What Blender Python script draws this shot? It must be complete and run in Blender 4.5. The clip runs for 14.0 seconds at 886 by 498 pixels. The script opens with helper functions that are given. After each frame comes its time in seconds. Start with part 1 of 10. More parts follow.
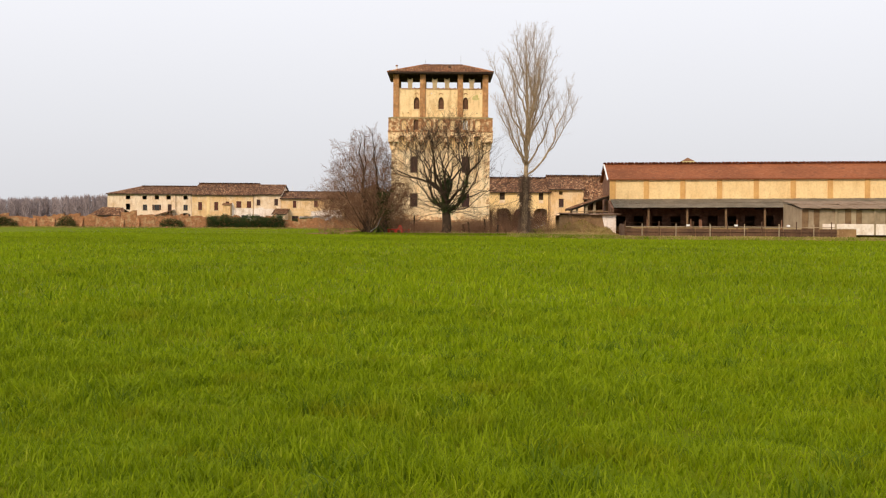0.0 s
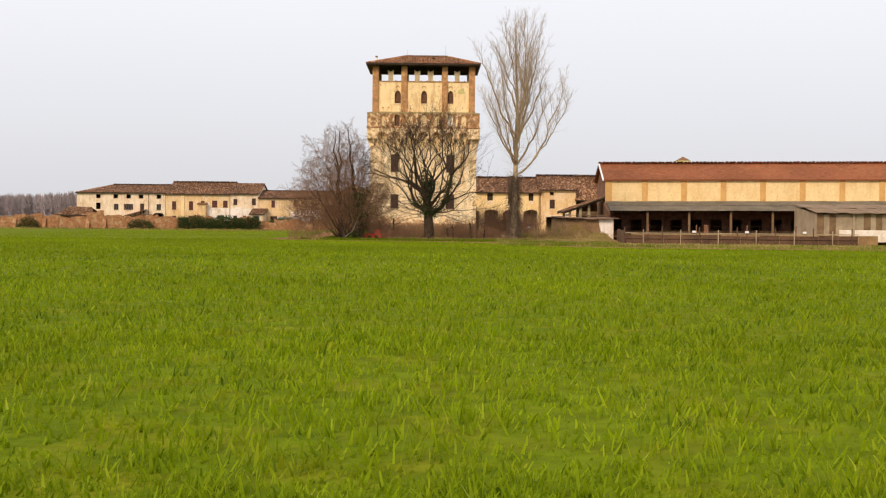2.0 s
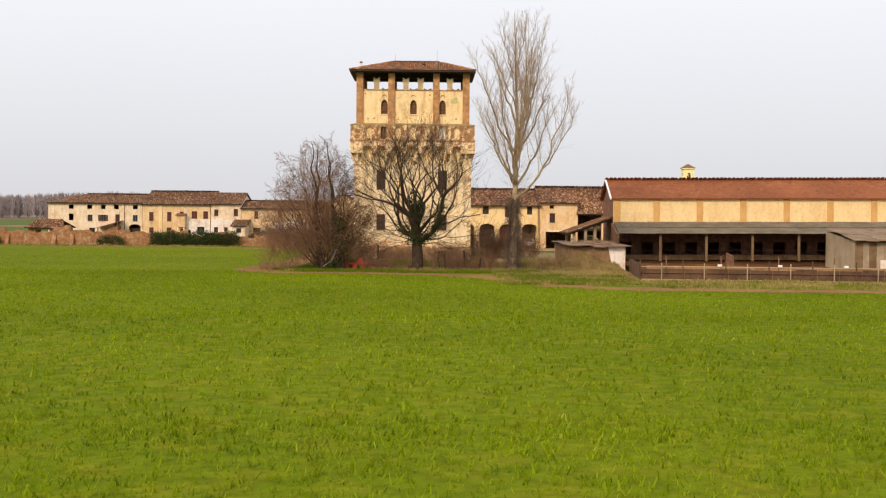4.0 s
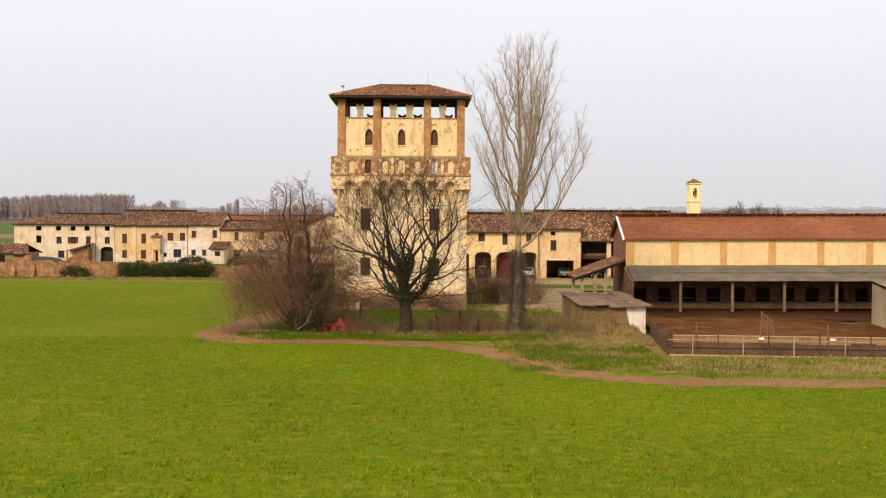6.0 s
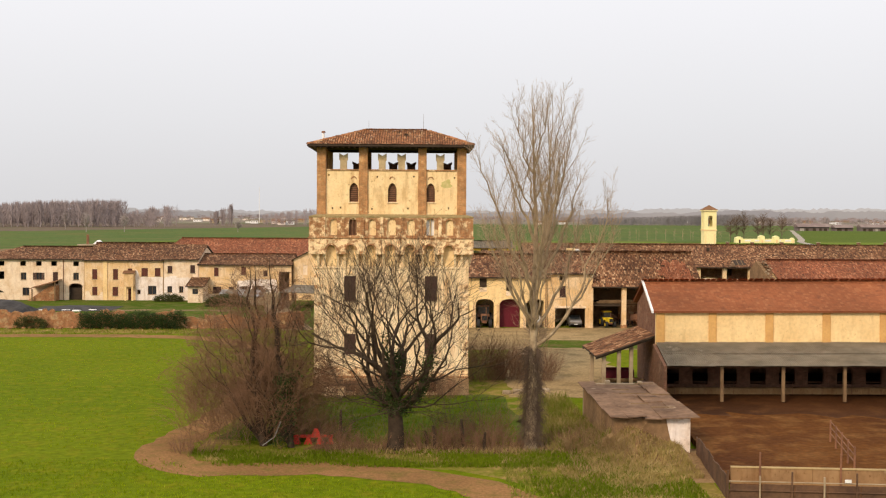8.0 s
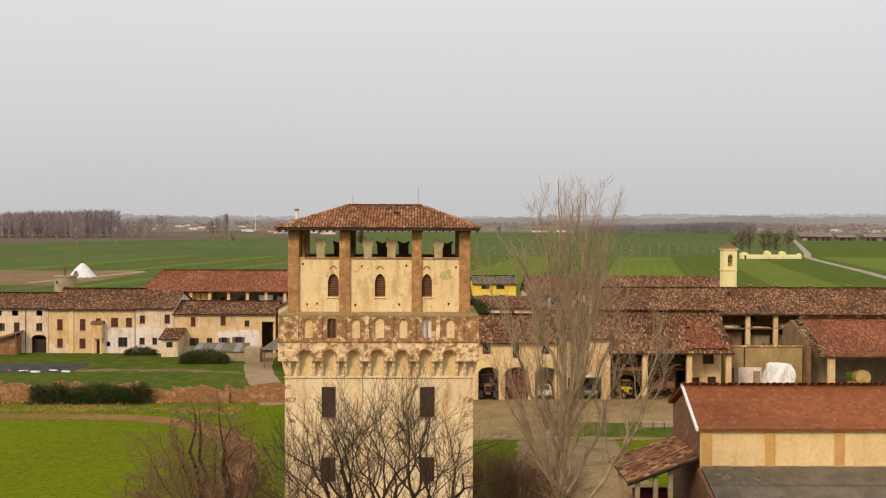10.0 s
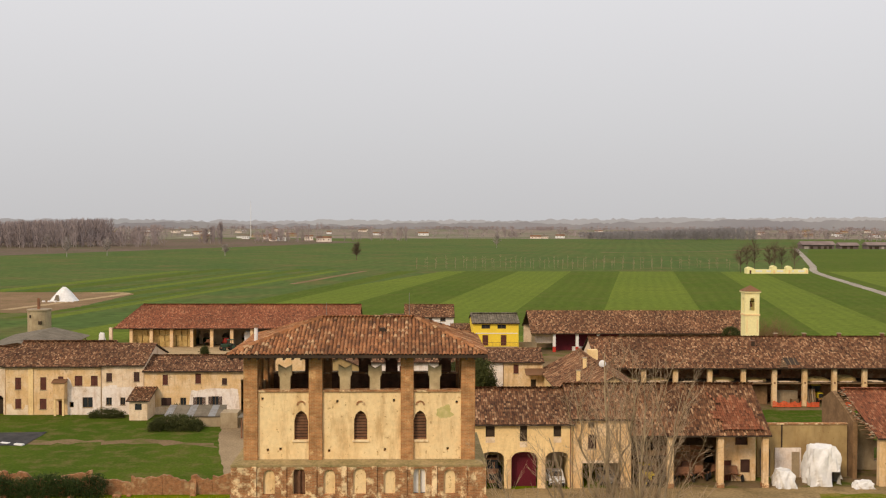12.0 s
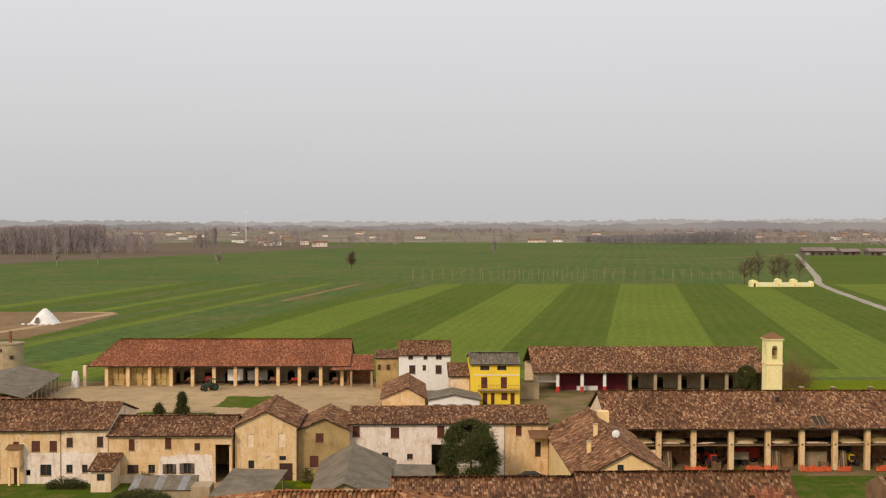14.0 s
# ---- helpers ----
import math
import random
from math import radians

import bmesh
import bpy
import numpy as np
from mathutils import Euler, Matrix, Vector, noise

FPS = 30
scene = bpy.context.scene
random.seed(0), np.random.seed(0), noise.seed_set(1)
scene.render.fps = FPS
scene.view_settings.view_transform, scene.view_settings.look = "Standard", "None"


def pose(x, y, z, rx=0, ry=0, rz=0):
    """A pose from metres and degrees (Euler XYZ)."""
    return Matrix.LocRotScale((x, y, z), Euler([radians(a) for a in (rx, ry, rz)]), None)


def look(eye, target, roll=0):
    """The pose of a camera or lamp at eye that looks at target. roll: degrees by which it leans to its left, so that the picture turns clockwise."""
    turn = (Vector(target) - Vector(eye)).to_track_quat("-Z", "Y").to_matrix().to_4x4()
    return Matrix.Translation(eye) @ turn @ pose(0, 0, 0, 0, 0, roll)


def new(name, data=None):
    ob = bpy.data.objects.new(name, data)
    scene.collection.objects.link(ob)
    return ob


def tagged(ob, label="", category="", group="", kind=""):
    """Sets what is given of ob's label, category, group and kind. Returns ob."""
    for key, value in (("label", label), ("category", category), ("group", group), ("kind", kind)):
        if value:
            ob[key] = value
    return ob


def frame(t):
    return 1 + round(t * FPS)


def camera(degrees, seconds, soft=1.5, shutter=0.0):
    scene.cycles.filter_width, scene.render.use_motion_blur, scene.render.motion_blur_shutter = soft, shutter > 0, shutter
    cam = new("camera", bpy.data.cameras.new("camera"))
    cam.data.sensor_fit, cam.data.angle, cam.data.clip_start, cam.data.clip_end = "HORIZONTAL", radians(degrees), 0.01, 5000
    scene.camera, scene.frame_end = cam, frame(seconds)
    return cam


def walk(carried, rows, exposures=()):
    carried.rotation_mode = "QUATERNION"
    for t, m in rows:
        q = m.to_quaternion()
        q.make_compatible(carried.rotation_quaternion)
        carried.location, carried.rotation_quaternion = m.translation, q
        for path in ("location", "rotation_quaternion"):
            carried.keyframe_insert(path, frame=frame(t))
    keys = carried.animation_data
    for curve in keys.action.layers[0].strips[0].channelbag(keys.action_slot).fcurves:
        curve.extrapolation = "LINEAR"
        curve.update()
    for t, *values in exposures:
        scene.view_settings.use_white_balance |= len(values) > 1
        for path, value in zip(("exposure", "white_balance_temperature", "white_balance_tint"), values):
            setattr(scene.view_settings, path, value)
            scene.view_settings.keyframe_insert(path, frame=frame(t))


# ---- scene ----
cam = camera(43.3, 14.0, soft=1.2)
METRES, EYE, TILT, LEAN, TURN = 111.0, 1.6, -2.2, 0.0, 0.0
ROWS = [
    (0.0, 0.0, 0.0, 0.0, -0.0, 0.75, -0.35),
    (0.5, 0.0017, 0.023, 0.001, -0.05, 0.71, -0.37),
    (1.0, 0.0032, 0.0471, 0.0023, -0.16, 0.7, -0.4),
    (1.5, 0.0048, 0.072, 0.0053, -0.34, 0.69, -0.46),
    (2.0, 0.0067, 0.0983, 0.0098, -0.58, 0.65, -0.51),
    (2.5, 0.0081, 0.1271, 0.015, -0.63, 0.67, -0.53),
    (3.0, 0.0095, 0.1575, 0.0211, -0.68, 0.67, -0.57),
    (5.5, 0.0125, 0.306, 0.0741, -1.14, 0.41, -0.29),
    (6.0, 0.0131, 0.3405, 0.0865, -1.22, 0.41, -0.32),
    (6.5, 0.0134, 0.376, 0.0995, -1.32, 0.43, -0.31),
    (7.0, 0.0138, 0.4134, 0.1137, -1.34, 0.46, -0.29),
    (7.5, 0.0144, 0.4518, 0.1288, -1.36, 0.46, -0.3),
    (8.0, 0.0149, 0.4905, 0.145, -1.4, 0.45, -0.26),
    (10.5, 0.0184, 0.6831, 0.2275, -1.56, 0.71, -0.17),
    (11.0, 0.0191, 0.7209, 0.2446, -1.61, 0.75, -0.14),
    (11.5, 0.02, 0.7577, 0.2607, -1.61, 0.78, -0.09),
    (12.0, 0.0214, 0.7946, 0.2763, -1.66, 0.78, -0.09),
    (12.5, 0.0227, 0.8302, 0.292, -1.71, 0.8, -0.09),
    (13.0, 0.0242, 0.8657, 0.3079, -1.74, 0.79, -0.04),
    (13.5, 0.0259, 0.9007, 0.3246, -1.76, 0.79, -0.04),
    (14.0, 0.0274, 0.9338, 0.3411, -1.81, 0.77, -0.08),
]
EXPOSURES = [(0.0, 0.15, 6750, 15), (3.0, 0.15, 6750, 15), (6.0, 0.17, 6800, 15), (8.0, 0.14, 6900, 15), (10.5, -0.2, 6950, 15), (12.5, -0.18, 6950, 15), (14.0, -0.2, 6950, 15)]
walk(cam, [(t, pose(0, 0, EYE, TILT, LEAN, TURN) @ pose(METRES * x, METRES * y, METRES * z, 90 + pitch, roll, yaw)) for t, x, y, z, yaw, pitch, roll in ROWS], EXPOSURES)

# ---- light: high overcast with a faint sun from behind and to the left ----
SUN_EL, SUN_AZ = radians(34), radians(212)
world = bpy.data.worlds.new("overcast")
scene.world = world
world.use_nodes = True
wn, wl = world.node_tree.nodes, world.node_tree.links
wn.clear()
w_out = wn.new("ShaderNodeOutputWorld")
w_bg = wn.new("ShaderNodeBackground")
w_sky = wn.new("ShaderNodeTexSky")
w_sky.sky_type = "NISHITA"
w_sky.sun_disc = False
w_sky.sun_elevation, w_sky.sun_rotation = SUN_EL, SUN_AZ
w_sky.air_density, w_sky.dust_density, w_sky.ozone_density = 1.0, 6.0, 1.0
w_scale = wn.new("ShaderNodeMixRGB")
w_scale.blend_type = "MULTIPLY"
w_scale.inputs[0].default_value = 1.0
w_scale.inputs[2].default_value = (0.1, 0.1, 0.1, 1)
w_co = wn.new("ShaderNodeTexCoord")
w_sep = wn.new("ShaderNodeSeparateXYZ")
w_ramp = wn.new("ShaderNodeValToRGB")
w_noise = wn.new("ShaderNodeTexNoise")
w_noise.inputs["Scale"].default_value = 2.2
w_noise.inputs["Detail"].default_value = 3.0
w_add = wn.new("ShaderNodeMath")
w_add.operation = "MULTIPLY_ADD"
w_add.inputs[1].default_value = 0.03
els = w_ramp.color_ramp.elements
els[0].position, els[0].color = 0.0, (0.626, 0.660, 0.690, 1)
els[1].position, els[1].color = 0.30, (0.923, 0.976, 1.038, 1)
mid = els.new(0.09)
mid.color = (0.720, 0.766, 0.808, 1)
w_mix = wn.new("ShaderNodeMixRGB")
w_mix.inputs[0].default_value = 0.93
wl.new(w_co.outputs["Generated"], w_sep.inputs[0])
wl.new(w_co.outputs["Generated"], w_noise.inputs["Vector"])
wl.new(w_noise.outputs["Fac"], w_add.inputs[0])
wl.new(w_sep.outputs["Z"], w_add.inputs[2])
wl.new(w_add.outputs[0], w_ramp.inputs[0])
wl.new(w_sky.outputs[0], w_scale.inputs[1])
wl.new(w_scale.outputs[0], w_mix.inputs[1])
wl.new(w_ramp.outputs[0], w_mix.inputs[2])
wl.new(w_mix.outputs[0], w_bg.inputs[0])
w_bg.inputs[1].default_value = 1.0
wl.new(w_bg.outputs[0], w_out.inputs[0])
sun_data = bpy.data.lights.new("sun", "SUN")
sun_data.energy, sun_data.angle, sun_data.color = 2.15, radians(12), (1.0, 0.84, 0.64)
sun = new("sun", sun_data)
sun.matrix_world = look((0, 0, 0), (-math.sin(SUN_AZ) * math.cos(SUN_EL), -math.cos(SUN_AZ) * math.cos(SUN_EL), -math.sin(SUN_EL)))

# ---- materials ----
def nodes_of(name):
    m = bpy.data.materials.new(name)
    m.use_nodes = True
    nt = m.node_tree
    return m, nt.nodes, nt.links, nt.nodes["Principled BSDF"]


def stained(name, base, worn, grain=6.0, patch=0.5, rough=0.9, bump=0.25, cover=0.5, third=None, streak=1.0, island=0.0, metal=0.0, speck=0.07, dirt=0.0):
    """A surface in two colours: broad patches of wear, fine grain, and relief. streak below 1 stretches the patches downwards."""
    m, n, l, bsdf = nodes_of(name)
    geo = n.new("ShaderNodeNewGeometry")
    mp = n.new("ShaderNodeMapping")
    mp.inputs["Scale"].default_value = (1, 1, streak)
    l.new(geo.outputs["Position"], mp.inputs["Vector"])
    big = n.new("ShaderNodeTexNoise")
    big.inputs["Scale"].default_value, big.inputs["Detail"].default_value, big.inputs["Roughness"].default_value = patch, 6, 0.62
    l.new(mp.outputs[0], big.inputs["Vector"])
    fine = n.new("ShaderNodeTexNoise")
    fine.inputs["Scale"].default_value, fine.inputs["Detail"].default_value = grain, 4
    l.new(geo.outputs["Position"], fine.inputs["Vector"])
    ramp = n.new("ShaderNodeValToRGB")
    e = ramp.color_ramp.elements
    e[0].position, e[0].color = max(0.0, cover - 0.1), (*base, 1)
    e[1].position, e[1].color = min(1.0, cover + 0.14), (*worn, 1)
    if third:
        x = e.new(min(1.0, cover + 0.22))
        x.color = (*third, 1)
    l.new(big.outputs["Fac"], ramp.inputs[0])
    hsv = n.new("ShaderNodeHueSaturation")
    mr = n.new("ShaderNodeMapRange")
    mr.inputs[1].default_value, mr.inputs[2].default_value, mr.inputs[3].default_value, mr.inputs[4].default_value = 0.3, 0.7, 1 - speck, 1 + speck
    l.new(fine.outputs["Fac"], mr.inputs[0])
    val = mr.outputs[0]
    if island:
        isl = n.new("ShaderNodeMapRange")
        isl.inputs[3].default_value, isl.inputs[4].default_value = 1 - island, 1 + island
        l.new(geo.outputs["Random Per Island"], isl.inputs[0])
        mul = n.new("ShaderNodeMath")
        mul.operation = "MULTIPLY"
        l.new(val, mul.inputs[0])
        l.new(isl.outputs[0], mul.inputs[1])
        val = mul.outputs[0]
    l.new(val, hsv.inputs["Value"])
    l.new(ramp.outputs[0], hsv.inputs["Color"])
    col = hsv.outputs[0]
    if dirt:
        # grime in streaks and flaked spots
        for scale, stretch, lo, hi, much, tone in ((0.6, 0.6, 0.50, 0.60, dirt * 0.4, (0.82, 0.72, 0.58)), (1.7, 0.22, 0.50, 0.72, dirt, (0.62, 0.50, 0.40)), (4.5, 0.8, 0.60, 0.66, dirt * 1.1, (0.58, 0.46, 0.36))):
            dm = n.new("ShaderNodeMapping")
            dm.inputs["Scale"].default_value = (1, 1, stretch)
            l.new(geo.outputs["Position"], dm.inputs["Vector"])
            dn = n.new("ShaderNodeTexNoise")
            dn.inputs["Scale"].default_value, dn.inputs["Detail"].default_value, dn.inputs["Roughness"].default_value = scale, 7, 0.68
            l.new(dm.outputs[0], dn.inputs["Vector"])
            dr = n.new("ShaderNodeMapRange")
            dr.inputs[1].default_value, dr.inputs[2].default_value, dr.inputs[4].default_value = lo, hi, much
            l.new(dn.outputs["Fac"], dr.inputs[0])
            dx = n.new("ShaderNodeMixRGB")
            dx.blend_type = "MULTIPLY"
            dx.inputs[2].default_value = (*tone, 1)
            l.new(dr.outputs[0], dx.inputs[0])
            l.new(col, dx.inputs[1])
            col = dx.outputs[0]
    l.new(col, bsdf.inputs["Base Color"])
    bp = n.new("ShaderNodeBump")
    bp.inputs["Strength"].default_value, bp.inputs["Distance"].default_value = bump, 0.03
    l.new(fine.outputs["Fac"], bp.inputs["Height"])
    l.new(bp.outputs[0], bsdf.inputs["Normal"])
    bsdf.inputs["Roughness"].default_value = rough
    bsdf.inputs["Metallic"].default_value = metal
    bsdf.inputs["Specular IOR Level"].default_value = 0.25
    return m


def brickwork(name, one, two, mortar, plaster, cover=0.62, scale=1.0, patch=0.6):
    """Brick courses of real size, with plaster left on it in patches."""
    m, n, l, bsdf = nodes_of(name)
    geo = n.new("ShaderNodeNewGeometry")
    sep = n.new("ShaderNodeSeparateXYZ")
    l.new(geo.outputs["Position"], sep.inputs[0])
    add = n.new("ShaderNodeMath")
    l.new(sep.outputs["X"], add.inputs[0])
    l.new(sep.outputs["Y"], add.inputs[1])
    com = n.new("ShaderNodeCombineXYZ")
    l.new(add.outputs[0], com.inputs["X"])
    l.new(sep.outputs["Z"], com.inputs["Y"])
    br = n.new("ShaderNodeTexBrick")
    br.inputs["Color1"].default_value, br.inputs["Color2"].default_value, br.inputs["Mortar"].default_value = (*one, 1), (*two, 1), (*mortar, 1)
    br.inputs["Scale"].default_value = 1.0 / scale
    br.inputs["Brick Width"].default_value, br.inputs["Row Height"].default_value = 0.27, 0.075
    br.inputs["Mortar Size"].default_value = 0.009
    l.new(com.outputs[0], br.inputs["Vector"])
    big = n.new("ShaderNodeTexNoise")
    big.inputs["Scale"].default_value, big.inputs["Detail"].default_value, big.inputs["Roughness"].default_value = patch, 7, 0.65
    l.new(geo.outputs["Position"], big.inputs["Vector"])
    ramp = n.new("ShaderNodeValToRGB")
    ramp.color_ramp.elements[0].position, ramp.color_ramp.elements[1].position = cover - 0.02, cover + 0.09
    l.new(big.outputs["Fac"], ramp.inputs[0])
    fine = n.new("ShaderNodeTexNoise")
    fine.inputs["Scale"].default_value, fine.inputs["Detail"].default_value = 2.3, 5
    l.new(geo.outputs["Position"], fine.inputs["Vector"])
    mix = n.new("ShaderNodeMixRGB")
    l.new(ramp.outputs[0], mix.inputs[0])
    l.new(br.outputs["Color"], mix.inputs[1])
    mix.inputs[2].default_value = (*plaster, 1)
    hsv = n.new("ShaderNodeHueSaturation")
    mr = n.new("ShaderNodeMapRange")
    mr.inputs[1].default_value, mr.inputs[2].default_value, mr.inputs[3].default_value, mr.inputs[4].default_value = 0.3, 0.7, 0.7, 1.25
    l.new(fine.outputs["Fac"], mr.inputs[0])
    l.new(mr.outputs[0], hsv.inputs["Value"])
    l.new(mix.outputs[0], hsv.inputs["Color"])
    l.new(hsv.outputs[0], bsdf.inputs["Base Color"])
    bp = n.new("ShaderNodeBump")
    bp.inputs["Strength"].default_value, bp.inputs["Distance"].default_value = 0.4, 0.02
    l.new(br.outputs["Fac"], bp.inputs["Height"])
    bp.invert = True
    l.new(bp.outputs[0], bsdf.inputs["Normal"])
    bsdf.inputs["Roughness"].default_value = 0.92
    bsdf.inputs["Specular IOR Level"].default_value = 0.2
    return m


def speckled(name, colours, patch=0.25, moss=None, rough=0.88, lo=0.35, hi=0.65, moss_lo=0.55):
    """Every piece takes its colour by chance from a row of colours; moss or lichen lies over it in broad patches."""
    m, n, l, bsdf = nodes_of(name)
    geo = n.new("ShaderNodeNewGeometry")
    ramp = n.new("ShaderNodeValToRGB")
    e = ramp.color_ramp.elements
    e[0].color, e[1].color = (*colours[0], 1), (*colours[-1], 1)
    for k, c in enumerate(colours[1:-1], 1):
        e.new(k / (len(colours) - 1)).color = (*c, 1)
    big = n.new("ShaderNodeTexNoise")
    big.inputs["Scale"].default_value, big.inputs["Detail"].default_value = patch, 6
    l.new(geo.outputs["Position"], big.inputs["Vector"])
    l.new(geo.outputs["Random Per Island"], ramp.inputs[0])
    hsv = n.new("ShaderNodeHueSaturation")
    mr = n.new("ShaderNodeMapRange")
    mr.inputs[1].default_value, mr.inputs[2].default_value, mr.inputs[3].default_value, mr.inputs[4].default_value = 0.3, 0.7, 0.72, 1.22
    l.new(big.outputs["Fac"], mr.inputs[0])
    l.new(mr.outputs[0], hsv.inputs["Value"])
    l.new(ramp.outputs[0], hsv.inputs["Color"])
    col = hsv.outputs[0]
    if moss:
        mn = n.new("ShaderNodeTexNoise")
        mn.inputs["Scale"].default_value, mn.inputs["Detail"].default_value, mn.inputs["Roughness"].default_value = 0.9, 7, 0.7
        l.new(geo.outputs["Position"], mn.inputs["Vector"])
        mm = n.new("ShaderNodeMapRange")
        mm.inputs[1].default_value, mm.inputs[2].default_value, mm.inputs[4].default_value = moss_lo, moss_lo + 0.18, 0.85
        l.new(mn.outputs["Fac"], mm.inputs[0])
        mx = n.new("ShaderNodeMixRGB")
        l.new(mm.outputs[0], mx.inputs[0])
        l.new(col, mx.inputs[1])
        mx.inputs[2].default_value = (*moss, 1)
        col = mx.outputs[0]
    l.new(col, bsdf.inputs["Base Color"])
    bsdf.inputs["Roughness"].default_value = rough
    bsdf.inputs["Specular IOR Level"].default_value = 0.2
    return m


def leafy(name, colours, patch=0.08, rough=0.7, through_light=0.25, clump=11.0, chance=0.55, dead=None):
    """Blades, leaves and twigs: a colour by chance for each, broad drifts of tone, some light let through."""
    m, n, l, bsdf = nodes_of(name)
    geo = n.new("ShaderNodeNewGeometry")
    ramp = n.new("ShaderNodeValToRGB")
    e = ramp.color_ramp.elements
    e[0].color, e[1].color = (*colours[0], 1), (*colours[-1], 1)
    for k, c in enumerate(colours[1:-1], 1):
        e.new(k / (len(colours) - 1)).color = (*c, 1)
    big = n.new("ShaderNodeTexNoise")
    big.inputs["Scale"].default_value, big.inputs["Detail"].default_value = patch, 5
    l.new(geo.outputs["Position"], big.inputs["Vector"])
    mid_n = n.new("ShaderNodeTexNoise")
    mid_n.inputs["Scale"].default_value, mid_n.inputs["Detail"].default_value = patch * clump, 3
    l.new(geo.outputs["Position"], mid_n.inputs["Vector"])
    av = n.new("ShaderNodeMath")
    av.operation = "MULTIPLY_ADD"
    av.inputs[1].default_value, av.inputs[2].default_value = chance, -0.12 - (0.55 - chance) * 0.8
    l.new(geo.outputs["Random Per Island"], av.inputs[0])
    av2 = n.new("ShaderNodeMath")
    av2.operation = "MULTIPLY_ADD"
    av2.inputs[1].default_value = 0.7 + (0.55 - chance) * 2.4
    l.new(mid_n.outputs["Fac"], av2.inputs[0])
    l.new(av.outputs[0], av2.inputs[2])
    l.new(av2.outputs[0], ramp.inputs[0])
    hsv = n.new("ShaderNodeHueSaturation")
    mr = n.new("ShaderNodeMapRange")
    mr.inputs[1].default_value, mr.inputs[2].default_value, mr.inputs[3].default_value, mr.inputs[4].default_value = 0.3, 0.7, 0.8, 1.2
    l.new(big.outputs["Fac"], mr.inputs[0])
    l.new(mr.outputs[0], hsv.inputs["Value"])
    col = ramp.outputs[0]
    if dead:
        # withered patches about a metre wide
        dn = n.new("ShaderNodeTexNoise")
        dn.inputs["Scale"].default_value, dn.inputs["Detail"].default_value, dn.inputs["Roughness"].default_value = 0.75, 5, 0.65
        l.new(geo.outputs["Position"], dn.inputs["Vector"])
        dr = n.new("ShaderNodeMapRange")
        dr.inputs[1].default_value, dr.inputs[2].default_value, dr.inputs[4].default_value = 0.53, 0.72, 0.6
        l.new(dn.outputs["Fac"], dr.inputs[0])
        dx = n.new("ShaderNodeMixRGB")
        dx.inputs[2].default_value = (*dead, 1)
        l.new(dr.outputs[0], dx.inputs[0])
        l.new(col, dx.inputs[1])
        col = dx.outputs[0]
    l.new(col, hsv.inputs["Color"])
    l.new(hsv.outputs[0], bsdf.inputs["Base Color"])
    bsdf.inputs["Roughness"].default_value = rough
    bsdf.inputs["Specular IOR Level"].default_value = 0.15
    if through_light:
        tr = n.new("ShaderNodeBsdfTranslucent")
        l.new(hsv.outputs[0], tr.inputs["Color"])
        mx = n.new("ShaderNodeMixShader")
        mx.inputs[0].default_value = through_light
        l.new(bsdf.outputs[0], mx.inputs[1])
        l.new(tr.outputs[0], mx.inputs[2])
        l.new(mx.outputs[0], n["Material Output"].inputs["Surface"])
    return m


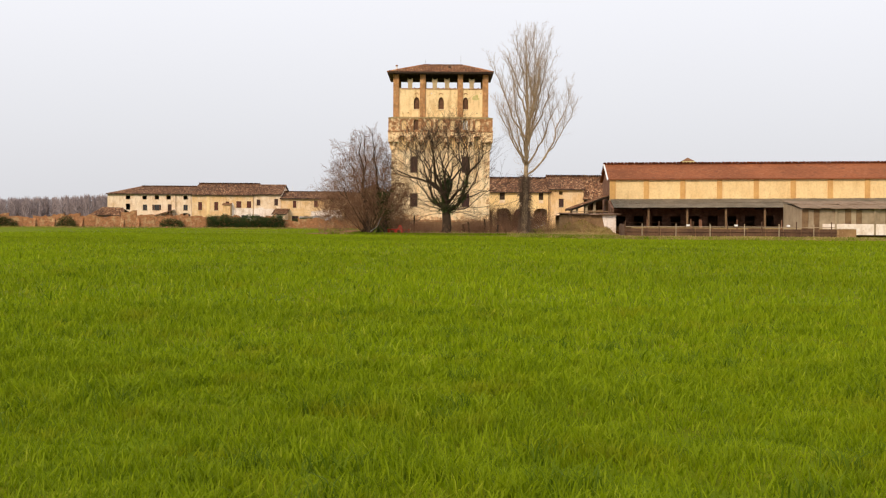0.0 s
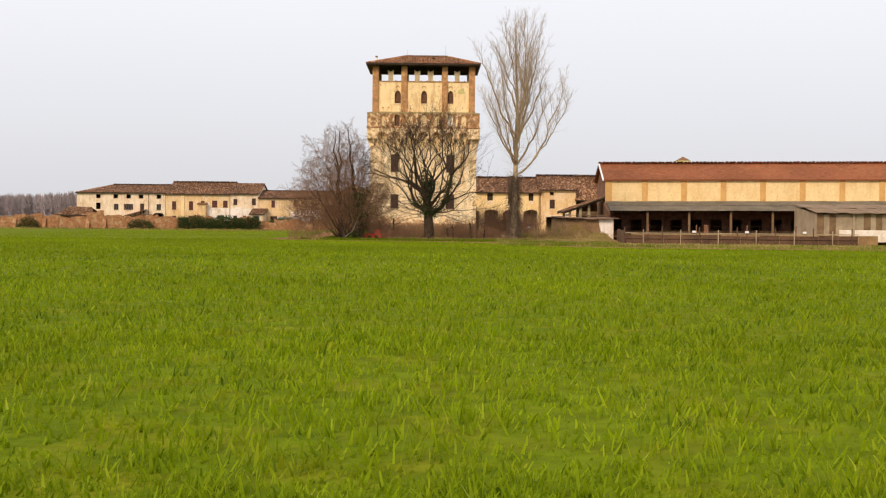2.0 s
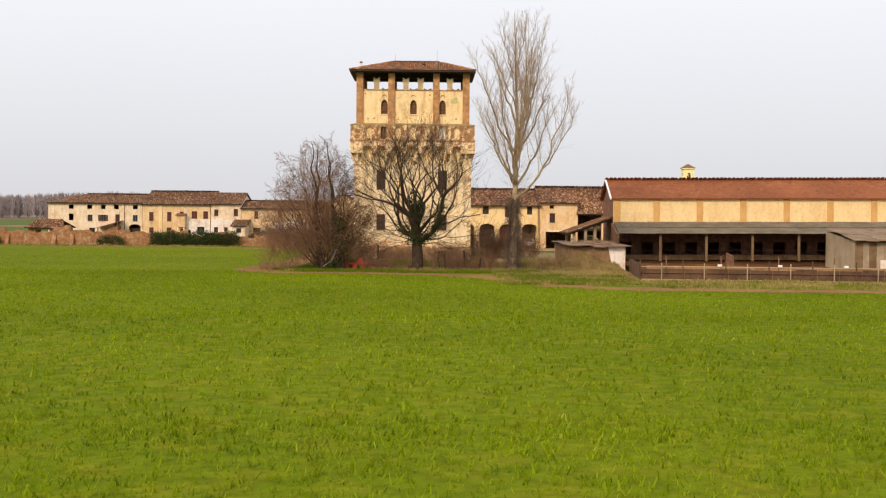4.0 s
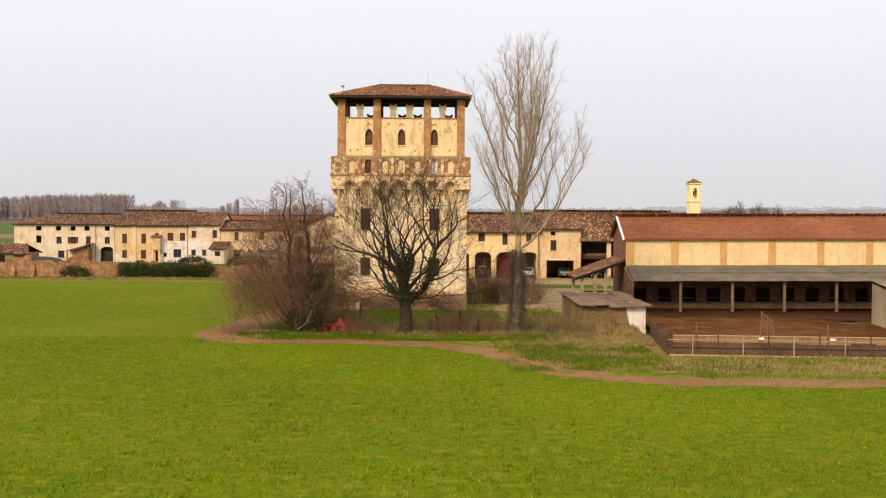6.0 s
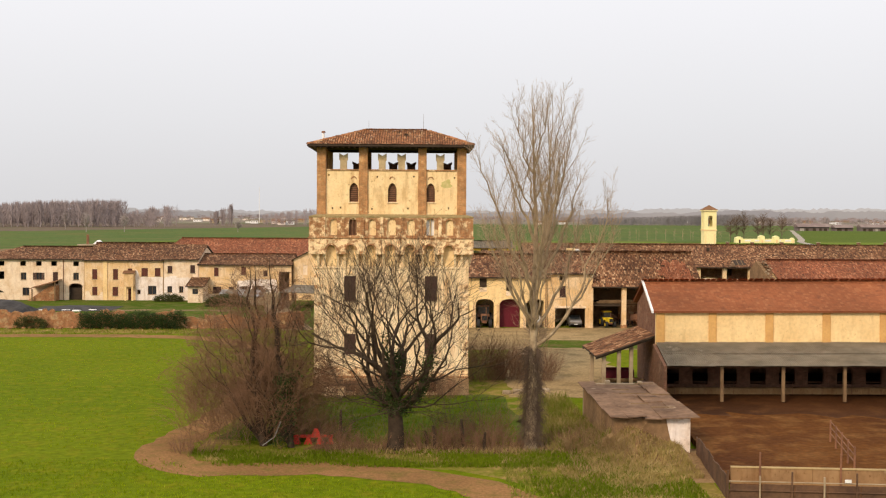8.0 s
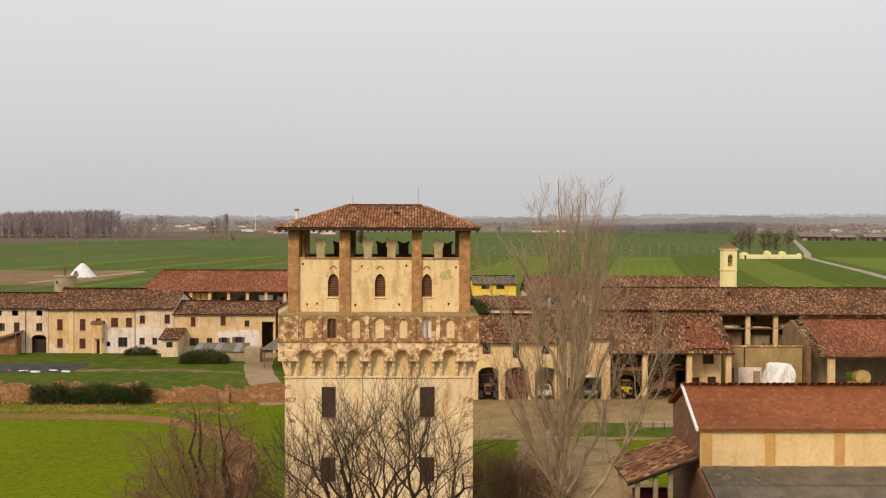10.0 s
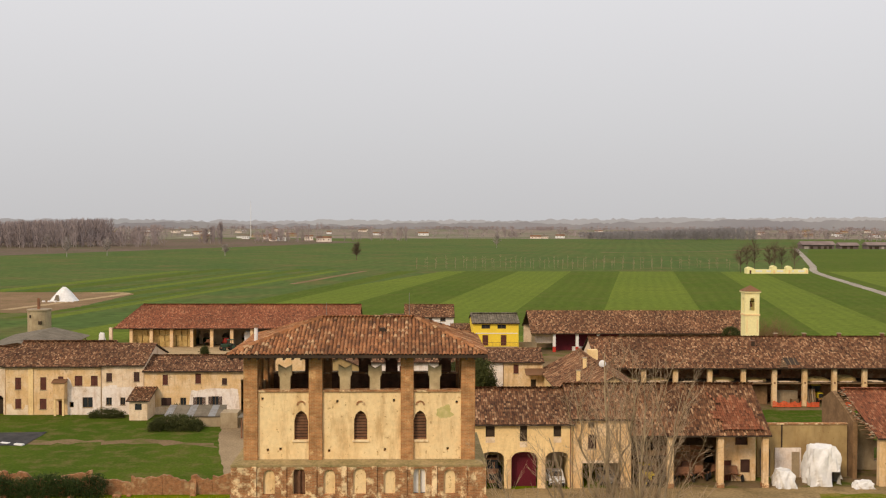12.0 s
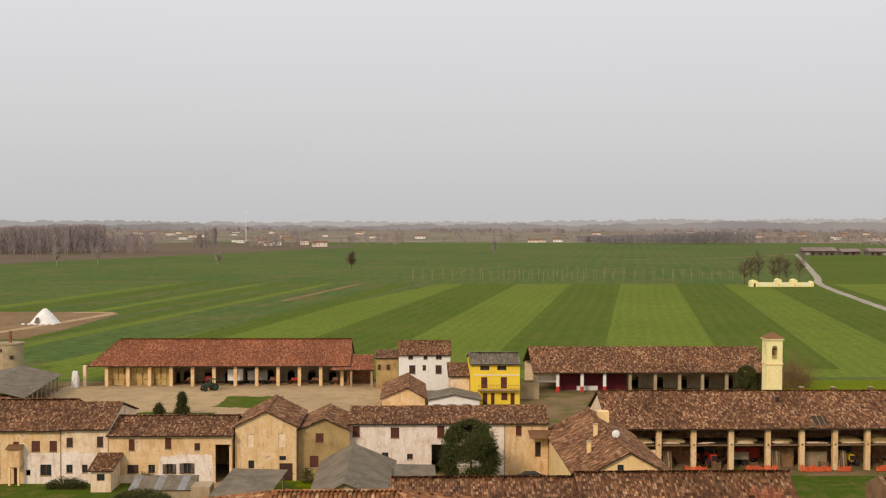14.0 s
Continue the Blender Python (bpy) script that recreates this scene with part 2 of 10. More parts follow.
def earth(name, colours, scales=(0.05, 0.6, 7.0), cuts=(0.42, 0.6), rough=0.95, bump=0.5, rows=None):
    """Soil and turf: drifts, patches and grain in three sizes. rows: (direction in degrees, spacing) of faint drill rows."""
    m, n, l, bsdf = nodes_of(name)
    geo = n.new("ShaderNodeNewGeometry")
    outs = []
    for s in scales:
        t = n.new("ShaderNodeTexNoise")
        t.inputs["Scale"].default_value, t.inputs["Detail"].default_value, t.inputs["Roughness"].default_value = s, 5, 0.6
        l.new(geo.outputs["Position"], t.inputs["Vector"])
        outs.append(t.outputs["Fac"])
    r1 = n.new("ShaderNodeValToRGB")
    e = r1.color_ramp.elements
    e[0].position, e[0].color = cuts[0], (*colours[0], 1)
    e[1].position, e[1].color = cuts[1], (*colours[1], 1)
    l.new(outs[0], r1.inputs[0])
    r2 = n.new("ShaderNodeMapRange")
    r2.inputs[1].default_value, r2.inputs[2].default_value = 0.48, 0.68
    l.new(outs[1], r2.inputs[0])
    mx = n.new("ShaderNodeMixRGB")
    l.new(r2.outputs[0], mx.inputs[0])
    l.new(r1.outputs[0], mx.inputs[1])
    mx.inputs[2].default_value = (*colours[2], 1)
    hsv = n.new("ShaderNodeHueSaturation")
    mr = n.new("ShaderNodeMapRange")
    mr.inputs[1].default_value, mr.inputs[2].default_value, mr.inputs[3].default_value, mr.inputs[4].default_value = 0.3, 0.7, 0.72, 1.25
    l.new(outs[2], mr.inputs[0])
    val = mr.outputs[0]
    if rows:
        rot = n.new("ShaderNodeMapping")
        rot.inputs["Rotation"].default_value = (0, 0, radians(rows[0]))
        l.new(geo.outputs["Position"], rot.inputs["Vector"])
        wv = n.new("ShaderNodeTexWave")
        wv.inputs["Scale"].default_value = 1 / rows[1] / 3.2
        wv.inputs["Distortion"].default_value, wv.inputs["Detail"].default_value, wv.inputs["Detail Scale"].default_value = 3.0, 3, 0.15
        l.new(rot.outputs[0], wv.inputs["Vector"])
        wr = n.new("ShaderNodeMapRange")
        wr.inputs[3].default_value, wr.inputs[4].default_value = 0.95, 1.035
        l.new(wv.outputs["Fac"], wr.inputs[0])
        mu = n.new("ShaderNodeMath")
        mu.operation = "MULTIPLY"
        l.new(val, mu.inputs[0])
        l.new(wr.outputs[0], mu.inputs[1])
        val = mu.outputs[0]
    l.new(val, hsv.inputs["Value"])
    l.new(mx.outputs[0], hsv.inputs["Color"])
    l.new(hsv.outputs[0], bsdf.inputs["Base Color"])
    bp = n.new("ShaderNodeBump")
    bp.inputs["Strength"].default_value, bp.inputs["Distance"].default_value = bump, 0.08
    l.new(outs[2], bp.inputs["Height"])
    l.new(bp.outputs[0], bsdf.inputs["Normal"])
    bsdf.inputs["Roughness"].default_value = rough
    bsdf.inputs["Specular IOR Level"].default_value = 0.03
    return m


def glassy(name, tint):
    m, n, l, bsdf = nodes_of(name)
    bsdf.inputs["Base Color"].default_value = (*tint, 1)
    bsdf.inputs["Roughness"].default_value = 0.12
    bsdf.inputs["Specular IOR Level"].default_value = 0.5
    return m


M = {
    "plaster": stained("tower_plaster", (0.92, 0.6926, 0.3727), (0.8615, 0.5936, 0.2928), 5, 0.45, cover=0.58, third=(0.5778, 0.3958, 0.213), dirt=0.85),
    "plaster_old": stained("old_pale_plaster", (0.92, 0.7322, 0.4614), (0.8405, 0.5936, 0.3283), 5, 0.8, cover=0.56, third=(0.5253, 0.3364, 0.1775), bump=0.5, streak=0.3, dirt=0.9),
    "brick": brickwork("orange_brick", (0.515, 0.2377, 0.087), (0.4223, 0.1794, 0.0653), (0.4738, 0.3298, 0.174), (0.6798, 0.4462, 0.2088), 0.62, 1.0, 1.6),
    "brick_worn": brickwork("worn_brick", (0.44, 0.19, 0.075), (0.29, 0.12, 0.05), (0.40, 0.27, 0.14), (0.80, 0.60, 0.34), 0.535, 1.1, 2.2),
    "brick_wall": brickwork("garden_brick", (0.3852, 0.1567, 0.0629), (0.2714, 0.103, 0.0444), (0.3327, 0.2226, 0.1183), (0.4202, 0.2721, 0.1405), 0.54, 1.0, 1.1),
    "brick_dark": brickwork("stable_brick", (0.235, 0.105, 0.06), (0.175, 0.078, 0.046), (0.21, 0.13, 0.083), (0.33, 0.20, 0.12), 0.6),
    "cream": stained("cream_render", (0.8858, 0.6499, 0.325), (0.8034, 0.5529, 0.2566), 4, 0.35, cover=0.56, dirt=0.35),
    "cream_pil": stained("ochre_pilaster", (0.6769, 0.3911, 0.1364), (0.5896, 0.3166, 0.1108), 5, 0.5, cover=0.5),
    "ochre": stained("ochre_render", (0.74, 0.495, 0.245), (0.80, 0.60, 0.37), 4, 0.7, cover=0.5, third=(0.46, 0.295, 0.165), dirt=0.75),
    "pale": stained("pale_render", (0.8446, 0.679, 0.4915), (0.721, 0.5238, 0.3244), 4, 0.7, cover=0.54, third=(0.4738, 0.3201, 0.1966), dirt=0.7),
    "white": stained("whitewash", (0.8652, 0.7663, 0.6783), (0.721, 0.582, 0.4522), 4, 0.7, cover=0.56, third=(0.4944, 0.3686, 0.2654), dirt=0.65),
    "yellow": stained("bright_yellow_render", (0.86, 0.62, 0.06), (0.80, 0.56, 0.06), 4, 0.4, cover=0.6),
    "belfry": stained("pale_yellow_render", (0.88, 0.80, 0.40), (0.82, 0.72, 0.34), 4, 0.4, cover=0.6),
    "grey_render": stained("grey_render", (0.4413, 0.3457, 0.2192), (0.3152, 0.2401, 0.1488), 4, 0.4, cover=0.5, dirt=0.5),
    "concrete": stained("old_concrete", (0.4009, 0.3106, 0.2017), (0.2672, 0.1976, 0.1225), 3, 0.5, cover=0.5),
    "shutter": stained("brown_shutter", (0.075, 0.035, 0.024), (0.05, 0.024, 0.017), 9, 1.5, 0.7, cover=0.5),
    "shutter_board": stained("weathered_brown_boards", (0.20, 0.10, 0.055), (0.12, 0.058, 0.032), 9, 1.5, 0.8, cover=0.5, island=0.3),
    "shutter_red": stained("red_brown_shutter", (0.13, 0.038, 0.022), (0.09, 0.028, 0.018), 9, 1.5, 0.7, cover=0.5),
    "wood": stained("weathered_wood", (0.2228, 0.1412, 0.072), (0.1447, 0.0847, 0.0432), 12, 1.0, 0.85, cover=0.5, island=0.2),
    "wood_dark": stained("dark_old_wood", (0.06, 0.04, 0.026), (0.036, 0.024, 0.015), 12, 1.0, 0.85, cover=0.5, island=0.2),
    "sheet": stained("corrugated_cement", (0.20, 0.165, 0.118), (0.125, 0.105, 0.072), 3, 0.5, 0.9, cover=0.5, third=(0.29, 0.255, 0.195), island=0.3, dirt=0.5),
    "sheet_brown": stained("weathered_brown_roof_sheet", (0.235, 0.142, 0.085), (0.14, 0.08, 0.046), 3, 0.5, 0.95, cover=0.5, third=(0.33, 0.235, 0.155), island=0.3, speck=0.2, dirt=0.6),
    "sheet_old": stained("lichen_cement_sheet", (0.2781, 0.1892, 0.1175), (0.1854, 0.1212, 0.0696), 3, 0.6, 0.95, cover=0.48, third=(0.3708, 0.2813, 0.1914), island=0.15, speck=0.15, dirt=0.5),
    "metal": stained("galvanised_steel", (0.35, 0.34, 0.32), (0.24, 0.20, 0.16), 6, 1.0, 0.5, cover=0.55, metal=0.6),
    "rust_dark": stained("dark_rusty_sheet", (0.135, 0.073, 0.04), (0.08, 0.043, 0.026), 5, 0.8, 0.85, cover=0.5, island=0.3, speck=0.15),
    "rust": stained("rusty_steel", (0.27, 0.125, 0.065), (0.16, 0.078, 0.045), 6, 1.0, 0.8, cover=0.5),
    "red_paint": stained("red_machine_paint", (0.55, 0.05, 0.03), (0.40, 0.04, 0.03), 6, 1.0, 0.5, cover=0.6),
    "maroon": stained("maroon_paint", (0.13, 0.012, 0.022), (0.09, 0.01, 0.016), 6, 1.0, 0.6, cover=0.6),
    "white_paint": stained("white_paint", (0.80, 0.79, 0.76), (0.68, 0.66, 0.62), 6, 1.0, 0.6, cover=0.6),
    "yellow_paint": stained("yellow_machine_paint", (0.75, 0.55, 0.03), (0.60, 0.42, 0.03), 6, 1.0, 0.5, cover=0.6),
    "green_paint": stained("green_machine_paint", (0.035, 0.072, 0.04), (0.025, 0.0495, 0.03), 6, 1.0, 0.5, cover=0.6),
    "tarp": stained("white_tarpaulin", (0.80, 0.785, 0.75), (0.66, 0.645, 0.60), 2, 0.6, 0.6, cover=0.55),
    "black_sheet": stained("black_silage_sheet", (0.04, 0.037, 0.036), (0.07, 0.064, 0.06), 3, 0.6, 0.92, cover=0.5),
    "net": stained("orange_fence_net", (0.75, 0.12, 0.04), (0.60, 0.09, 0.03), 6, 0.9, 0.7, cover=0.5),
    "hay": stained("straw_bale", (0.55, 0.40, 0.16), (0.42, 0.28, 0.10), 14, 1.2, 0.95, cover=0.5, bump=0.8, island=0.15),
    "rubber": stained("black_rubber", (0.02, 0.02, 0.02), (0.035, 0.033, 0.03), 6, 1.0, 0.85, cover=0.5),
    "glass": glassy("window_glass", (0.03, 0.035, 0.04)),
    "tile_tower": speckled("tower_roof_tiles", [(0.12, 0.054, 0.028), (0.38, 0.158, 0.06), (0.25, 0.10, 0.042), (0.46, 0.205, 0.085), (0.18, 0.078, 0.036), (0.34, 0.14, 0.056), (0.56, 0.36, 0.19)], 0.35, (0.17, 0.105, 0.046), moss_lo=0.6),
    "tile_old": speckled("old_brown_roof_tiles", [(0.040, 0.018, 0.010), (0.215, 0.092, 0.041), (0.10, 0.042, 0.020), (0.355, 0.185, 0.092), (0.072, 0.031, 0.016), (0.235, 0.106, 0.05), (0.50, 0.305, 0.165)], 0.16, (0.1455, 0.0903, 0.0458)),
    "tile_red": speckled("red_flat_roof_tiles", [(0.2835, 0.0921, 0.0361), (0.315, 0.1067, 0.043), (0.252, 0.0825, 0.0327), (0.3465, 0.131, 0.0559)], 0.10, (0.168, 0.0582, 0.0275), moss_lo=0.52),
    "tile_mid": speckled("reddish_roof_tiles", [(0.12, 0.041, 0.022), (0.34, 0.115, 0.053), (0.20, 0.068, 0.033), (0.31, 0.105, 0.048), (0.44, 0.20, 0.105)], 0.1, (0.1995, 0.097, 0.0516)),
    "bark": stained("grey_brown_bark", (0.066, 0.043, 0.026), (0.036, 0.024, 0.015), 14, 2.0, 0.95, cover=0.5, bump=0.8),
    "bark_pale": stained("pale_poplar_bark", (0.43, 0.325, 0.20), (0.25, 0.18, 0.11), 14, 2.0, 0.95, cover=0.5, bump=0.8),
    "twig_brown": leafy("brown_bare_twigs", [(0.165, 0.082, 0.044), (0.23, 0.125, 0.07), (0.295, 0.175, 0.105)], 0.3, 0.9, 0.0),
    "twig": leafy("bare_twigs", [(0.10, 0.065, 0.045), (0.14, 0.095, 0.065), (0.18, 0.125, 0.085)], 0.3, 0.9, 0.0),
    "twig_dark": leafy("dark_bare_twigs", [(0.055, 0.035, 0.023), (0.085, 0.056, 0.036), (0.12, 0.08, 0.052)], 0.3, 0.9, 0.0),
    "twig_pale": leafy("pale_bare_twigs", [(0.34, 0.235, 0.145), (0.41, 0.29, 0.185), (0.47, 0.345, 0.23)], 0.3, 0.9, 0.0),
    # far trees: twig colours paled and greyed to carry the distance haze
    "twig_far": leafy("haze_paled_twigs", [(0.32, 0.27, 0.245), (0.38, 0.33, 0.30)], 0.02, 0.95, 0.0),
    "twig_wood": leafy("hazed_wood_twigs", [(0.27, 0.22, 0.212), (0.32, 0.265, 0.255), (0.37, 0.31, 0.295)], 0.006, 0.95, 0.0, 6.0),
    "twig_blue": leafy("blue_hazed_wood_twigs", [(0.19, 0.175, 0.18), (0.24, 0.225, 0.228), (0.28, 0.262, 0.262)], 0.006, 0.95, 0.0, 6.0),
    # distance haze is painted into the base colours of the two backdrops
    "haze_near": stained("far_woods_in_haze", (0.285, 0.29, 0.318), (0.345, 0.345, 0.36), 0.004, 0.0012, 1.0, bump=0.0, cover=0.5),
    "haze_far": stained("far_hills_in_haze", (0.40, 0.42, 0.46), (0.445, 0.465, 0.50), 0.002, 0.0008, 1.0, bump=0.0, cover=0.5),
    "ivy": leafy("dark_ivy", [(0.018, 0.034, 0.009), (0.042, 0.066, 0.016), (0.065, 0.088, 0.024)], 0.3, 0.6),
    "conifer": leafy("dark_evergreen", [(0.012, 0.026, 0.010), (0.024, 0.045, 0.016), (0.035, 0.06, 0.02)], 0.3, 0.7, 0.1),
    "band": brickwork("flaked_plaster_on_brick", (0.46, 0.20, 0.08), (0.33, 0.135, 0.055), (0.52, 0.36, 0.19), (0.88, 0.65, 0.37), 0.44, 1.2, 3.0),
    "ledge_moss": stained("mossy_stone_ledge", (0.3708, 0.2716, 0.1305), (0.2472, 0.194, 0.0783), 6, 1.4, 0.95, cover=0.5, third=(0.5665, 0.4074, 0.2262), bump=0.6, speck=0.2),
    "stain_green": stained("green_damp_stain", (0.55, 0.47, 0.17), (0.68, 0.55, 0.27), 8, 2.5, 0.95, cover=0.5),
    "kerb": stained("tan_concrete", (0.4488, 0.3217, 0.144), (0.3264, 0.2228, 0.099), 4, 0.5, 0.95, cover=0.5, dirt=0.5),
    "merlon": stained("weathered_merlon_plaster", (0.58, 0.45, 0.26), (0.42, 0.31, 0.17), 5, 1.2, 0.95, cover=0.5, dirt=0.5),
    "yard_earth": earth("trodden_farm_earth", [(0.23, 0.155, 0.085), (0.17, 0.12, 0.06), (0.10, 0.115, 0.02)], (0.09, 0.25, 3.0), bump=0.6),
    "base_wall": stained("damp_brown_wall_base", (0.4, 0.266, 0.1444), (0.288, 0.1748, 0.0912), 5, 0.9, 0.95, cover=0.5, third=(0.528, 0.3724, 0.2128), bump=0.5, streak=0.5, dirt=0.6),
    "cedar_leaf": leafy("olive_evergreen", [(0.033, 0.0419, 0.0121), (0.0627, 0.0708, 0.0203), (0.1023, 0.0998, 0.0297)], 0.3, 0.7, 0.1),
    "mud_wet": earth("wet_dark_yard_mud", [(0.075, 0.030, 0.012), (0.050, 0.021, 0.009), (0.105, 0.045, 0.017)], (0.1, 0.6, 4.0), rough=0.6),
    "grass": leafy("spring_grass", [(0.068, 0.115, 0.003), (0.138, 0.198, 0.002), (0.205, 0.28, 0.003), (0.252, 0.326, 0.005), (0.46, 0.48, 0.05)], 0.06, 0.7, 0.42, 40.0, 0.5, (0.26, 0.235, 0.006)),
    "tuft": leafy("dark_grass_tufts", [(0.065, 0.115, 0.006), (0.105, 0.165, 0.005), (0.17, 0.235, 0.006)], 0.06, 0.65, 0.35, 40.0),
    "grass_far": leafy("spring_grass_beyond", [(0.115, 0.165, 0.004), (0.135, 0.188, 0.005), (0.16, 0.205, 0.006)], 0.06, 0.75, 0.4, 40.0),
    "dry_weed": leafy("dry_weeds", [(0.26, 0.155, 0.07), (0.37, 0.25, 0.115), (0.50, 0.365, 0.18)], 0.3, 0.9, 0.3),
    "straw": leafy("pale_straw_grass", [(0.20, 0.19, 0.03), (0.33, 0.25, 0.08), (0.45, 0.335, 0.13), (0.56, 0.43, 0.20)], 0.2, 0.9, 0.35, 5.0, 0.3),
    "dry_grass": leafy("rough_dry_grass", [(0.085, 0.15, 0.006), (0.15, 0.205, 0.012), (0.26, 0.225, 0.05), (0.40, 0.30, 0.115), (0.52, 0.385, 0.18)], 0.12, 0.85, 0.4, 5.0, 0.22),
    "turf": earth("green_turf", [(0.105, 0.148, 0.004), (0.130, 0.168, 0.005), (0.165, 0.170, 0.008)], (0.03, 0.6, 1.7), bump=1.0),
    "crop_light": earth("light_green_crop", [(0.128, 0.172, 0.024), (0.145, 0.188, 0.026), (0.118, 0.152, 0.023)], (0.01, 0.08, 0.6), rows=(11.6, 4.0)),
    "crop_dark": earth("dark_green_crop", [(0.080, 0.120, 0.015), (0.092, 0.130, 0.017), (0.106, 0.124, 0.022)], (0.01, 0.08, 0.6), rows=(11.6, 5.0)),
    "crop_far": earth("distant_meadow", [(0.078, 0.124, 0.032), (0.098, 0.136, 0.034), (0.138, 0.128, 0.044)], (0.004, 0.03, 0.25), rows=(11.6, 11.0)),
    "plough": earth("distant_ploughland", [(0.17, 0.12, 0.09), (0.14, 0.105, 0.075), (0.12, 0.12, 0.06)], (0.003, 0.02, 0.2)),
    "far_land": earth("far_plain", [(0.24, 0.19, 0.15), (0.165, 0.165, 0.10), (0.29, 0.24, 0.195)], (0.004, 0.012, 0.1), cuts=(0.47, 0.53)),
    "rough": earth("rough_verge", [(0.1208, 0.1503, 0.0086), (0.231, 0.1794, 0.0387), (0.336, 0.2182, 0.0817)], (0.12, 0.5, 3.5), bump=0.9),
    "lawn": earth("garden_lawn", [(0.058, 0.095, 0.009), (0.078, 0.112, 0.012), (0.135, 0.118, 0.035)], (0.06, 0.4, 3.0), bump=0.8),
    "track": earth("brown_dirt_track", [(0.289, 0.1543, 0.0636), (0.2348, 0.1251, 0.0506), (0.1806, 0.1251, 0.0361)], (0.15, 0.8, 5.0)),
    "mudwall": stained("brown_mud_wall", (0.2672, 0.16, 0.0792), (0.1782, 0.1036, 0.0504), 4, 0.8, 0.95, cover=0.5, third=(0.3786, 0.2541, 0.1369), bump=0.7, speck=0.15),
    "dry_earth": earth("dry_brown_earth", [(0.30, 0.185, 0.088), (0.235, 0.14, 0.066), (0.37, 0.255, 0.125)], (0.3, 0.9, 5.0), bump=0.8),
    "mud": earth("brown_cattle_yard", [(0.128, 0.049, 0.013), (0.082, 0.030, 0.0095), (0.175, 0.078, 0.024)], (0.12, 0.5, 2.2), rough=0.8, bump=0.9),
    "paving": earth("courtyard_paving", [(0.3465, 0.2416, 0.1185), (0.273, 0.1902, 0.0899), (0.21, 0.149, 0.0694)], (0.08, 0.4, 3.0), bump=0.3),
    "sand": earth("pale_courtyard_gravel", [(0.462, 0.3298, 0.1849), (0.399, 0.2813, 0.1591), (0.3255, 0.2425, 0.1247)], (0.05, 0.3, 3.0), bump=0.3),
    "asphalt": earth("grey_lane", [(0.3402, 0.2473, 0.1462), (0.2835, 0.2037, 0.1206), (0.3742, 0.2716, 0.1608)], (0.05, 0.3, 4.0), bump=0.3),
    "yard_wall": stained("stained_tan_wall", (0.37, 0.225, 0.105), (0.25, 0.14, 0.062), 4, 0.5, 0.95, cover=0.5, third=(0.46, 0.33, 0.18), streak=0.5, dirt=0.8),
    "litter": earth("red_brown_leaf_litter", [(0.19, 0.095, 0.05), (0.13, 0.07, 0.038), (0.085, 0.095, 0.018)], (0.3, 0.9, 6.0), bump=0.9),
    "lane_grey": earth("pale_grey_lane", [(0.40, 0.35, 0.29), (0.34, 0.30, 0.25), (0.29, 0.26, 0.20)], (0.05, 0.3, 3.0), bump=0.2),
    # wall and roof colours of the far sheds have haze mixed in
    "far_wall": stained("hazed_shed_wall", (0.15, 0.115, 0.105), (0.21, 0.165, 0.15), 0.3, 0.08, 0.95, cover=0.5),
    "far_roof": stained("hazed_shed_roof", (0.20, 0.145, 0.13), (0.27, 0.21, 0.185), 0.3, 0.08, 0.95, cover=0.5),
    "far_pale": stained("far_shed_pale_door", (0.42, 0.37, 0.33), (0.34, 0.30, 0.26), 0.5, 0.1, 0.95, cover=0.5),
    "soil": earth("bare_soil", [(0.273, 0.1746, 0.0989), (0.2205, 0.1406, 0.0774), (0.1785, 0.1358, 0.0602)], (0.03, 0.2, 2.0)),
}

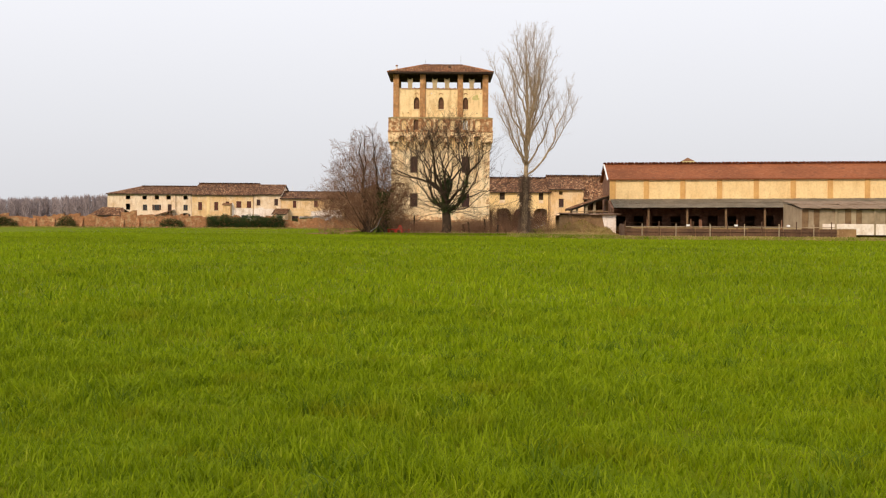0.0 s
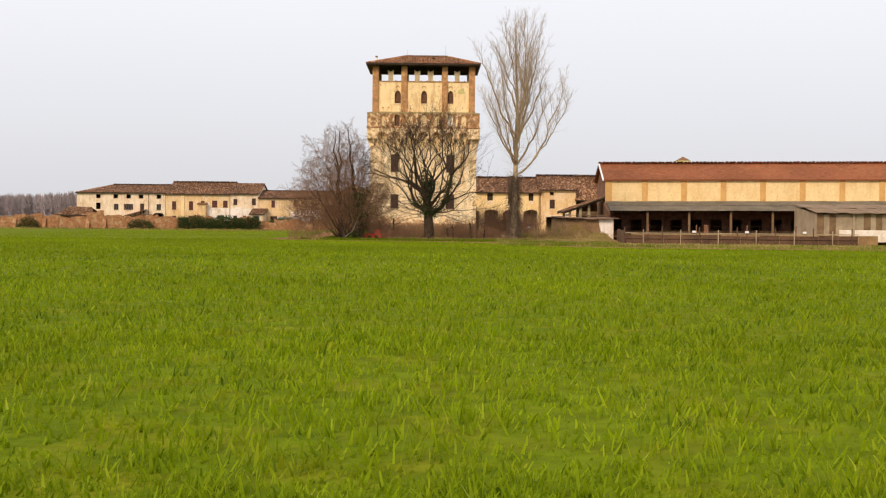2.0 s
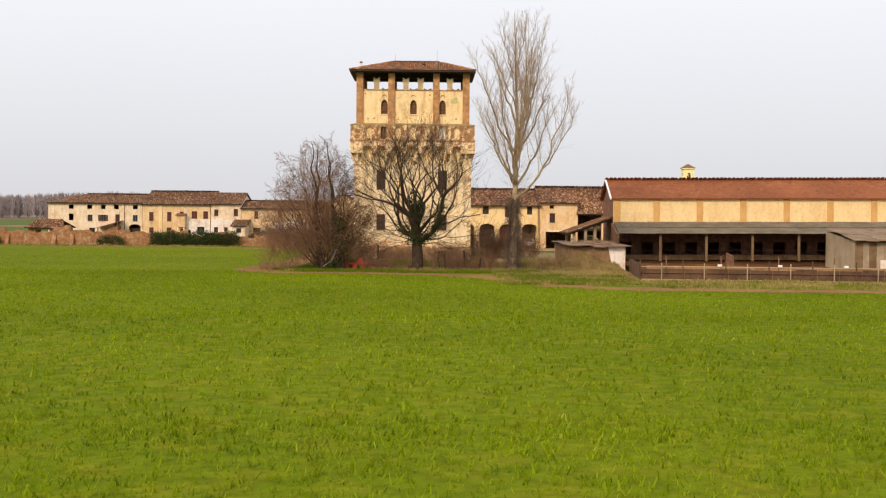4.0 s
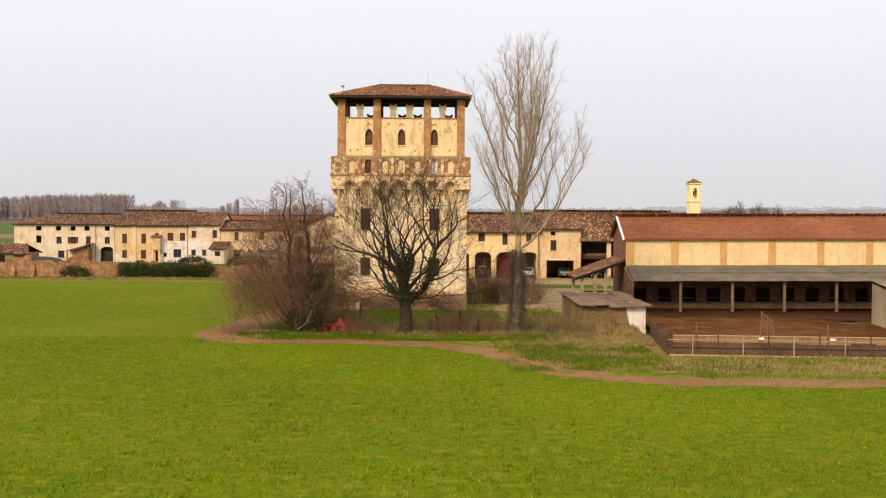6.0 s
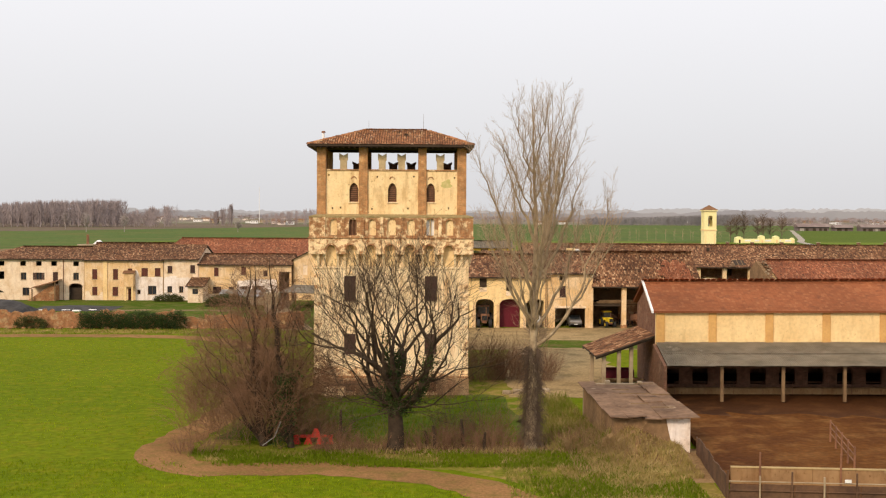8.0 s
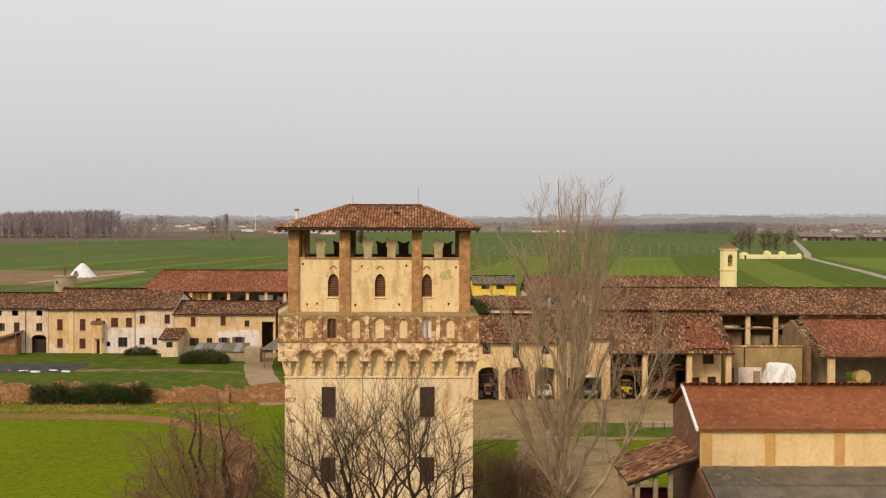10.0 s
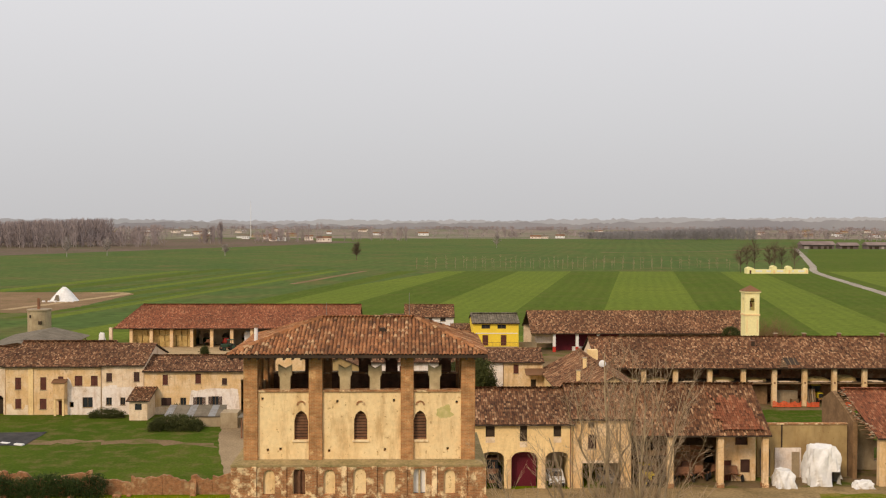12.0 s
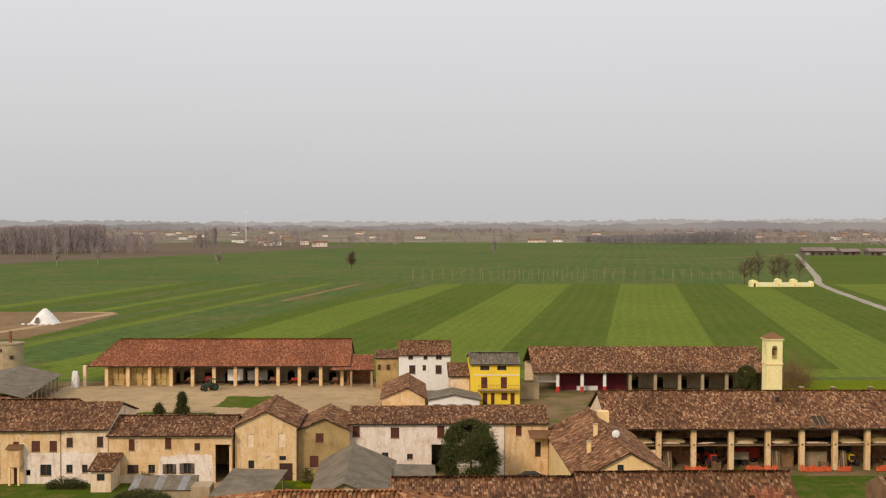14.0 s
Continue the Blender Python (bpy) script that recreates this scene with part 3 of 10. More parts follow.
# ---- building blocks ----
class Geo:
    """Collects corners and faces of one mesh."""

    def __init__(self):
        self.v, self.f = [], []

    def add(self, pts, faces):
        b = len(self.v)
        self.v += [tuple(p) for p in pts]
        self.f += [tuple(b + i for i in q) for q in faces]
        return self

    def poly(self, *pts):
        return self.add(pts, [tuple(range(len(pts)))])

    def box(self, x0, x1, y0, y1, z0, z1, taper=0.0):
        t = taper
        return self.add([(x0, y0, z0), (x1, y0, z0), (x1, y1, z0), (x0, y1, z0), (x0 + t, y0 + t, z1), (x1 - t, y0 + t, z1), (x1 - t, y1 - t, z1), (x0 + t, y1 - t, z1)],
                        [(3, 2, 1, 0), (4, 5, 6, 7), (0, 1, 5, 4), (1, 2, 6, 5), (2, 3, 7, 6), (3, 0, 4, 7)])

    def block(self, x0, x1, y0, y1, z0, z1, c=0.03):
        """A box with its upright and upper edges taken off."""
        a = [(x0 + c, y0), (x1 - c, y0), (x1, y0 + c), (x1, y1 - c), (x1 - c, y1), (x0 + c, y1), (x0, y1 - c), (x0, y0 + c)]
        cx, cy = (x0 + x1) / 2, (y0 + y1) / 2
        b = [(x + (c if x < cx else -c) * 0.7, y + (c if y < cy else -c) * 0.7) for x, y in a]
        pts = [(x, y, z0) for x, y in a] + [(x, y, z1 - c) for x, y in a] + [(x, y, z1) for x, y in b]
        fs = [tuple(range(7, -1, -1)), tuple(range(16, 24))]
        for k in range(8):
            n = (k + 1) % 8
            fs += [(k, n, 8 + n, 8 + k), (8 + k, 8 + n, 16 + n, 16 + k)]
        return self.add(pts, fs)

    def prism(self, outline, axis, lo, hi):
        """An outline in two axes drawn out along the third ('x', 'y' or 'z')."""
        def at(a, b, c):
            return {"x": (c, a, b), "y": (a, c, b), "z": (a, b, c)}[axis]
        n = len(outline)
        pts = [at(a, b, lo) for a, b in outline] + [at(a, b, hi) for a, b in outline]
        return self.add(pts, [tuple(range(n - 1, -1, -1)), tuple(range(n, 2 * n))] + [(i, (i + 1) % n, n + (i + 1) % n, n + i) for i in range(n)])

    def tube(self, path, radii, sides=6, caps=True):
        rings = []
        for k, p in enumerate(path):
            p = Vector(p)
            d = (Vector(path[min(k + 1, len(path) - 1)]) - Vector(path[max(k - 1, 0)])).normalized()
            u = d.orthogonal().normalized()
            w = d.cross(u)
            rings.append([p + (u * math.cos(a) + w * math.sin(a)) * radii[k] for a in [2 * math.pi * i / sides for i in range(sides)]])
        fs = []
        for k in range(len(path) - 1):
            for i in range(sides):
                j = (i + 1) % sides
                fs.append((k * sides + i, k * sides + j, (k + 1) * sides + j, (k + 1) * sides + i))
        if caps:
            fs += [tuple(range(sides - 1, -1, -1)), tuple((len(path) - 1) * sides + i for i in range(sides))]
        return self.add([q for r in rings for q in r], fs)

    def slab(self, corners, thick):
        """A plane quad or triangle given a thickness downwards."""
        n = len(corners)
        low = [(x, y, z - thick) for x, y, z in corners]
        return self.add(list(corners) + low, [tuple(range(n)), tuple(range(2 * n - 1, n - 1, -1))] + [(i, n + i, n + (i + 1) % n, (i + 1) % n) for i in range(n)])

    def weld(self):
        at, new_v, where = {}, [], []
        for p in self.v:
            k = tuple(round(c, 4) for c in p)
            if k not in at:
                at[k] = len(new_v)
                new_v.append(p)
            where.append(at[k])
        faces = []
        for f in self.f:
            q = [where[i] for i in f]
            q = [a for i, a in enumerate(q) if a != q[i - 1]]
            if len(q) > 2:
                faces.append(tuple(q))
        self.v, self.f = new_v, faces
        return self

    def moved(self, m):
        self.v = [tuple(m @ Vector(p)) for p in self.v]
        return self


def mesh_of(name, geo, mat, smooth=False):
    me = bpy.data.meshes.new(name)
    if isinstance(geo, Geo):
        me.from_pydata(geo.v, [], geo.f)
    else:
        verts, faces = geo
        k = faces.shape[1]
        me.vertices.add(len(verts))
        me.vertices.foreach_set("co", np.asarray(verts, dtype=np.float32).ravel())
        me.loops.add(faces.size)
        me.loops.foreach_set("vertex_index", faces.astype(np.int32).ravel())
        me.polygons.add(len(faces))
        me.polygons.foreach_set("loop_start", np.arange(0, faces.size, k, dtype=np.int32))
        me.update(calc_edges=True)
    me.materials.append(mat)
    if smooth:
        me.polygons.foreach_set("use_smooth", [True] * len(me.polygons))
    me.update()
    return me


def part(name, geo, mat, parent=None, label="", kind="", smooth=False):
    ob = new(name, mesh_of(name, geo, M[mat] if isinstance(mat, str) else mat, smooth))
    if parent is not None:
        ob.parent = parent
        ob.matrix_parent_inverse = parent.matrix_basis.inverted()
    return tagged(ob, label=label, kind=kind)


def thing(name, x, y, z, label, category, group="", kind=""):
    ob = new(name)
    ob.location = (x, y, z)
    ob.matrix_basis = Matrix.Translation((x, y, z))
    return tagged(ob, label, category, group, kind)


def single(name, geo, mat, label, category, group="", kind="", smooth=False):
    return tagged(part(name, geo, mat, smooth=smooth), label, category, group, kind)


def arch_top(x, o):
    """Height of an opening's head at x."""
    x0, x1, z0, z1, shape = o[:5]
    h, c = (x1 - x0) / 2, (x0 + x1) / 2
    u = min(1.0, abs(x - c) / h)
    if shape == "round":
        return z1 - h + h * math.sqrt(max(0, 1 - u * u))
    if shape == "flat_arch":
        return z1 - 0.45 * h + 0.45 * h * math.sqrt(max(0, 1 - u * u))
    if shape == "pointed":
        r = 1.6 * h
        return z1 - math.sqrt(r * r - (r - h) ** 2) + math.sqrt(max(0, r * r - (h * u + r - h) ** 2))
    return z1


def wall_geo(x0, x1, z0, z1, y, thick, holes, top=None, steps=10):
    """An upright wall along x with openings cut through: holes are (x0, x1, z0, z1, shape). top(x): a sloping upper edge."""
    g = Geo()
    cuts = {x0, x1}
    for o in holes:
        n = 1 if o[4] == "rect" else 8
        cuts |= {o[0] + (o[1] - o[0]) * k / n for k in range(n + 1)}
    if top:
        cuts |= {x0 + (x1 - x0) * k / steps for k in range(steps + 1)}
    xs = sorted(c for c in cuts if x0 - 1e-6 <= c <= x1 + 1e-6)
    head = top or (lambda x: z1)
    back = y + thick
    for a, b in zip(xs, xs[1:]):
        if b - a < 1e-5:
            continue
        m = (a + b) / 2
        here = sorted((o for o in holes if o[0] < m < o[1]), key=lambda o: o[2])
        lo_a = lo_b = z0
        for o in here + [None]:
            hi_a, hi_b = (o[2], o[2]) if o else (head(a), head(b))
            if hi_a - lo_a > 1e-5 or hi_b - lo_b > 1e-5:
                g.add([(a, y, lo_a), (b, y, lo_b), (b, y, hi_b), (a, y, hi_a), (a, back, lo_a), (b, back, lo_b), (b, back, hi_b), (a, back, hi_a)],
                      [(0, 1, 2, 3), (5, 4, 7, 6), (4, 5, 1, 0), (3, 2, 6, 7)])
            if o:
                lo_a, lo_b = arch_top(a + 1e-9, o), arch_top(b - 1e-9, o)
    for o in holes:
        for x in (o[0], o[1]):
            t = arch_top(x, o)
            g.poly((x, y, o[2]), (x, back, o[2]), (x, back, t), (x, y, t))
    for x in (x0, x1):
        g.poly((x, y, z0), (x, back, z0), (x, back, head(x)), (x, y, head(x)))
    return g.weld()


def tile_field(p0, u, v, inside, du=0.22, dv=0.42, rise=0.06, seed=1, gaps=0.0, lift=0.018):
    """Clay tiles in rows over the plane p0 + a*u + b*v wherever inside(a, b) holds; each is a small arched piece. Returns corners and quads."""
    rng = np.random.default_rng(seed)
    p0, u, v = np.array(p0, float), np.array(u, float), np.array(v, float)
    lu, lv = np.linalg.norm(u), np.linalg.norm(v)
    u, v = u / lu, v / lv
    n = np.cross(u, v)
    if n[2] < 0:
        n = -n
    a, b = np.meshgrid(np.arange(du / 2, lu, du), np.arange(0, lv, dv))
    a, b = a.ravel(), b.ravel()
    keep = inside(a / lu, (b + dv * 0.4) / lv) & (rng.random(len(a)) >= gaps)
    a, b = a[keep], b[keep]
    k = len(a)
    a = a + rng.normal(0, du * 0.05, k)
    b = b + rng.normal(0, dv * 0.05, k)
    prof = np.array([(-0.5, 0.0), (-0.22, 0.9), (0.22, 0.9), (0.5, 0.0)])
    verts = np.zeros((k, 8, 3))
    h = lift + rng.normal(0, 0.008, k)
    for e, (off, up) in enumerate(((0.0, 1.0), (dv * 1.08, 0.25))):
        for i, (s, q) in enumerate(prof):
            aa, bb = a + s * du * (0.98 if e == 0 else 0.85), b + off
            hh = np.clip(h, 0.01, 0.1) * up + q * rise + 0.01
            verts[:, e * 4 + i] = p0 + aa[:, None] * u + bb[:, None] * v + hh[:, None] * n
    base = np.array([(0, 1, 5, 4), (1, 2, 6, 5), (2, 3, 7, 6)])
    faces = (np.arange(k)[:, None, None] * 8 + base[None]).reshape(-1, 4)
    return verts.reshape(-1, 3), faces


def joined(*packs):
    vs, fs, n = [], [], 0
    for v, f in packs:
        vs.append(v)
        fs.append(f + n)
        n += len(v)
    return np.concatenate(vs), np.concatenate(fs)


def whole(a, b):
    return np.ones(len(a), bool)


def gable_roof(parent, x0, x1, yf, yb, z_eave, y_ridge, z_ridge, mat, du=0.25, dv=0.45, seed=1, over=0.5, side=0.25, hip=(0, 0), z_back=None, gaps=0.0, thick=0.14, hole=None, rise=0.06, deck_mat="wood_dark"):
    """A two-pitched roof with its ridge along x: boards below, tiles above, ridge tiles. hip: length by which each ridge end is drawn in."""
    z_back = z_eave if z_back is None else z_back
    sf = (z_ridge - z_eave) / (y_ridge - yf)
    sb = (z_ridge - z_back) / (yb - y_ridge)
    ax, bx = x0 - side, x1 + side
    f0, b0 = yf - over, yb + over
    zf, zb = z_eave - over * sf, z_back - over * sb
    r0, r1 = ax + hip[0], bx - hip[1]
    deck = Geo()
    deck.slab([(ax, f0, zf), (bx, f0, zf), (r1, y_ridge, z_ridge), (r0, y_ridge, z_ridge)], thick)
    deck.slab([(bx, b0, zb), (ax, b0, zb), (r0, y_ridge, z_ridge), (r1, y_ridge, z_ridge)], thick)
    for h, a, r in ((hip[0], ax, r0), (hip[1], bx, r1)):
        if h:
            deck.slab([(a, b0, zb), (a, f0, zf), (r, y_ridge, z_ridge)], thick)
    part("roof_deck", deck, deck_mat, parent)
    L = bx - ax

    def front(a, b):
        keep = (a * L >= hip[0] * b) & (a * L <= L - hip[1] * b)
        if hole:
            keep &= ~((a > hole[0]) & (a < hole[1]) & (b > hole[2]) & (b < hole[3]))
        return keep
    packs = [tile_field((ax, f0, zf), (L, 0, 0), (0, y_ridge - f0, z_ridge - zf), front, du, dv, rise, seed=seed, gaps=gaps)]
    packs.append(tile_field((bx, b0, zb), (-L, 0, 0), (0, y_ridge - b0, z_ridge - zb), lambda a, b: (a * L >= hip[1] * b) & (a * L <= L - hip[0] * b), du * 1.6, dv * 1.6, seed=seed + 50))
    fy = (y_ridge - f0) / (b0 - f0)
    for h, a, s in ((hip[0], ax, 1), (hip[1], bx, -1)):
        if h:
            packs.append(tile_field((a, f0, zf), (0, b0 - f0, 0), (s * h, 0, z_ridge - zf), lambda p, q: (p >= fy * q) & (p <= 1 - (1 - fy) * q), du, dv, seed=seed + 9))
    roof = part("roof_tiles", joined(*packs), mat, parent, kind="stuff")
    ridge = Geo()
    rng = random.Random(seed)
    x = r0
    while x < r1 - 0.2:
        w = 0.42
        j = rng.uniform(-0.01, 0.01)
        ridge.add([(x, y_ridge - 0.16, z_ridge + 0.03 + j), (x, y_ridge, z_ridge + 0.16 + j), (x, y_ridge + 0.16, z_ridge + 0.03 + j),
                   (x + w, y_ridge - 0.155, z_ridge + 0.025 + j), (x + w, y_ridge, z_ridge + 0.15 + j), (x + w, y_ridge + 0.155, z_ridge + 0.025 + j)],
                  [(0, 1, 4, 3), (1, 2, 5, 4)])
        x += w - 0.03
    part("ridge_tiles", ridge, mat, parent, kind="stuff")
    return roof


def shuttered_window(parent, o, y, mat="shutter", kind="closed", sill=True):
    """A window in the opening o of a wall whose outer face is at y."""
    x0, x1, z0, z1 = o[:4]
    w = part("window", Geo().box(x0, x1, y + 0.20, y + 0.23, z0, z1), "glass", parent)
    fr = Geo()
    t = 0.06
    fr.box(x0, x0 + t, y + 0.14, y + 0.195, z0, z1).box(x1 - t, x1, y + 0.14, y + 0.195, z0, z1)
    fr.box(x0 + t, x1 - t, y + 0.14, y + 0.195, z1 - t, z1).box(x0 + t, x1 - t, y + 0.14, y + 0.195, z0, z0 + t)
    fr.box((x0 + x1) / 2 - 0.03, (x0 + x1) / 2 + 0.03, y + 0.14, y + 0.195, z0 + t, z1 - t)
    part("frame", fr, "wood", w)
    if sill:
        part("sill", Geo().block(x0 - 0.1, x1 + 0.1, y - 0.07, y + 0.1, z0 - 0.08, z0 - 0.002), "concrete", w)
    if kind == "open":
        return w
    m = (x0 + x1) / 2
    pairs = [(x0 + 0.01, m - 0.008), (m + 0.008, x1 - 0.01)] if kind == "closed" else [(x0 - (m - x0), x0 - 0.01), (x1 + 0.01, x1 + (m - x0))]
    ys = y + 0.03 if kind == "closed" else y - 0.05
    for a, b in pairs:
        s = Geo()
        s.box(a, a + 0.06, ys, ys + 0.05, z0 + 0.01, z1 - 0.01).box(b - 0.06, b, ys, ys + 0.05, z0 + 0.01, z1 - 0.01)
        k = max(4, int((z1 - z0) / 0.12))
        for i in range(k):
            c = z0 + 0.02 + (z1 - z0 - 0.04) * (i + 0.5) / k
            s.add([(a + 0.06, ys, c - 0.05), (b - 0.06, ys, c - 0.05), (b - 0.06, ys + 0.04, c + 0.05), (a + 0.06, ys + 0.04, c + 0.05)], [(0, 1, 2, 3)])
        part("shutter", s, mat, w)
    return w


def flaked(parent, x0, x1, y, holes, height, swing, mat, seed):
    """Paler render left on the lower wall, with an uneven upper edge and the openings spared."""
    rng = random.Random(seed)
    n = max(6, int((x1 - x0) / 0.35))
    edge = [height]
    for _ in range(n):
        edge.append(min(height + swing, max(height - swing, edge[-1] + rng.gauss(0, swing * 0.22))))
    low = [o for o in holes if o[3] < height - swing - 0.1 and x0 < o[0] and o[1] < x1]
    high = [o for o in holes if o not in low]

    def top(x):
        z = edge[min(n, max(0, int(round((x - x0) / (x1 - x0) * n))))]
        for o in high:
            if o[0] - 0.45 < x < o[1] + 0.45:
                z = min(z, o[2] - 0.12)
        return max(z, 0.15)
    part("render_patch", wall_geo(x0, x1, 0, height, y - 0.016, 0.012, low, top, n), mat, parent)


def chimney(parent, x, y, z0, z1, w=0.5, mat="brick_dark"):
    c = part("chimney", Geo().block(x - w / 2, x + w / 2, y - w / 2, y + w / 2, z0, z1), mat, parent)
    part("cap", Geo().block(x - w / 2 - 0.08, x + w / 2 + 0.08, y - w / 2 - 0.08, y + w / 2 + 0.08, z1 + 0.002, z1 + 0.1), "concrete", c)


def long_house(name, label, x0, x1, yf, yb, z_eave, y_ridge, z_ridge, wall, holes=(), roof="tile_old", category="farmhouse", group="", seed=1, hip=(0, 0), over=0.5, wall_ends=None, du=0.25, dv=0.45, gaps=0.0, roof_hole=None):
    """A farm building whose front runs along x: four walls with thickness, openings, two-pitched roof."""
    t = 0.4
    h = thing(name, (x0 + x1) / 2, yf, 0, label, category, group)
    part("front_wall", wall_geo(x0, x1, 0, z_eave - 0.1, yf, t, list(holes)), wall, h)
    part("back_wall", Geo().box(x0, x1, yb - t, yb, 0, z_eave - 0.1), wall, h)
    for a, b, hp in ((x0 + 0.002, x0 + t, hip[0]), (x1 - t, x1 - 0.002, hip[1])):
        out = [(yf + t + 0.002, 0), (yb - t - 0.002, 0), (yb - t - 0.002, z_eave - 0.12)] + ([] if hp else [(y_ridge, z_ridge - 0.25)]) + [(yf + t + 0.002, z_eave - 0.12)]
        part("gable_wall", Geo().prism(out, "x", a, b), wall_ends or wall, h)
    gable_roof(h, x0, x1, yf, yb, z_eave, y_ridge, z_ridge, roof, du, dv, seed, over, hip=hip, gaps=gaps, hole=roof_hole)
    return h


def sheet_object(name, outline, z, mat, label, category, kind="structure", fray=0.0, seed=3, step=1.5, thick=0.0):
    """A ground cover with an uneven edge, drawn as one polygon."""
    rng = random.Random(seed)
    pts = []
    z *= 0.12
    n = len(outline)
    for i in range(n):
        a, b = Vector((*outline[i], 0)), Vector((*outline[(i + 1) % n], 0))
        k = max(1, int((b - a).length / step)) if fray else 1
        for j in range(k):
            p = a.lerp(b, j / k)
            pts.append((p.x + rng.uniform(-fray, fray), p.y + rng.uniform(-fray, fray), z))
    bm = bmesh.new()
    bm.faces.new([bm.verts.new(p) for p in pts])
    bmesh.ops.triangulate(bm, faces=bm.faces[:])
    for f in bm.faces:
        f.normal_update()
        if f.normal.z < 0:
            f.normal_flip()
    me = bpy.data.meshes.new(name)
    bm.to_mesh(me)
    bm.free()
    me.materials.append(M[mat])
    return tagged(new(name, me), label, category, "", kind)


def ribbon(name, line, width, z, mat, label, category, fray=0.25, seed=5, step=1.2):
    """A track or road along a line, with frayed edges and a smooth run through the points."""
    rng = random.Random(seed)
    pts = []
    z *= 0.12
    P = [Vector((*p, 0)) for p in line]
    P = [P[0] * 2 - P[1]] + P + [P[-1] * 2 - P[-2]]
    for i in range(1, len(P) - 2):
        a, b, c, d = P[i - 1:i + 3]
        k = max(2, int((c - b).length / step))
        for j in range(k):
            t = j / k
            pts.append(0.5 * ((2 * b) + (c - a) * t + (2 * a - 5 * b + 4 * c - d) * t * t + (3 * b - a - 3 * c + d) * t ** 3))
    pts.append(P[-2])
    g = Geo()
    rows = []
    for i, p in enumerate(pts):
        d = (pts[min(i + 1, len(pts) - 1)] - pts[max(i - 1, 0)]).normalized()
        s = Vector((-d.y, d.x, 0))
        w = width / 2
        rows.append([p + s * (w + rng.uniform(-fray, fray)), p - s * (w + rng.uniform(-fray, fray))])
    for a, b in zip(rows, rows[1:]):
        g.poly(*[(q.x, q.y, z) for q in (a[1], b[1], b[0], a[0])])
    return single(name, g, mat, label, category, kind="structure")

# ---- ground: one plain, with fields, tracks and yards laid on it ----
def plain():
    xs = [-30000, -9000, -4500, -1500, -600, -250, -120, -60, -30, 0, 30, 60, 120, 250, 600, 1500, 4500, 9000, 30000]
    ys = [-600, -200, -60, 0, 30, 60, 90, 130, 200, 300, 500, 900, 1600, 2600, 4600, 9000, 32000]
    g = Geo()
    g.v = [(x, y, 0.0) for y in ys for x in xs]
    w = len(xs)
    g.f = [(j * w + i, j * w + i + 1, (j + 1) * w + i + 1, (j + 1) * w + i) for j in range(len(ys) - 1) for i in range(w - 1)]
    return single("ground", g, "turf", "bright green spring grass field on a flat plain", "field", kind="structure")


plain()
SLANT = 0.206


def strip(x_at_735, width, y0, y1, z, mat, label, name="field_strip"):
    g = Geo()
    k = 12
    z *= 0.12
    for i in range(k):
        a, b = y0 + (y1 - y0) * i / k, y0 + (y1 - y0) * (i + 1) / k
        xa, xb = x_at_735 + SLANT * (a - 735), x_at_735 + SLANT * (b - 735)
        g.poly((xa, a, z), (xa + width, a, z), (xb + width, b, z), (xb, b, z))
    single(name, g, mat, label, "field", kind="structure")


sheet_object("far_field", [(-4000, 1250), (4000, 1250), (28000, 31000), (-28000, 31000)], 0.05, "far_land", "distant brown and green farmland plain", "field")
sheet_object("field_behind", [(-900, 352), (1300, 352), (1300, 1960), (-300, 1960), (-700, 1500), (-900, 1150)], 0.12, "crop_far", "wide green meadow behind the farm", "field")
sheet_object("ploughed_field", [(-900, 860), (-330, 1010), (-60, 1620), (-200, 1900), (-900, 1700)], 0.2, "plough", "brown ploughed field beside distant wood", "field")
sheet_object("crop_field", [(-95, 356), (330, 356), (330, 735), (22, 735), (-60, 470)], 0.18, "crop_light", "light green young crop behind the farm", "field", fray=0.6, step=12)
for x, w in ((34.5, 30.4), (95.5, 28.5), (155.5, 27.0), (206, 40)):
    strip(x, w, 370, 735, 0.26, "crop_dark", "dark green strip of young crop")
strip(-5, 12, 380, 735, 0.26, "crop_dark", "dark green strip of young crop")
strip(-26, 3.8, 600, 735, 0.3, "soil", "narrow brown strip of bare soil", "soil_strip")
for x, w in ((-44, 6), (-82, 7), (-132, 10)):
    strip(x, w, 420, 735, 0.28, "crop_light", "light green strip of meadow")
for k, (x, w) in enumerate(((-52, 5), (-70, 9), (-92, 4), (-118, 12))):
    strip(x, w, 420, 760, 0.26, "crop_dark", "dark green strip of meadow")
sheet_object("meadow_right", [(232, 735), (600, 735), (600, 1250), (420, 1250)], 0.24, "crop_dark", "dark green meadow beyond the lane", "field")
sheet_object("orchard_ground", [(-5, 738), (205, 738), (230, 900), (0, 900)], 0.28, "crop_far", "green plantation ground with young trees", "field")
ribbon("country_lane", [(150, 360), (175, 455), (198, 553), (234, 718), (268, 820), (330, 1010), (434, 1330)], 4.4, 0.34, "lane_grey", "pale grey country lane between green fields", "road", 0.3, step=8)
ribbon("cross_lane", [(180, 1130), (300, 1180), (434, 1330)], 7.0, 0.36, "soil", "brown field lane", "road", 0.5, step=12)
sheet_object("dirt_yard", [(-170, 440), (-112, 440), (-108, 470), (-106, 532), (-118, 540), (-175, 540)], 0.36, "soil", "bare brown earth yard around white tent", "yard", fray=0.8)
ribbon("yard_track", [(-128, 452), (-118, 492), (-110, 533), (-125, 537)], 4.0, 0.42, "sand", "pale gravel track around the earth yard", "track", 0.3)

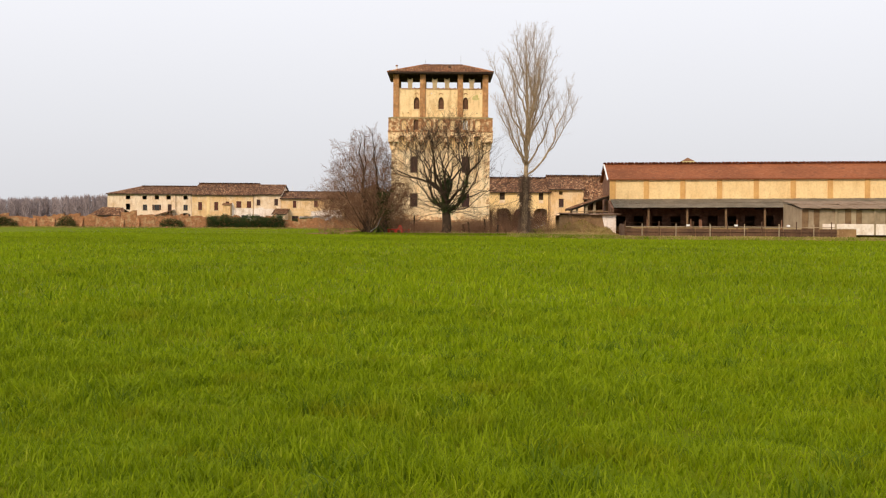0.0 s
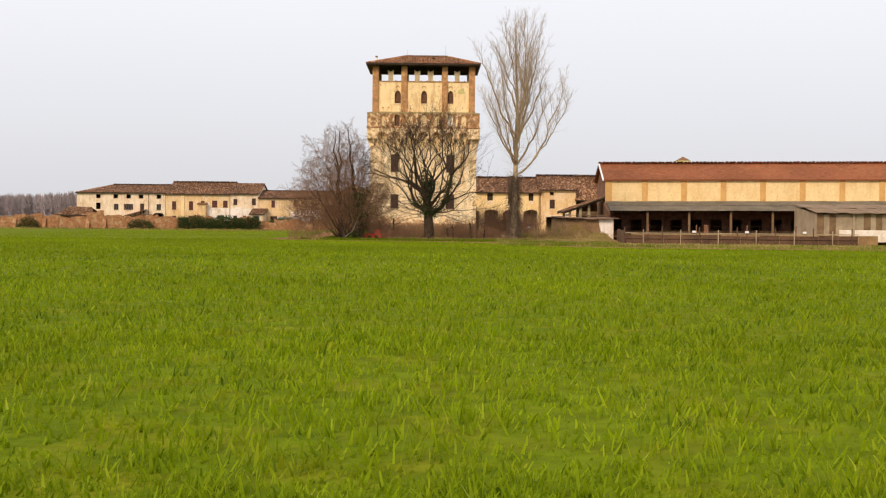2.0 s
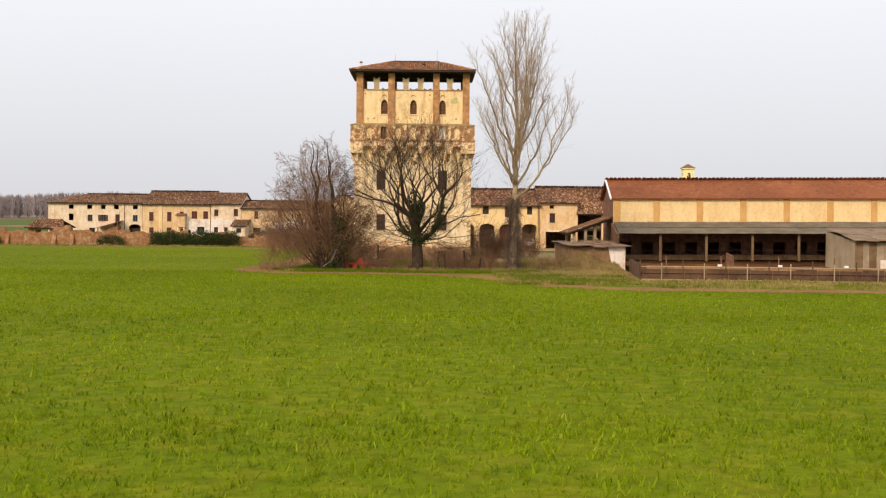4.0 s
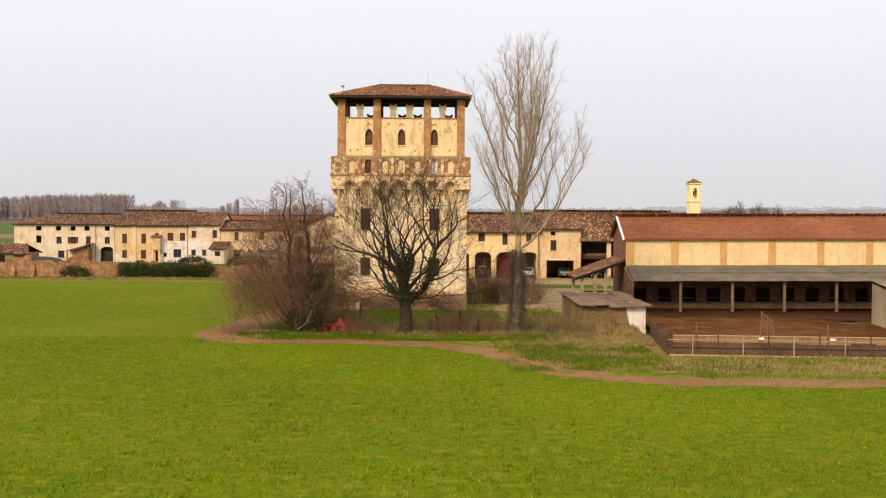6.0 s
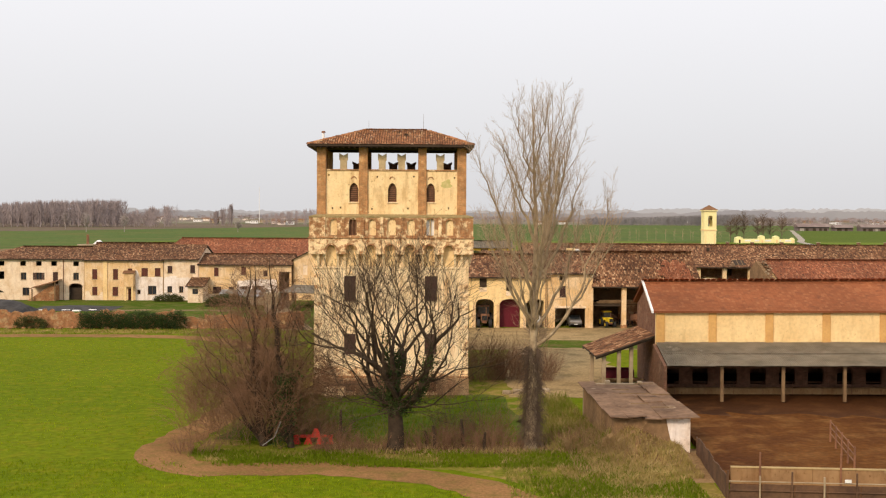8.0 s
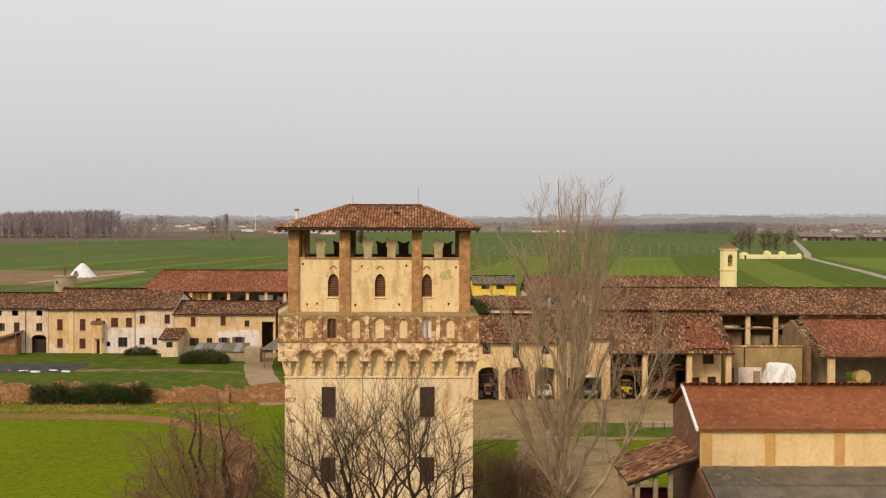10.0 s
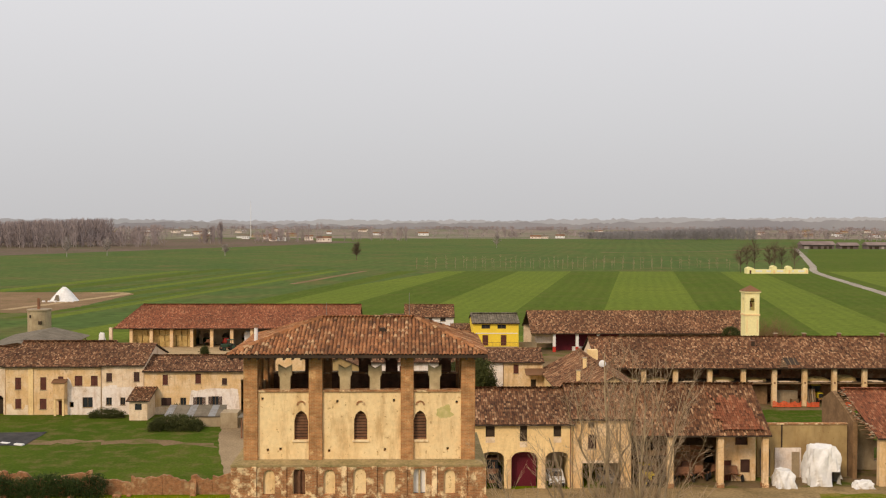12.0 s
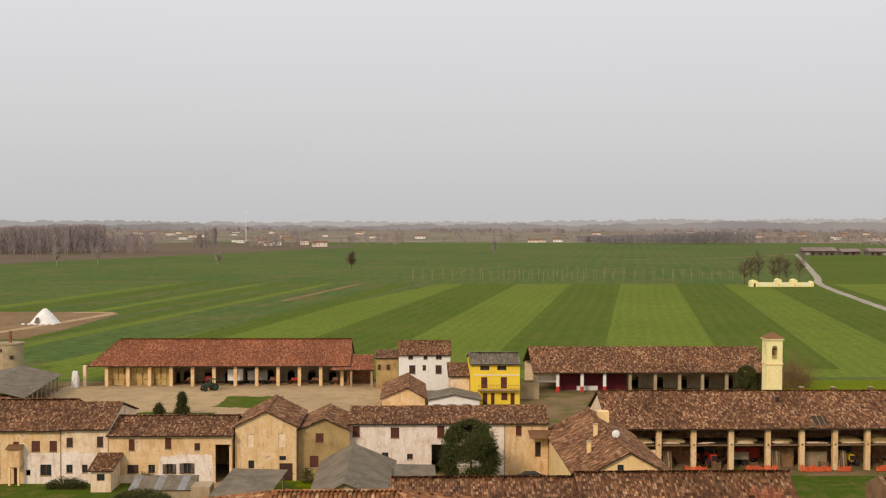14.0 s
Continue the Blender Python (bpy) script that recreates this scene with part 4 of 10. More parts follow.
# the farm's own ground
sheet_object("farm_ground", [(-90, 257), (24, 257), (24, 204), (96, 204), (96, 222), (100, 262), (98, 300), (76, 330), (74, 357), (-72, 368), (-90, 330)], 0.035, "yard_earth", "trodden brown earth around the farm buildings", "yard", fray=0.6)
sheet_object("farm_court", [(-68, 266), (-70, 345), (-8, 352), (4, 345), (8, 300), (8, 266)], 0.14, "sand", "pale gravel farm courtyard", "courtyard", fray=0.7)
sheet_object("court_grass", [(-52, 305), (-34, 303), (-32, 311), (-50, 312)], 0.2, "lawn", "grass patch in the farm courtyard", "lawn", fray=0.6)
sheet_object("court_grass", [(-34, 318), (-24, 316), (-22, 330), (-33, 331)], 0.2, "lawn", "grass patch in the farm courtyard", "lawn", fray=0.6)
sheet_object("garden_ground", [(-82, 206.5), (-12, 208), (-12, 256), (-82, 256)], 0.06, "lawn", "green garden lawn before the farmhouses", "lawn", fray=0.3)
sheet_object("garden_soil", [(-56, 236.4), (-34, 236.8), (-24, 234.5), (-22, 231.5), (-34, 234.2), (-55, 234.4)], 0.1, "yard_earth", "dry bare strip in the garden lawn", "soil", fray=0.9)
ribbon("farm_lane", [(-14, 205), (-17, 218), (-21, 238), (-22.3, 256), (-22, 272)], 4.2, 0.16, "asphalt", "grey lane leading through the farm gate", "lane", 0.1)
sheet_object("paved_court", [(6, 184), (41, 184), (52, 196), (90, 198), (90, 209), (6, 209)], 0.12, "paving", "worn pale paved courtyard before the sheds", "courtyard", fray=0.4)
sheet_object("paved_court", [(10, 150), (17.6, 150), (22, 165), (22, 184), (13, 184), (10, 170)], 0.11, "paving", "worn pale lane between tower and stable", "courtyard", fray=0.5)
sheet_object("court_lawn", [(16, 186), (30, 185), (31, 193), (18, 194)], 0.17, "lawn", "small green lawn in the courtyard", "lawn", fray=0.5)
sheet_object("dry_court", [(42, 197), (90, 199), (90, 206), (46, 206)], 0.17, "rough", "dry grassy edge of the courtyard", "verge", fray=0.4)
sheet_object("terrace_lawn", [(42, 224), (95, 224), (95, 258.5), (36, 258.5)], 0.12, "lawn", "green lawn before the long arcade barn", "lawn", fray=0.3)
sheet_object("tower_lawn", [(-13, 125.5), (-4, 126), (5.5, 122), (10.5, 115), (13.2, 108.5), (18, 106), (70, 104.5), (70, 114), (41, 114.3), (19, 116.6), (20, 126), (14, 140), (11, 160), (-12, 160)], 0.05, "rough", "rough green and dry grass around the tower", "verge", fray=0.35)
# darker lawn colour laid here puts the trees' shade into the ground
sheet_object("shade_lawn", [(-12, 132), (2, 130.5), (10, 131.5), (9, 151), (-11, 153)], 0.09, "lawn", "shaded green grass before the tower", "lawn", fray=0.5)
sheet_object("leaf_litter", [(-5.5, 128.6), (-1, 127.4), (3, 127.6), (8, 127.0), (12.5, 126.4), (15, 127.4), (13.6, 130.5), (9, 131.2), (4, 130.0), (-1, 130.2), (-4.5, 131)], 0.13, "litter", "red-brown leaf litter under the trees", "litter", fray=0.7)
ribbon("dirt_track", [(95, 100), (60, 101.2), (26.6, 102.5), (15.9, 103.4), (11.0, 106.6), (8.2, 113), (4.2, 119.4), (-4, 123.2), (-10.6, 122.9), (-14.0, 125.6), (-14.9, 130), (-13.3, 140), (-12.6, 156), (-14, 176), (-19, 189), (-30, 196.5), (-55, 197.5), (-95, 197)], 3.3, 0.12, "track", "winding brown dirt track round the field", "track", 0.35)
ribbon("track_verge", [(-18, 201), (-30, 202.5), (-55, 203), (-95, 203)], 4.5, 0.07, "rough", "strip of rough grass below the brick wall", "verge", 0.4)

# cattle yard: a slab a little above the field
yard = Geo().prism([(20.0, 119.75), (42, 117.65), (42, 124), (90, 124), (90, 151.8), (22.7, 151.8), (20.4, 127.5)], "z", -0.2, 0.42)
single("cattle_yard", yard, "mud", "brown trampled muddy cattle yard", "yard", kind="structure")
sheet_object("fence_strip", [(18.9, 115.7), (41, 113.3), (41, 117.6), (20.0, 119.6)], 0.2, "mud", "strip of brown mud between fence and yard wall", "mud", fray=0.2)
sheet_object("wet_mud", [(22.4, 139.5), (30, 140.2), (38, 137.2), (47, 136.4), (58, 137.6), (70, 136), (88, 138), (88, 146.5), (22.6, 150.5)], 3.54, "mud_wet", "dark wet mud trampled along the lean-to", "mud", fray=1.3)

# ---- the tower ----
TX0, TX1, TY, TB = -7.05, 6.2, 151.2, 159.3
tower = thing("tower", -0.45, TY, 0, "tall medieval brick and plaster watchtower with tiled hip roof", "tower")


def tower_build():
    low = [(-4.5, -3.5), (2.45, 3.5)]
    holes = [(a, b, 8.12, 10.3, "rect") for a, b in low] + [(a, b, 3.5, 5.3, "rect") for a, b in low] + [(a, b, 0.25, 1.2, "rect") for a, b in low]
    part("lower_wall", wall_geo(TX0, TX1, 0, 12.6, TY, 0.9, holes), "plaster_old", tower)
    part("lower_wall", Geo().box(TX0, TX1, TB - 0.9, TB, 0, 12.6), "plaster_old", tower)
    for a, b in ((TX0, TX0 + 0.9), (TX1 - 0.9, TX1)):
        part("lower_wall", Geo().box(a, b, TY + 0.902, TB - 0.902, 0, 12.6), "plaster_old", tower)
    part("floor", Geo().box(TX0 + 0.9, TX1 - 0.9, TY + 0.9, TB - 0.9, 12.2, 12.5), "wood_dark", tower)
    # worn brick corners and plinth
    rng = random.Random(4)
    for x0, s in ((TX0, 1), (TX1, -1)):
        z = 1.0
        while z < 11.0:
            h = rng.uniform(0.22, 0.4)
            w = rng.uniform(0.25, 0.75)
            a, b = sorted((x0 - s * 0.03, x0 + s * w))
            part("quoin", Geo().block(a, b, TY - 0.035, TY + 0.3, z, z + h - 0.02, 0.02), "band" if rng.random() < 0.25 else "plaster_old", tower)
            z += h
    for a, b in ((TX0 - 0.1, -4.55), (-3.45, 2.4), (3.55, TX1 + 0.1)):
        part("plinth", Geo().block(a, b, TY - 0.14, TY - 0.004, 0, 1.45, 0.05), "base_wall", tower)
    flaked(tower, TX0 + 0.02, TX1 - 0.02, TY, holes, 2.3, 0.7, "band", 311)
    part("string_course", Geo().block(TX0 - 0.06, TX1 + 0.06, TY - 0.1, TY - 0.004, 10.95, 11.08, 0.02), "plaster_old", tower)
    part("string_course", Geo().block(TX0 - 0.08, TX1 + 0.08, TY - 0.12, TY - 0.004, 1.5, 1.66, 0.02), "brick_worn", tower)
    for a, b in low:
        for z0, z1 in ((8.12, 10.3), (3.5, 5.3)):
            shuttered_window(tower, (a, b, z0, z1), TY, "shutter")
        w = part("window", Geo().box(a, b, TY + 0.35, TY + 0.38, 0.25, 1.2), "wood_dark", tower)
        bars = Geo()
        for k in range(5):
            x = a + (b - a) * (k + 0.5) / 5
            bars.tube([(x, TY + 0.2, 0.25), (x, TY + 0.2, 1.2)], [0.02, 0.02], 5)
        part("grille", bars, "rust", w)
    part("window_hood", Geo().prism([(-4.35, 10.42), (-3.65, 10.42), (-4.0, 10.9)], "y", TY - 0.05, TY - 0.004), "plaster", tower)

    # machicolation: a jutting band on corbels with small arches
    F, mx0, mx1 = TY - 0.65, TX0 - 0.45, TX1 + 0.4
    centres = [-5.58 + 1.677 * k for k in range(7)]
    holes = [(c - 0.42, c + 0.42, 12.2, 12.98, "round") for c in centres]
    part("machicolation", wall_geo(mx0, mx1, 12.2, 13.62, F, 0.45, holes), "band", tower)
    for y in (TB + 0.2,):
        part("machicolation", Geo().box(mx0, mx1, y, y + 0.45, 12.2, 13.62), "brick_worn", tower)
    for x in (mx0, mx1 - 0.45):
        part("machicolation", Geo().box(x, x + 0.45, F + 0.452, TB + 0.198, 12.2, 13.62), "brick_worn", tower)
    for c in centres:
        part("arch_ring", arch_ring(c, F, 12.56, 0.54, 0.12, 0.05), "brick_worn", tower)
        lean = Geo().add([(c - 0.5, TY - 0.02, 11.15), (c + 0.5, TY - 0.02, 11.15), (c + 0.44, TY - 0.16, 12.9), (c - 0.44, TY - 0.16, 12.9),
                          (c - 0.5, TY + 0.0, 11.15), (c + 0.5, TY + 0.0, 11.15), (c + 0.44, TY, 12.9), (c - 0.44, TY, 12.9)],
                         [(0, 1, 2, 3), (0, 3, 7, 4), (1, 5, 6, 2), (3, 2, 6, 7)])
        part("niche_back", lean, "plaster", tower)
    for k in range(8):
        c = -5.58 + 1.677 * (k - 0.5)
        for s in (-0.29, 0.29):
            out = [(TY, 11.1), (TY - 0.12, 11.1), (TY - 0.26, 11.45), (TY - 0.26, 11.55), (TY - 0.42, 11.85), (TY - 0.42, 11.95), (TY - 0.6, 12.198), (TY, 12.198)]
            part("corbel", Geo().prism(out, "x", c + s - 0.1, c + s + 0.1), "plaster_old", tower)
    for xs, s in ((TX0, -1), (TX1, 1)):
        for k in range(5):
            y = TY + 0.8 + k * 1.6
            out = [(xs, 11.1), (xs + s * 0.12, 11.1), (xs + s * 0.26, 11.55), (xs + s * 0.4, 12.198), (xs, 12.198)]
            part("corbel", Geo().prism(out, "y", y, y + 0.3), "plaster_old", tower)
    part("cornice", Geo().block(mx0 - 0.05, mx1 + 0.05, F - 0.08, F - 0.003, 13.55, 13.68, 0.02), "brick_worn", tower)

    # parapet storey with blind arches
    nic = [-5.39 + 1.655 * k for k in range(7)]
    big = {1, 3, 5}
    holes = [(c - (0.36 if k in big else 0.32), c + (0.36 if k in big else 0.32), 13.82, 15.28 if k in big else 15.18, "round") for k, c in enumerate(nic)]
    part("parapet_wall", wall_geo(mx0 + 0.03, mx1 - 0.03, 13.685, 15.42, F + 0.02, 0.16, holes), "brick_worn", tower)
    part("parapet_back", Geo().box(mx0 + 0.03, nic[1] - 0.33, F + 0.182, F + 0.42, 13.685, 15.42).box(nic[1] + 0.33, nic[5] - 0.33, F + 0.182, F + 0.42, 13.685, 15.42).box(nic[5] + 0.33, mx1 - 0.03, F + 0.182, F + 0.42, 13.685, 15.42)
         .box(nic[1] - 0.33, nic[1] + 0.33, F + 0.182, F + 0.42, 15.15, 15.42).box(nic[5] - 0.33, nic[5] + 0.33, F + 0.182, F + 0.42, 15.15, 15.42), "plaster", tower)
    for k in range(8):
        c = nic[0] + 1.655 * (k - 0.5)
        if mx0 + 0.2 < c < mx1 - 0.2:
            part("pilaster", Geo().block(c - 0.15, c + 0.15, F - 0.06, F + 0.017, 13.69, 15.36, 0.02), "brick_worn" if k % 3 else "band", tower)
    for k, pm in ((1, "shutter_board"), (5, "white_paint")):
        c = nic[k]
        w = part("window", Geo().box(c - 0.33, c + 0.33, F + 0.34, F + 0.37, 13.82, 15.2), pm, tower)
        part("mullion", Geo().block(c - 0.06, c + 0.06, F + 0.2, F + 0.3, 13.82, 15.1, 0.02), "shutter_board" if k == 1 else "merlon", w)
    for y in (TB + 0.2,):
        part("parapet_wall", Geo().box(mx0 + 0.03, mx1 - 0.03, y, y + 0.42, 13.685, 15.42), "brick_worn", tower)
    for x in (mx0 + 0.03, mx1 - 0.45):
        part("parapet_wall", Geo().box(x, x + 0.42, F + 0.442, TB + 0.198, 13.685, 15.42), "brick_worn", tower)
    ledge = Geo()
    ledge.slab([(mx0, F, 15.44), (mx1, F, 15.44), (mx1 - 0.7, TY + 0.02, 15.62), (mx0 + 0.7, TY + 0.02, 15.62)], 0.12)
    ledge.slab([(mx1, TB + 0.62, 15.44), (mx0, TB + 0.62, 15.44), (mx0 + 0.7, TB, 15.62), (mx1 - 0.7, TB, 15.62)], 0.12)
    ledge.slab([(mx0, TB + 0.62, 15.44), (mx0, F, 15.44), (mx0 + 0.7, TY + 0.02, 15.62), (mx0 + 0.7, TB, 15.62)], 0.12)
    ledge.slab([(mx1, F, 15.44), (mx1, TB + 0.62, 15.44), (mx1 - 0.7, TB, 15.62), (mx1 - 0.7, TY + 0.02, 15.62)], 0.12)
    part("ledge", ledge, "ledge_moss", tower)

    # upper storey
    ux0, ux1 = -6.82, 5.95
    bays = [(-4.08, -3.3), (-0.76, -0.02), (2.56, 3.28)]
    holes = [(a, b, 16.68, 18.32, "pointed") for a, b in bays]
    holes += [(x, x + 0.13, z, z + 0.16, "rect") for x, z in ((-5.9, 18.9), (-4.9, 16.1), (-2.2, 16.0), (-1.75, 18.75), (0.9, 16.05), (1.4, 18.8), (4.9, 18.7), (4.4, 16.1), (-5.6, 16.05))]
    part("upper_wall", wall_geo(ux0, ux1, 15.5, 19.36, TY + 0.1, 0.5, holes), "plaster", tower)
    # rear wall: shade on its inner face is put in as dark brick colour
    part("upper_wall", Geo().box(ux0, ux1, TB - 0.6, TB - 0.1, 15.5, 19.36), "brick_dark", tower)
    for a, b in ((ux0, ux0 + 0.5), (ux1 - 0.5, ux1)):
        part("upper_wall", Geo().box(a, b, TY + 0.602, TB - 0.602, 15.5, 19.36), "plaster", tower)
    part("loft_floor", Geo().box(ux0 + 0.5, ux1 - 0.5, TY + 0.6, TB - 0.6, 17.9, 18.1), "wood_dark", tower)
    for a, b in bays:
        w = part("window", Geo().box(a - 0.08, b + 0.08, TY + 0.42, TY + 0.45, 16.6, 18.4), "wood_dark", tower, "boarded pointed window")
        z = 16.68
        while z < 18.3:
            part("board", Geo().block(a - 0.05, b + 0.05, TY + 0.34, TY + 0.4, z, z + 0.12, 0.01), "shutter_board", w)
            z += 0.165
        part("window_hood", arch_ring((a + b) / 2, TY + 0.1, 18.62, 0.26, 0.09, 0.04), "brick_worn", w)
        part("sill", Geo().block(a - 0.1, b + 0.1, TY + 0.02, TY + 0.097, 16.58, 16.675, 0.01), "plaster_old", w)
    part("coping", Geo().block(ux0, ux1, TY + 0.02, TY + 0.68, 19.362, 19.48, 0.03), "brick_worn", tower)
    part("coping", Geo().block(ux0, ux1, TB - 0.68, TB - 0.02, 19.362, 19.468, 0.03), "brick_worn", tower)
    rng2 = random.Random(66)
    blob = [(4.3 + math.cos(2 * math.pi * k / 18) * 0.5 * rng2.uniform(0.55, 1.15), 18.25 + math.sin(2 * math.pi * k / 18) * 0.48 * rng2.uniform(0.55, 1.15)) for k in range(18)]
    part("damp_stain", Geo().prism(blob, "y", TY + 0.096, TY + 0.099), "stain_green", tower, "greenish damp stain on the plaster")
    piers = [(-6.86, -6.08), (-3.26, -2.5), (1.84, 2.56), (5.2, 5.98)]
    for a, b in piers:
        for y0, y1 in ((TY - 0.08, TY + 0.62), (TB - 0.62, TB + 0.08)):
            part("pier", Geo().block(a, b, y0, y1, 15.55, 21.35, 0.03), "brick", tower)
    for y in (153.6, 156.4):
        for a in (-6.86, 5.28):
            part("pier", Geo().block(a, a + 0.7, y, y + 0.7, 15.55, 21.35, 0.03), "brick", tower)
    def merlon(cx, y0, y1, top=20.72, base=19.47, w=0.34):
        out = [(cx - w, base), (cx + w, base), (cx + w, 20.2), (cx + w + 0.08, 20.28), (cx + w + 0.08, top), (cx + 0.16, top - 0.13), (cx, top - 0.21), (cx - 0.16, top - 0.13), (cx - w - 0.08, top), (cx - w - 0.08, 20.28), (cx - w, 20.2)]
        return Geo().prism(out, "y", y0, y1)
    for k in range(8):
        c = -6.26 + 1.665 * k
        if not any(a - 0.2 < c < b + 0.2 for a, b in piers):
            part("merlon", merlon(c, TY + 0.18, TY + 0.52, 20.86, 19.47, 0.29), "merlon", tower, "swallowtail plastered merlon")
            # rear merlons get a dark colour for the shade under the roof
            part("merlon", merlon(c + 0.8, TB - 0.52, TB - 0.18, 20.5, 19.47, 0.38), "brick_dark", tower, "rear swallowtail merlon darkened for shade")
    for y in (152.6, 155.1, 157.6):
        for x in (ux0 + 0.1, ux1 - 0.44):
            # side merlons likewise carry the roof's shade in their colour
            part("merlon", Geo().block(x, x + 0.34, y - 0.38, y + 0.38, 19.37, 20.6, 0.04), "brick_dark", tower, "side merlon darkened for shade")

    # roof
    ex0, ex1, ey0, ey1, ez = -7.62, 6.62, 150.25, 160.2, 21.52
    ry, rz, rx0, rx1 = 155.5, 23.12, -2.85, 2.6
    deck = Geo()
    deck.slab([(ex0, ey0, ez), (ex1, ey0, ez), (rx1, ry, rz), (rx0, ry, rz)], 0.14)
    deck.slab([(ex1, ey1, ez), (ex0, ey1, ez), (rx0, ry, rz), (rx1, ry, rz)], 0.14)
    deck.slab([(ex0, ey1, ez), (ex0, ey0, ez), (rx0, ry, rz)], 0.14)
    deck.slab([(ex1, ey0, ez), (ex1, ey1, ez), (rx1, ry, rz)], 0.14)
    part("roof_deck", deck, "wood_dark", tower)
    W, D = ex1 - ex0, ey1 - ey0
    l, r, m = (rx0 - ex0) / W, (ex1 - rx1) / W, (ry - ey0) / D
    def front(a, b):
        return (a >= l * b) & (a <= 1 - r * b) & ~((a > 0.575) & (a < 0.6) & (b > 0.6) & (b < 0.68))
    packs = [tile_field((ex0, ey0, ez), (W, 0, 0), (0, ry - ey0, rz - ez), front, 0.21, 0.40, 0.085, 11),
             tile_field((ex1, ey1, ez), (-W, 0, 0), (0, ry - ey1, rz - ez), lambda a, b: (a >= r * b) & (a <= 1 - l * b), 0.21, 0.40, 0.085, 12),
             tile_field((ex0, ey0, ez), (0, D, 0), (rx0 - ex0, 0, rz - ez), lambda a, b: (a >= m * b) & (a <= 1 - (1 - m) * b), 0.21, 0.40, 0.085, 13),
             tile_field((ex1, ey0, ez), (0, D, 0), (rx1 - ex1, 0, rz - ez), lambda a, b: (a >= m * b) & (a <= 1 - (1 - m) * b), 0.21, 0.40, 0.085, 14, gaps=0.04)]
    part("roof_tiles", joined(*packs), "tile_tower", tower, kind="stuff")
    rid = Geo()
    rng = random.Random(8)
    for a, b in (((rx0, ry, rz), (rx1, ry, rz)), ((ex0, ey0, ez), (rx0, ry, rz)), ((ex1, ey0, ez), (rx1, ry, rz)), ((ex0, ey1, ez), (rx0, ry, rz)), ((ex1, ey1, ez), (rx1, ry, rz))):
        a, b = Vector(a), Vector(b)
        d = (b - a).normalized()
        s = d.cross(Vector((0, 0, 1))).normalized() * 0.13
        up = Vector((0, 0, 1))
        k = int((b - a).length / 0.38)
        for i in range(k):
            p, q = a + d * 0.38 * i, a + d * (0.38 * i + 0.42)
            j = rng.uniform(-0.015, 0.02)
            rid.add([p - s + up * (0.05 + j), p + up * (0.19 + j), p + s + up * (0.05 + j), q - s * 0.85 + up * (0.04 + j), q + up * (0.15 + j), q + s * 0.85 + up * (0.04 + j)], [(0, 1, 4, 3), (1, 2, 5, 4)])
    part("ridge_tiles", rid, "tile_tower", tower, kind="stuff")
    for k in range(30):
        x = ex0 + 0.2 + (W - 0.4) * k / 29
        part("rafter_end", Geo().box(x - 0.05, x + 0.05, ey0 + 0.05, ey0 + 1.05, ez - 0.26, ez - 0.142), "wood_dark", tower)
    beams = Geo().box(ux0, ux1, TY + 0.1, TY + 0.4, 21.352, 21.56).box(ux0, ux1, TB - 0.4, TB - 0.1, 21.352, 21.56).box(ux0, ux0 + 0.3, TY + 0.41, TB - 0.41, 21.352, 21.56).box(ux1 - 0.3, ux1, TY + 0.41, TB - 0.41, 21.352, 21.56)
    part("wall_plate", beams, "wood_dark", tower)
    part("tie_beam", Geo().box(-2.9, -2.65, TY + 0.42, TB - 0.42, 21.36, 21.6), "wood_dark", tower)
    part("tie_beam", Geo().box(2.05, 2.3, TY + 0.42, TB - 0.42, 21.36, 21.6), "wood_dark", tower)
    pipe = part("chimney_pipe", Geo().tube([(-6.5, 153.6, 21.5), (-6.5, 153.6, 22.72)], [0.11, 0.11], 10), "white_paint", tower, "pale chimney pipe")
    part("cap", Geo().tube([(-6.5, 153.6, 22.75), (-6.5, 153.6, 22.9)], [0.18, 0.16], 10), "rust", pipe)
    for x, h in ((-2.6, 0.9), (2.3, 1.5)):
        part("aerial", Geo().tube([(x, ry, rz), (x, ry, rz + h)], [0.018, 0.012], 5), "metal", tower)
    part("roof_hatch", Geo().box(0.62, 0.92, 153.3, 153.75, 22.42, 22.72), "wood_dark", tower)


def arch_ring(cx, y, zc, r, w, proud):
    """A brick ring round an arch's head, standing proud of the wall's face at y."""
    k = 14
    arc = [math.pi * i / k for i in range(k + 1)]
    out = [(cx + math.cos(t) * r, zc + math.sin(t) * r) for t in arc] + [(cx + math.cos(t) * (r - w), zc + math.sin(t) * (r - w)) for t in reversed(arc)]
    g = Geo().prism(out, "y", y - proud, y - 0.003)
    return g


tower_build()

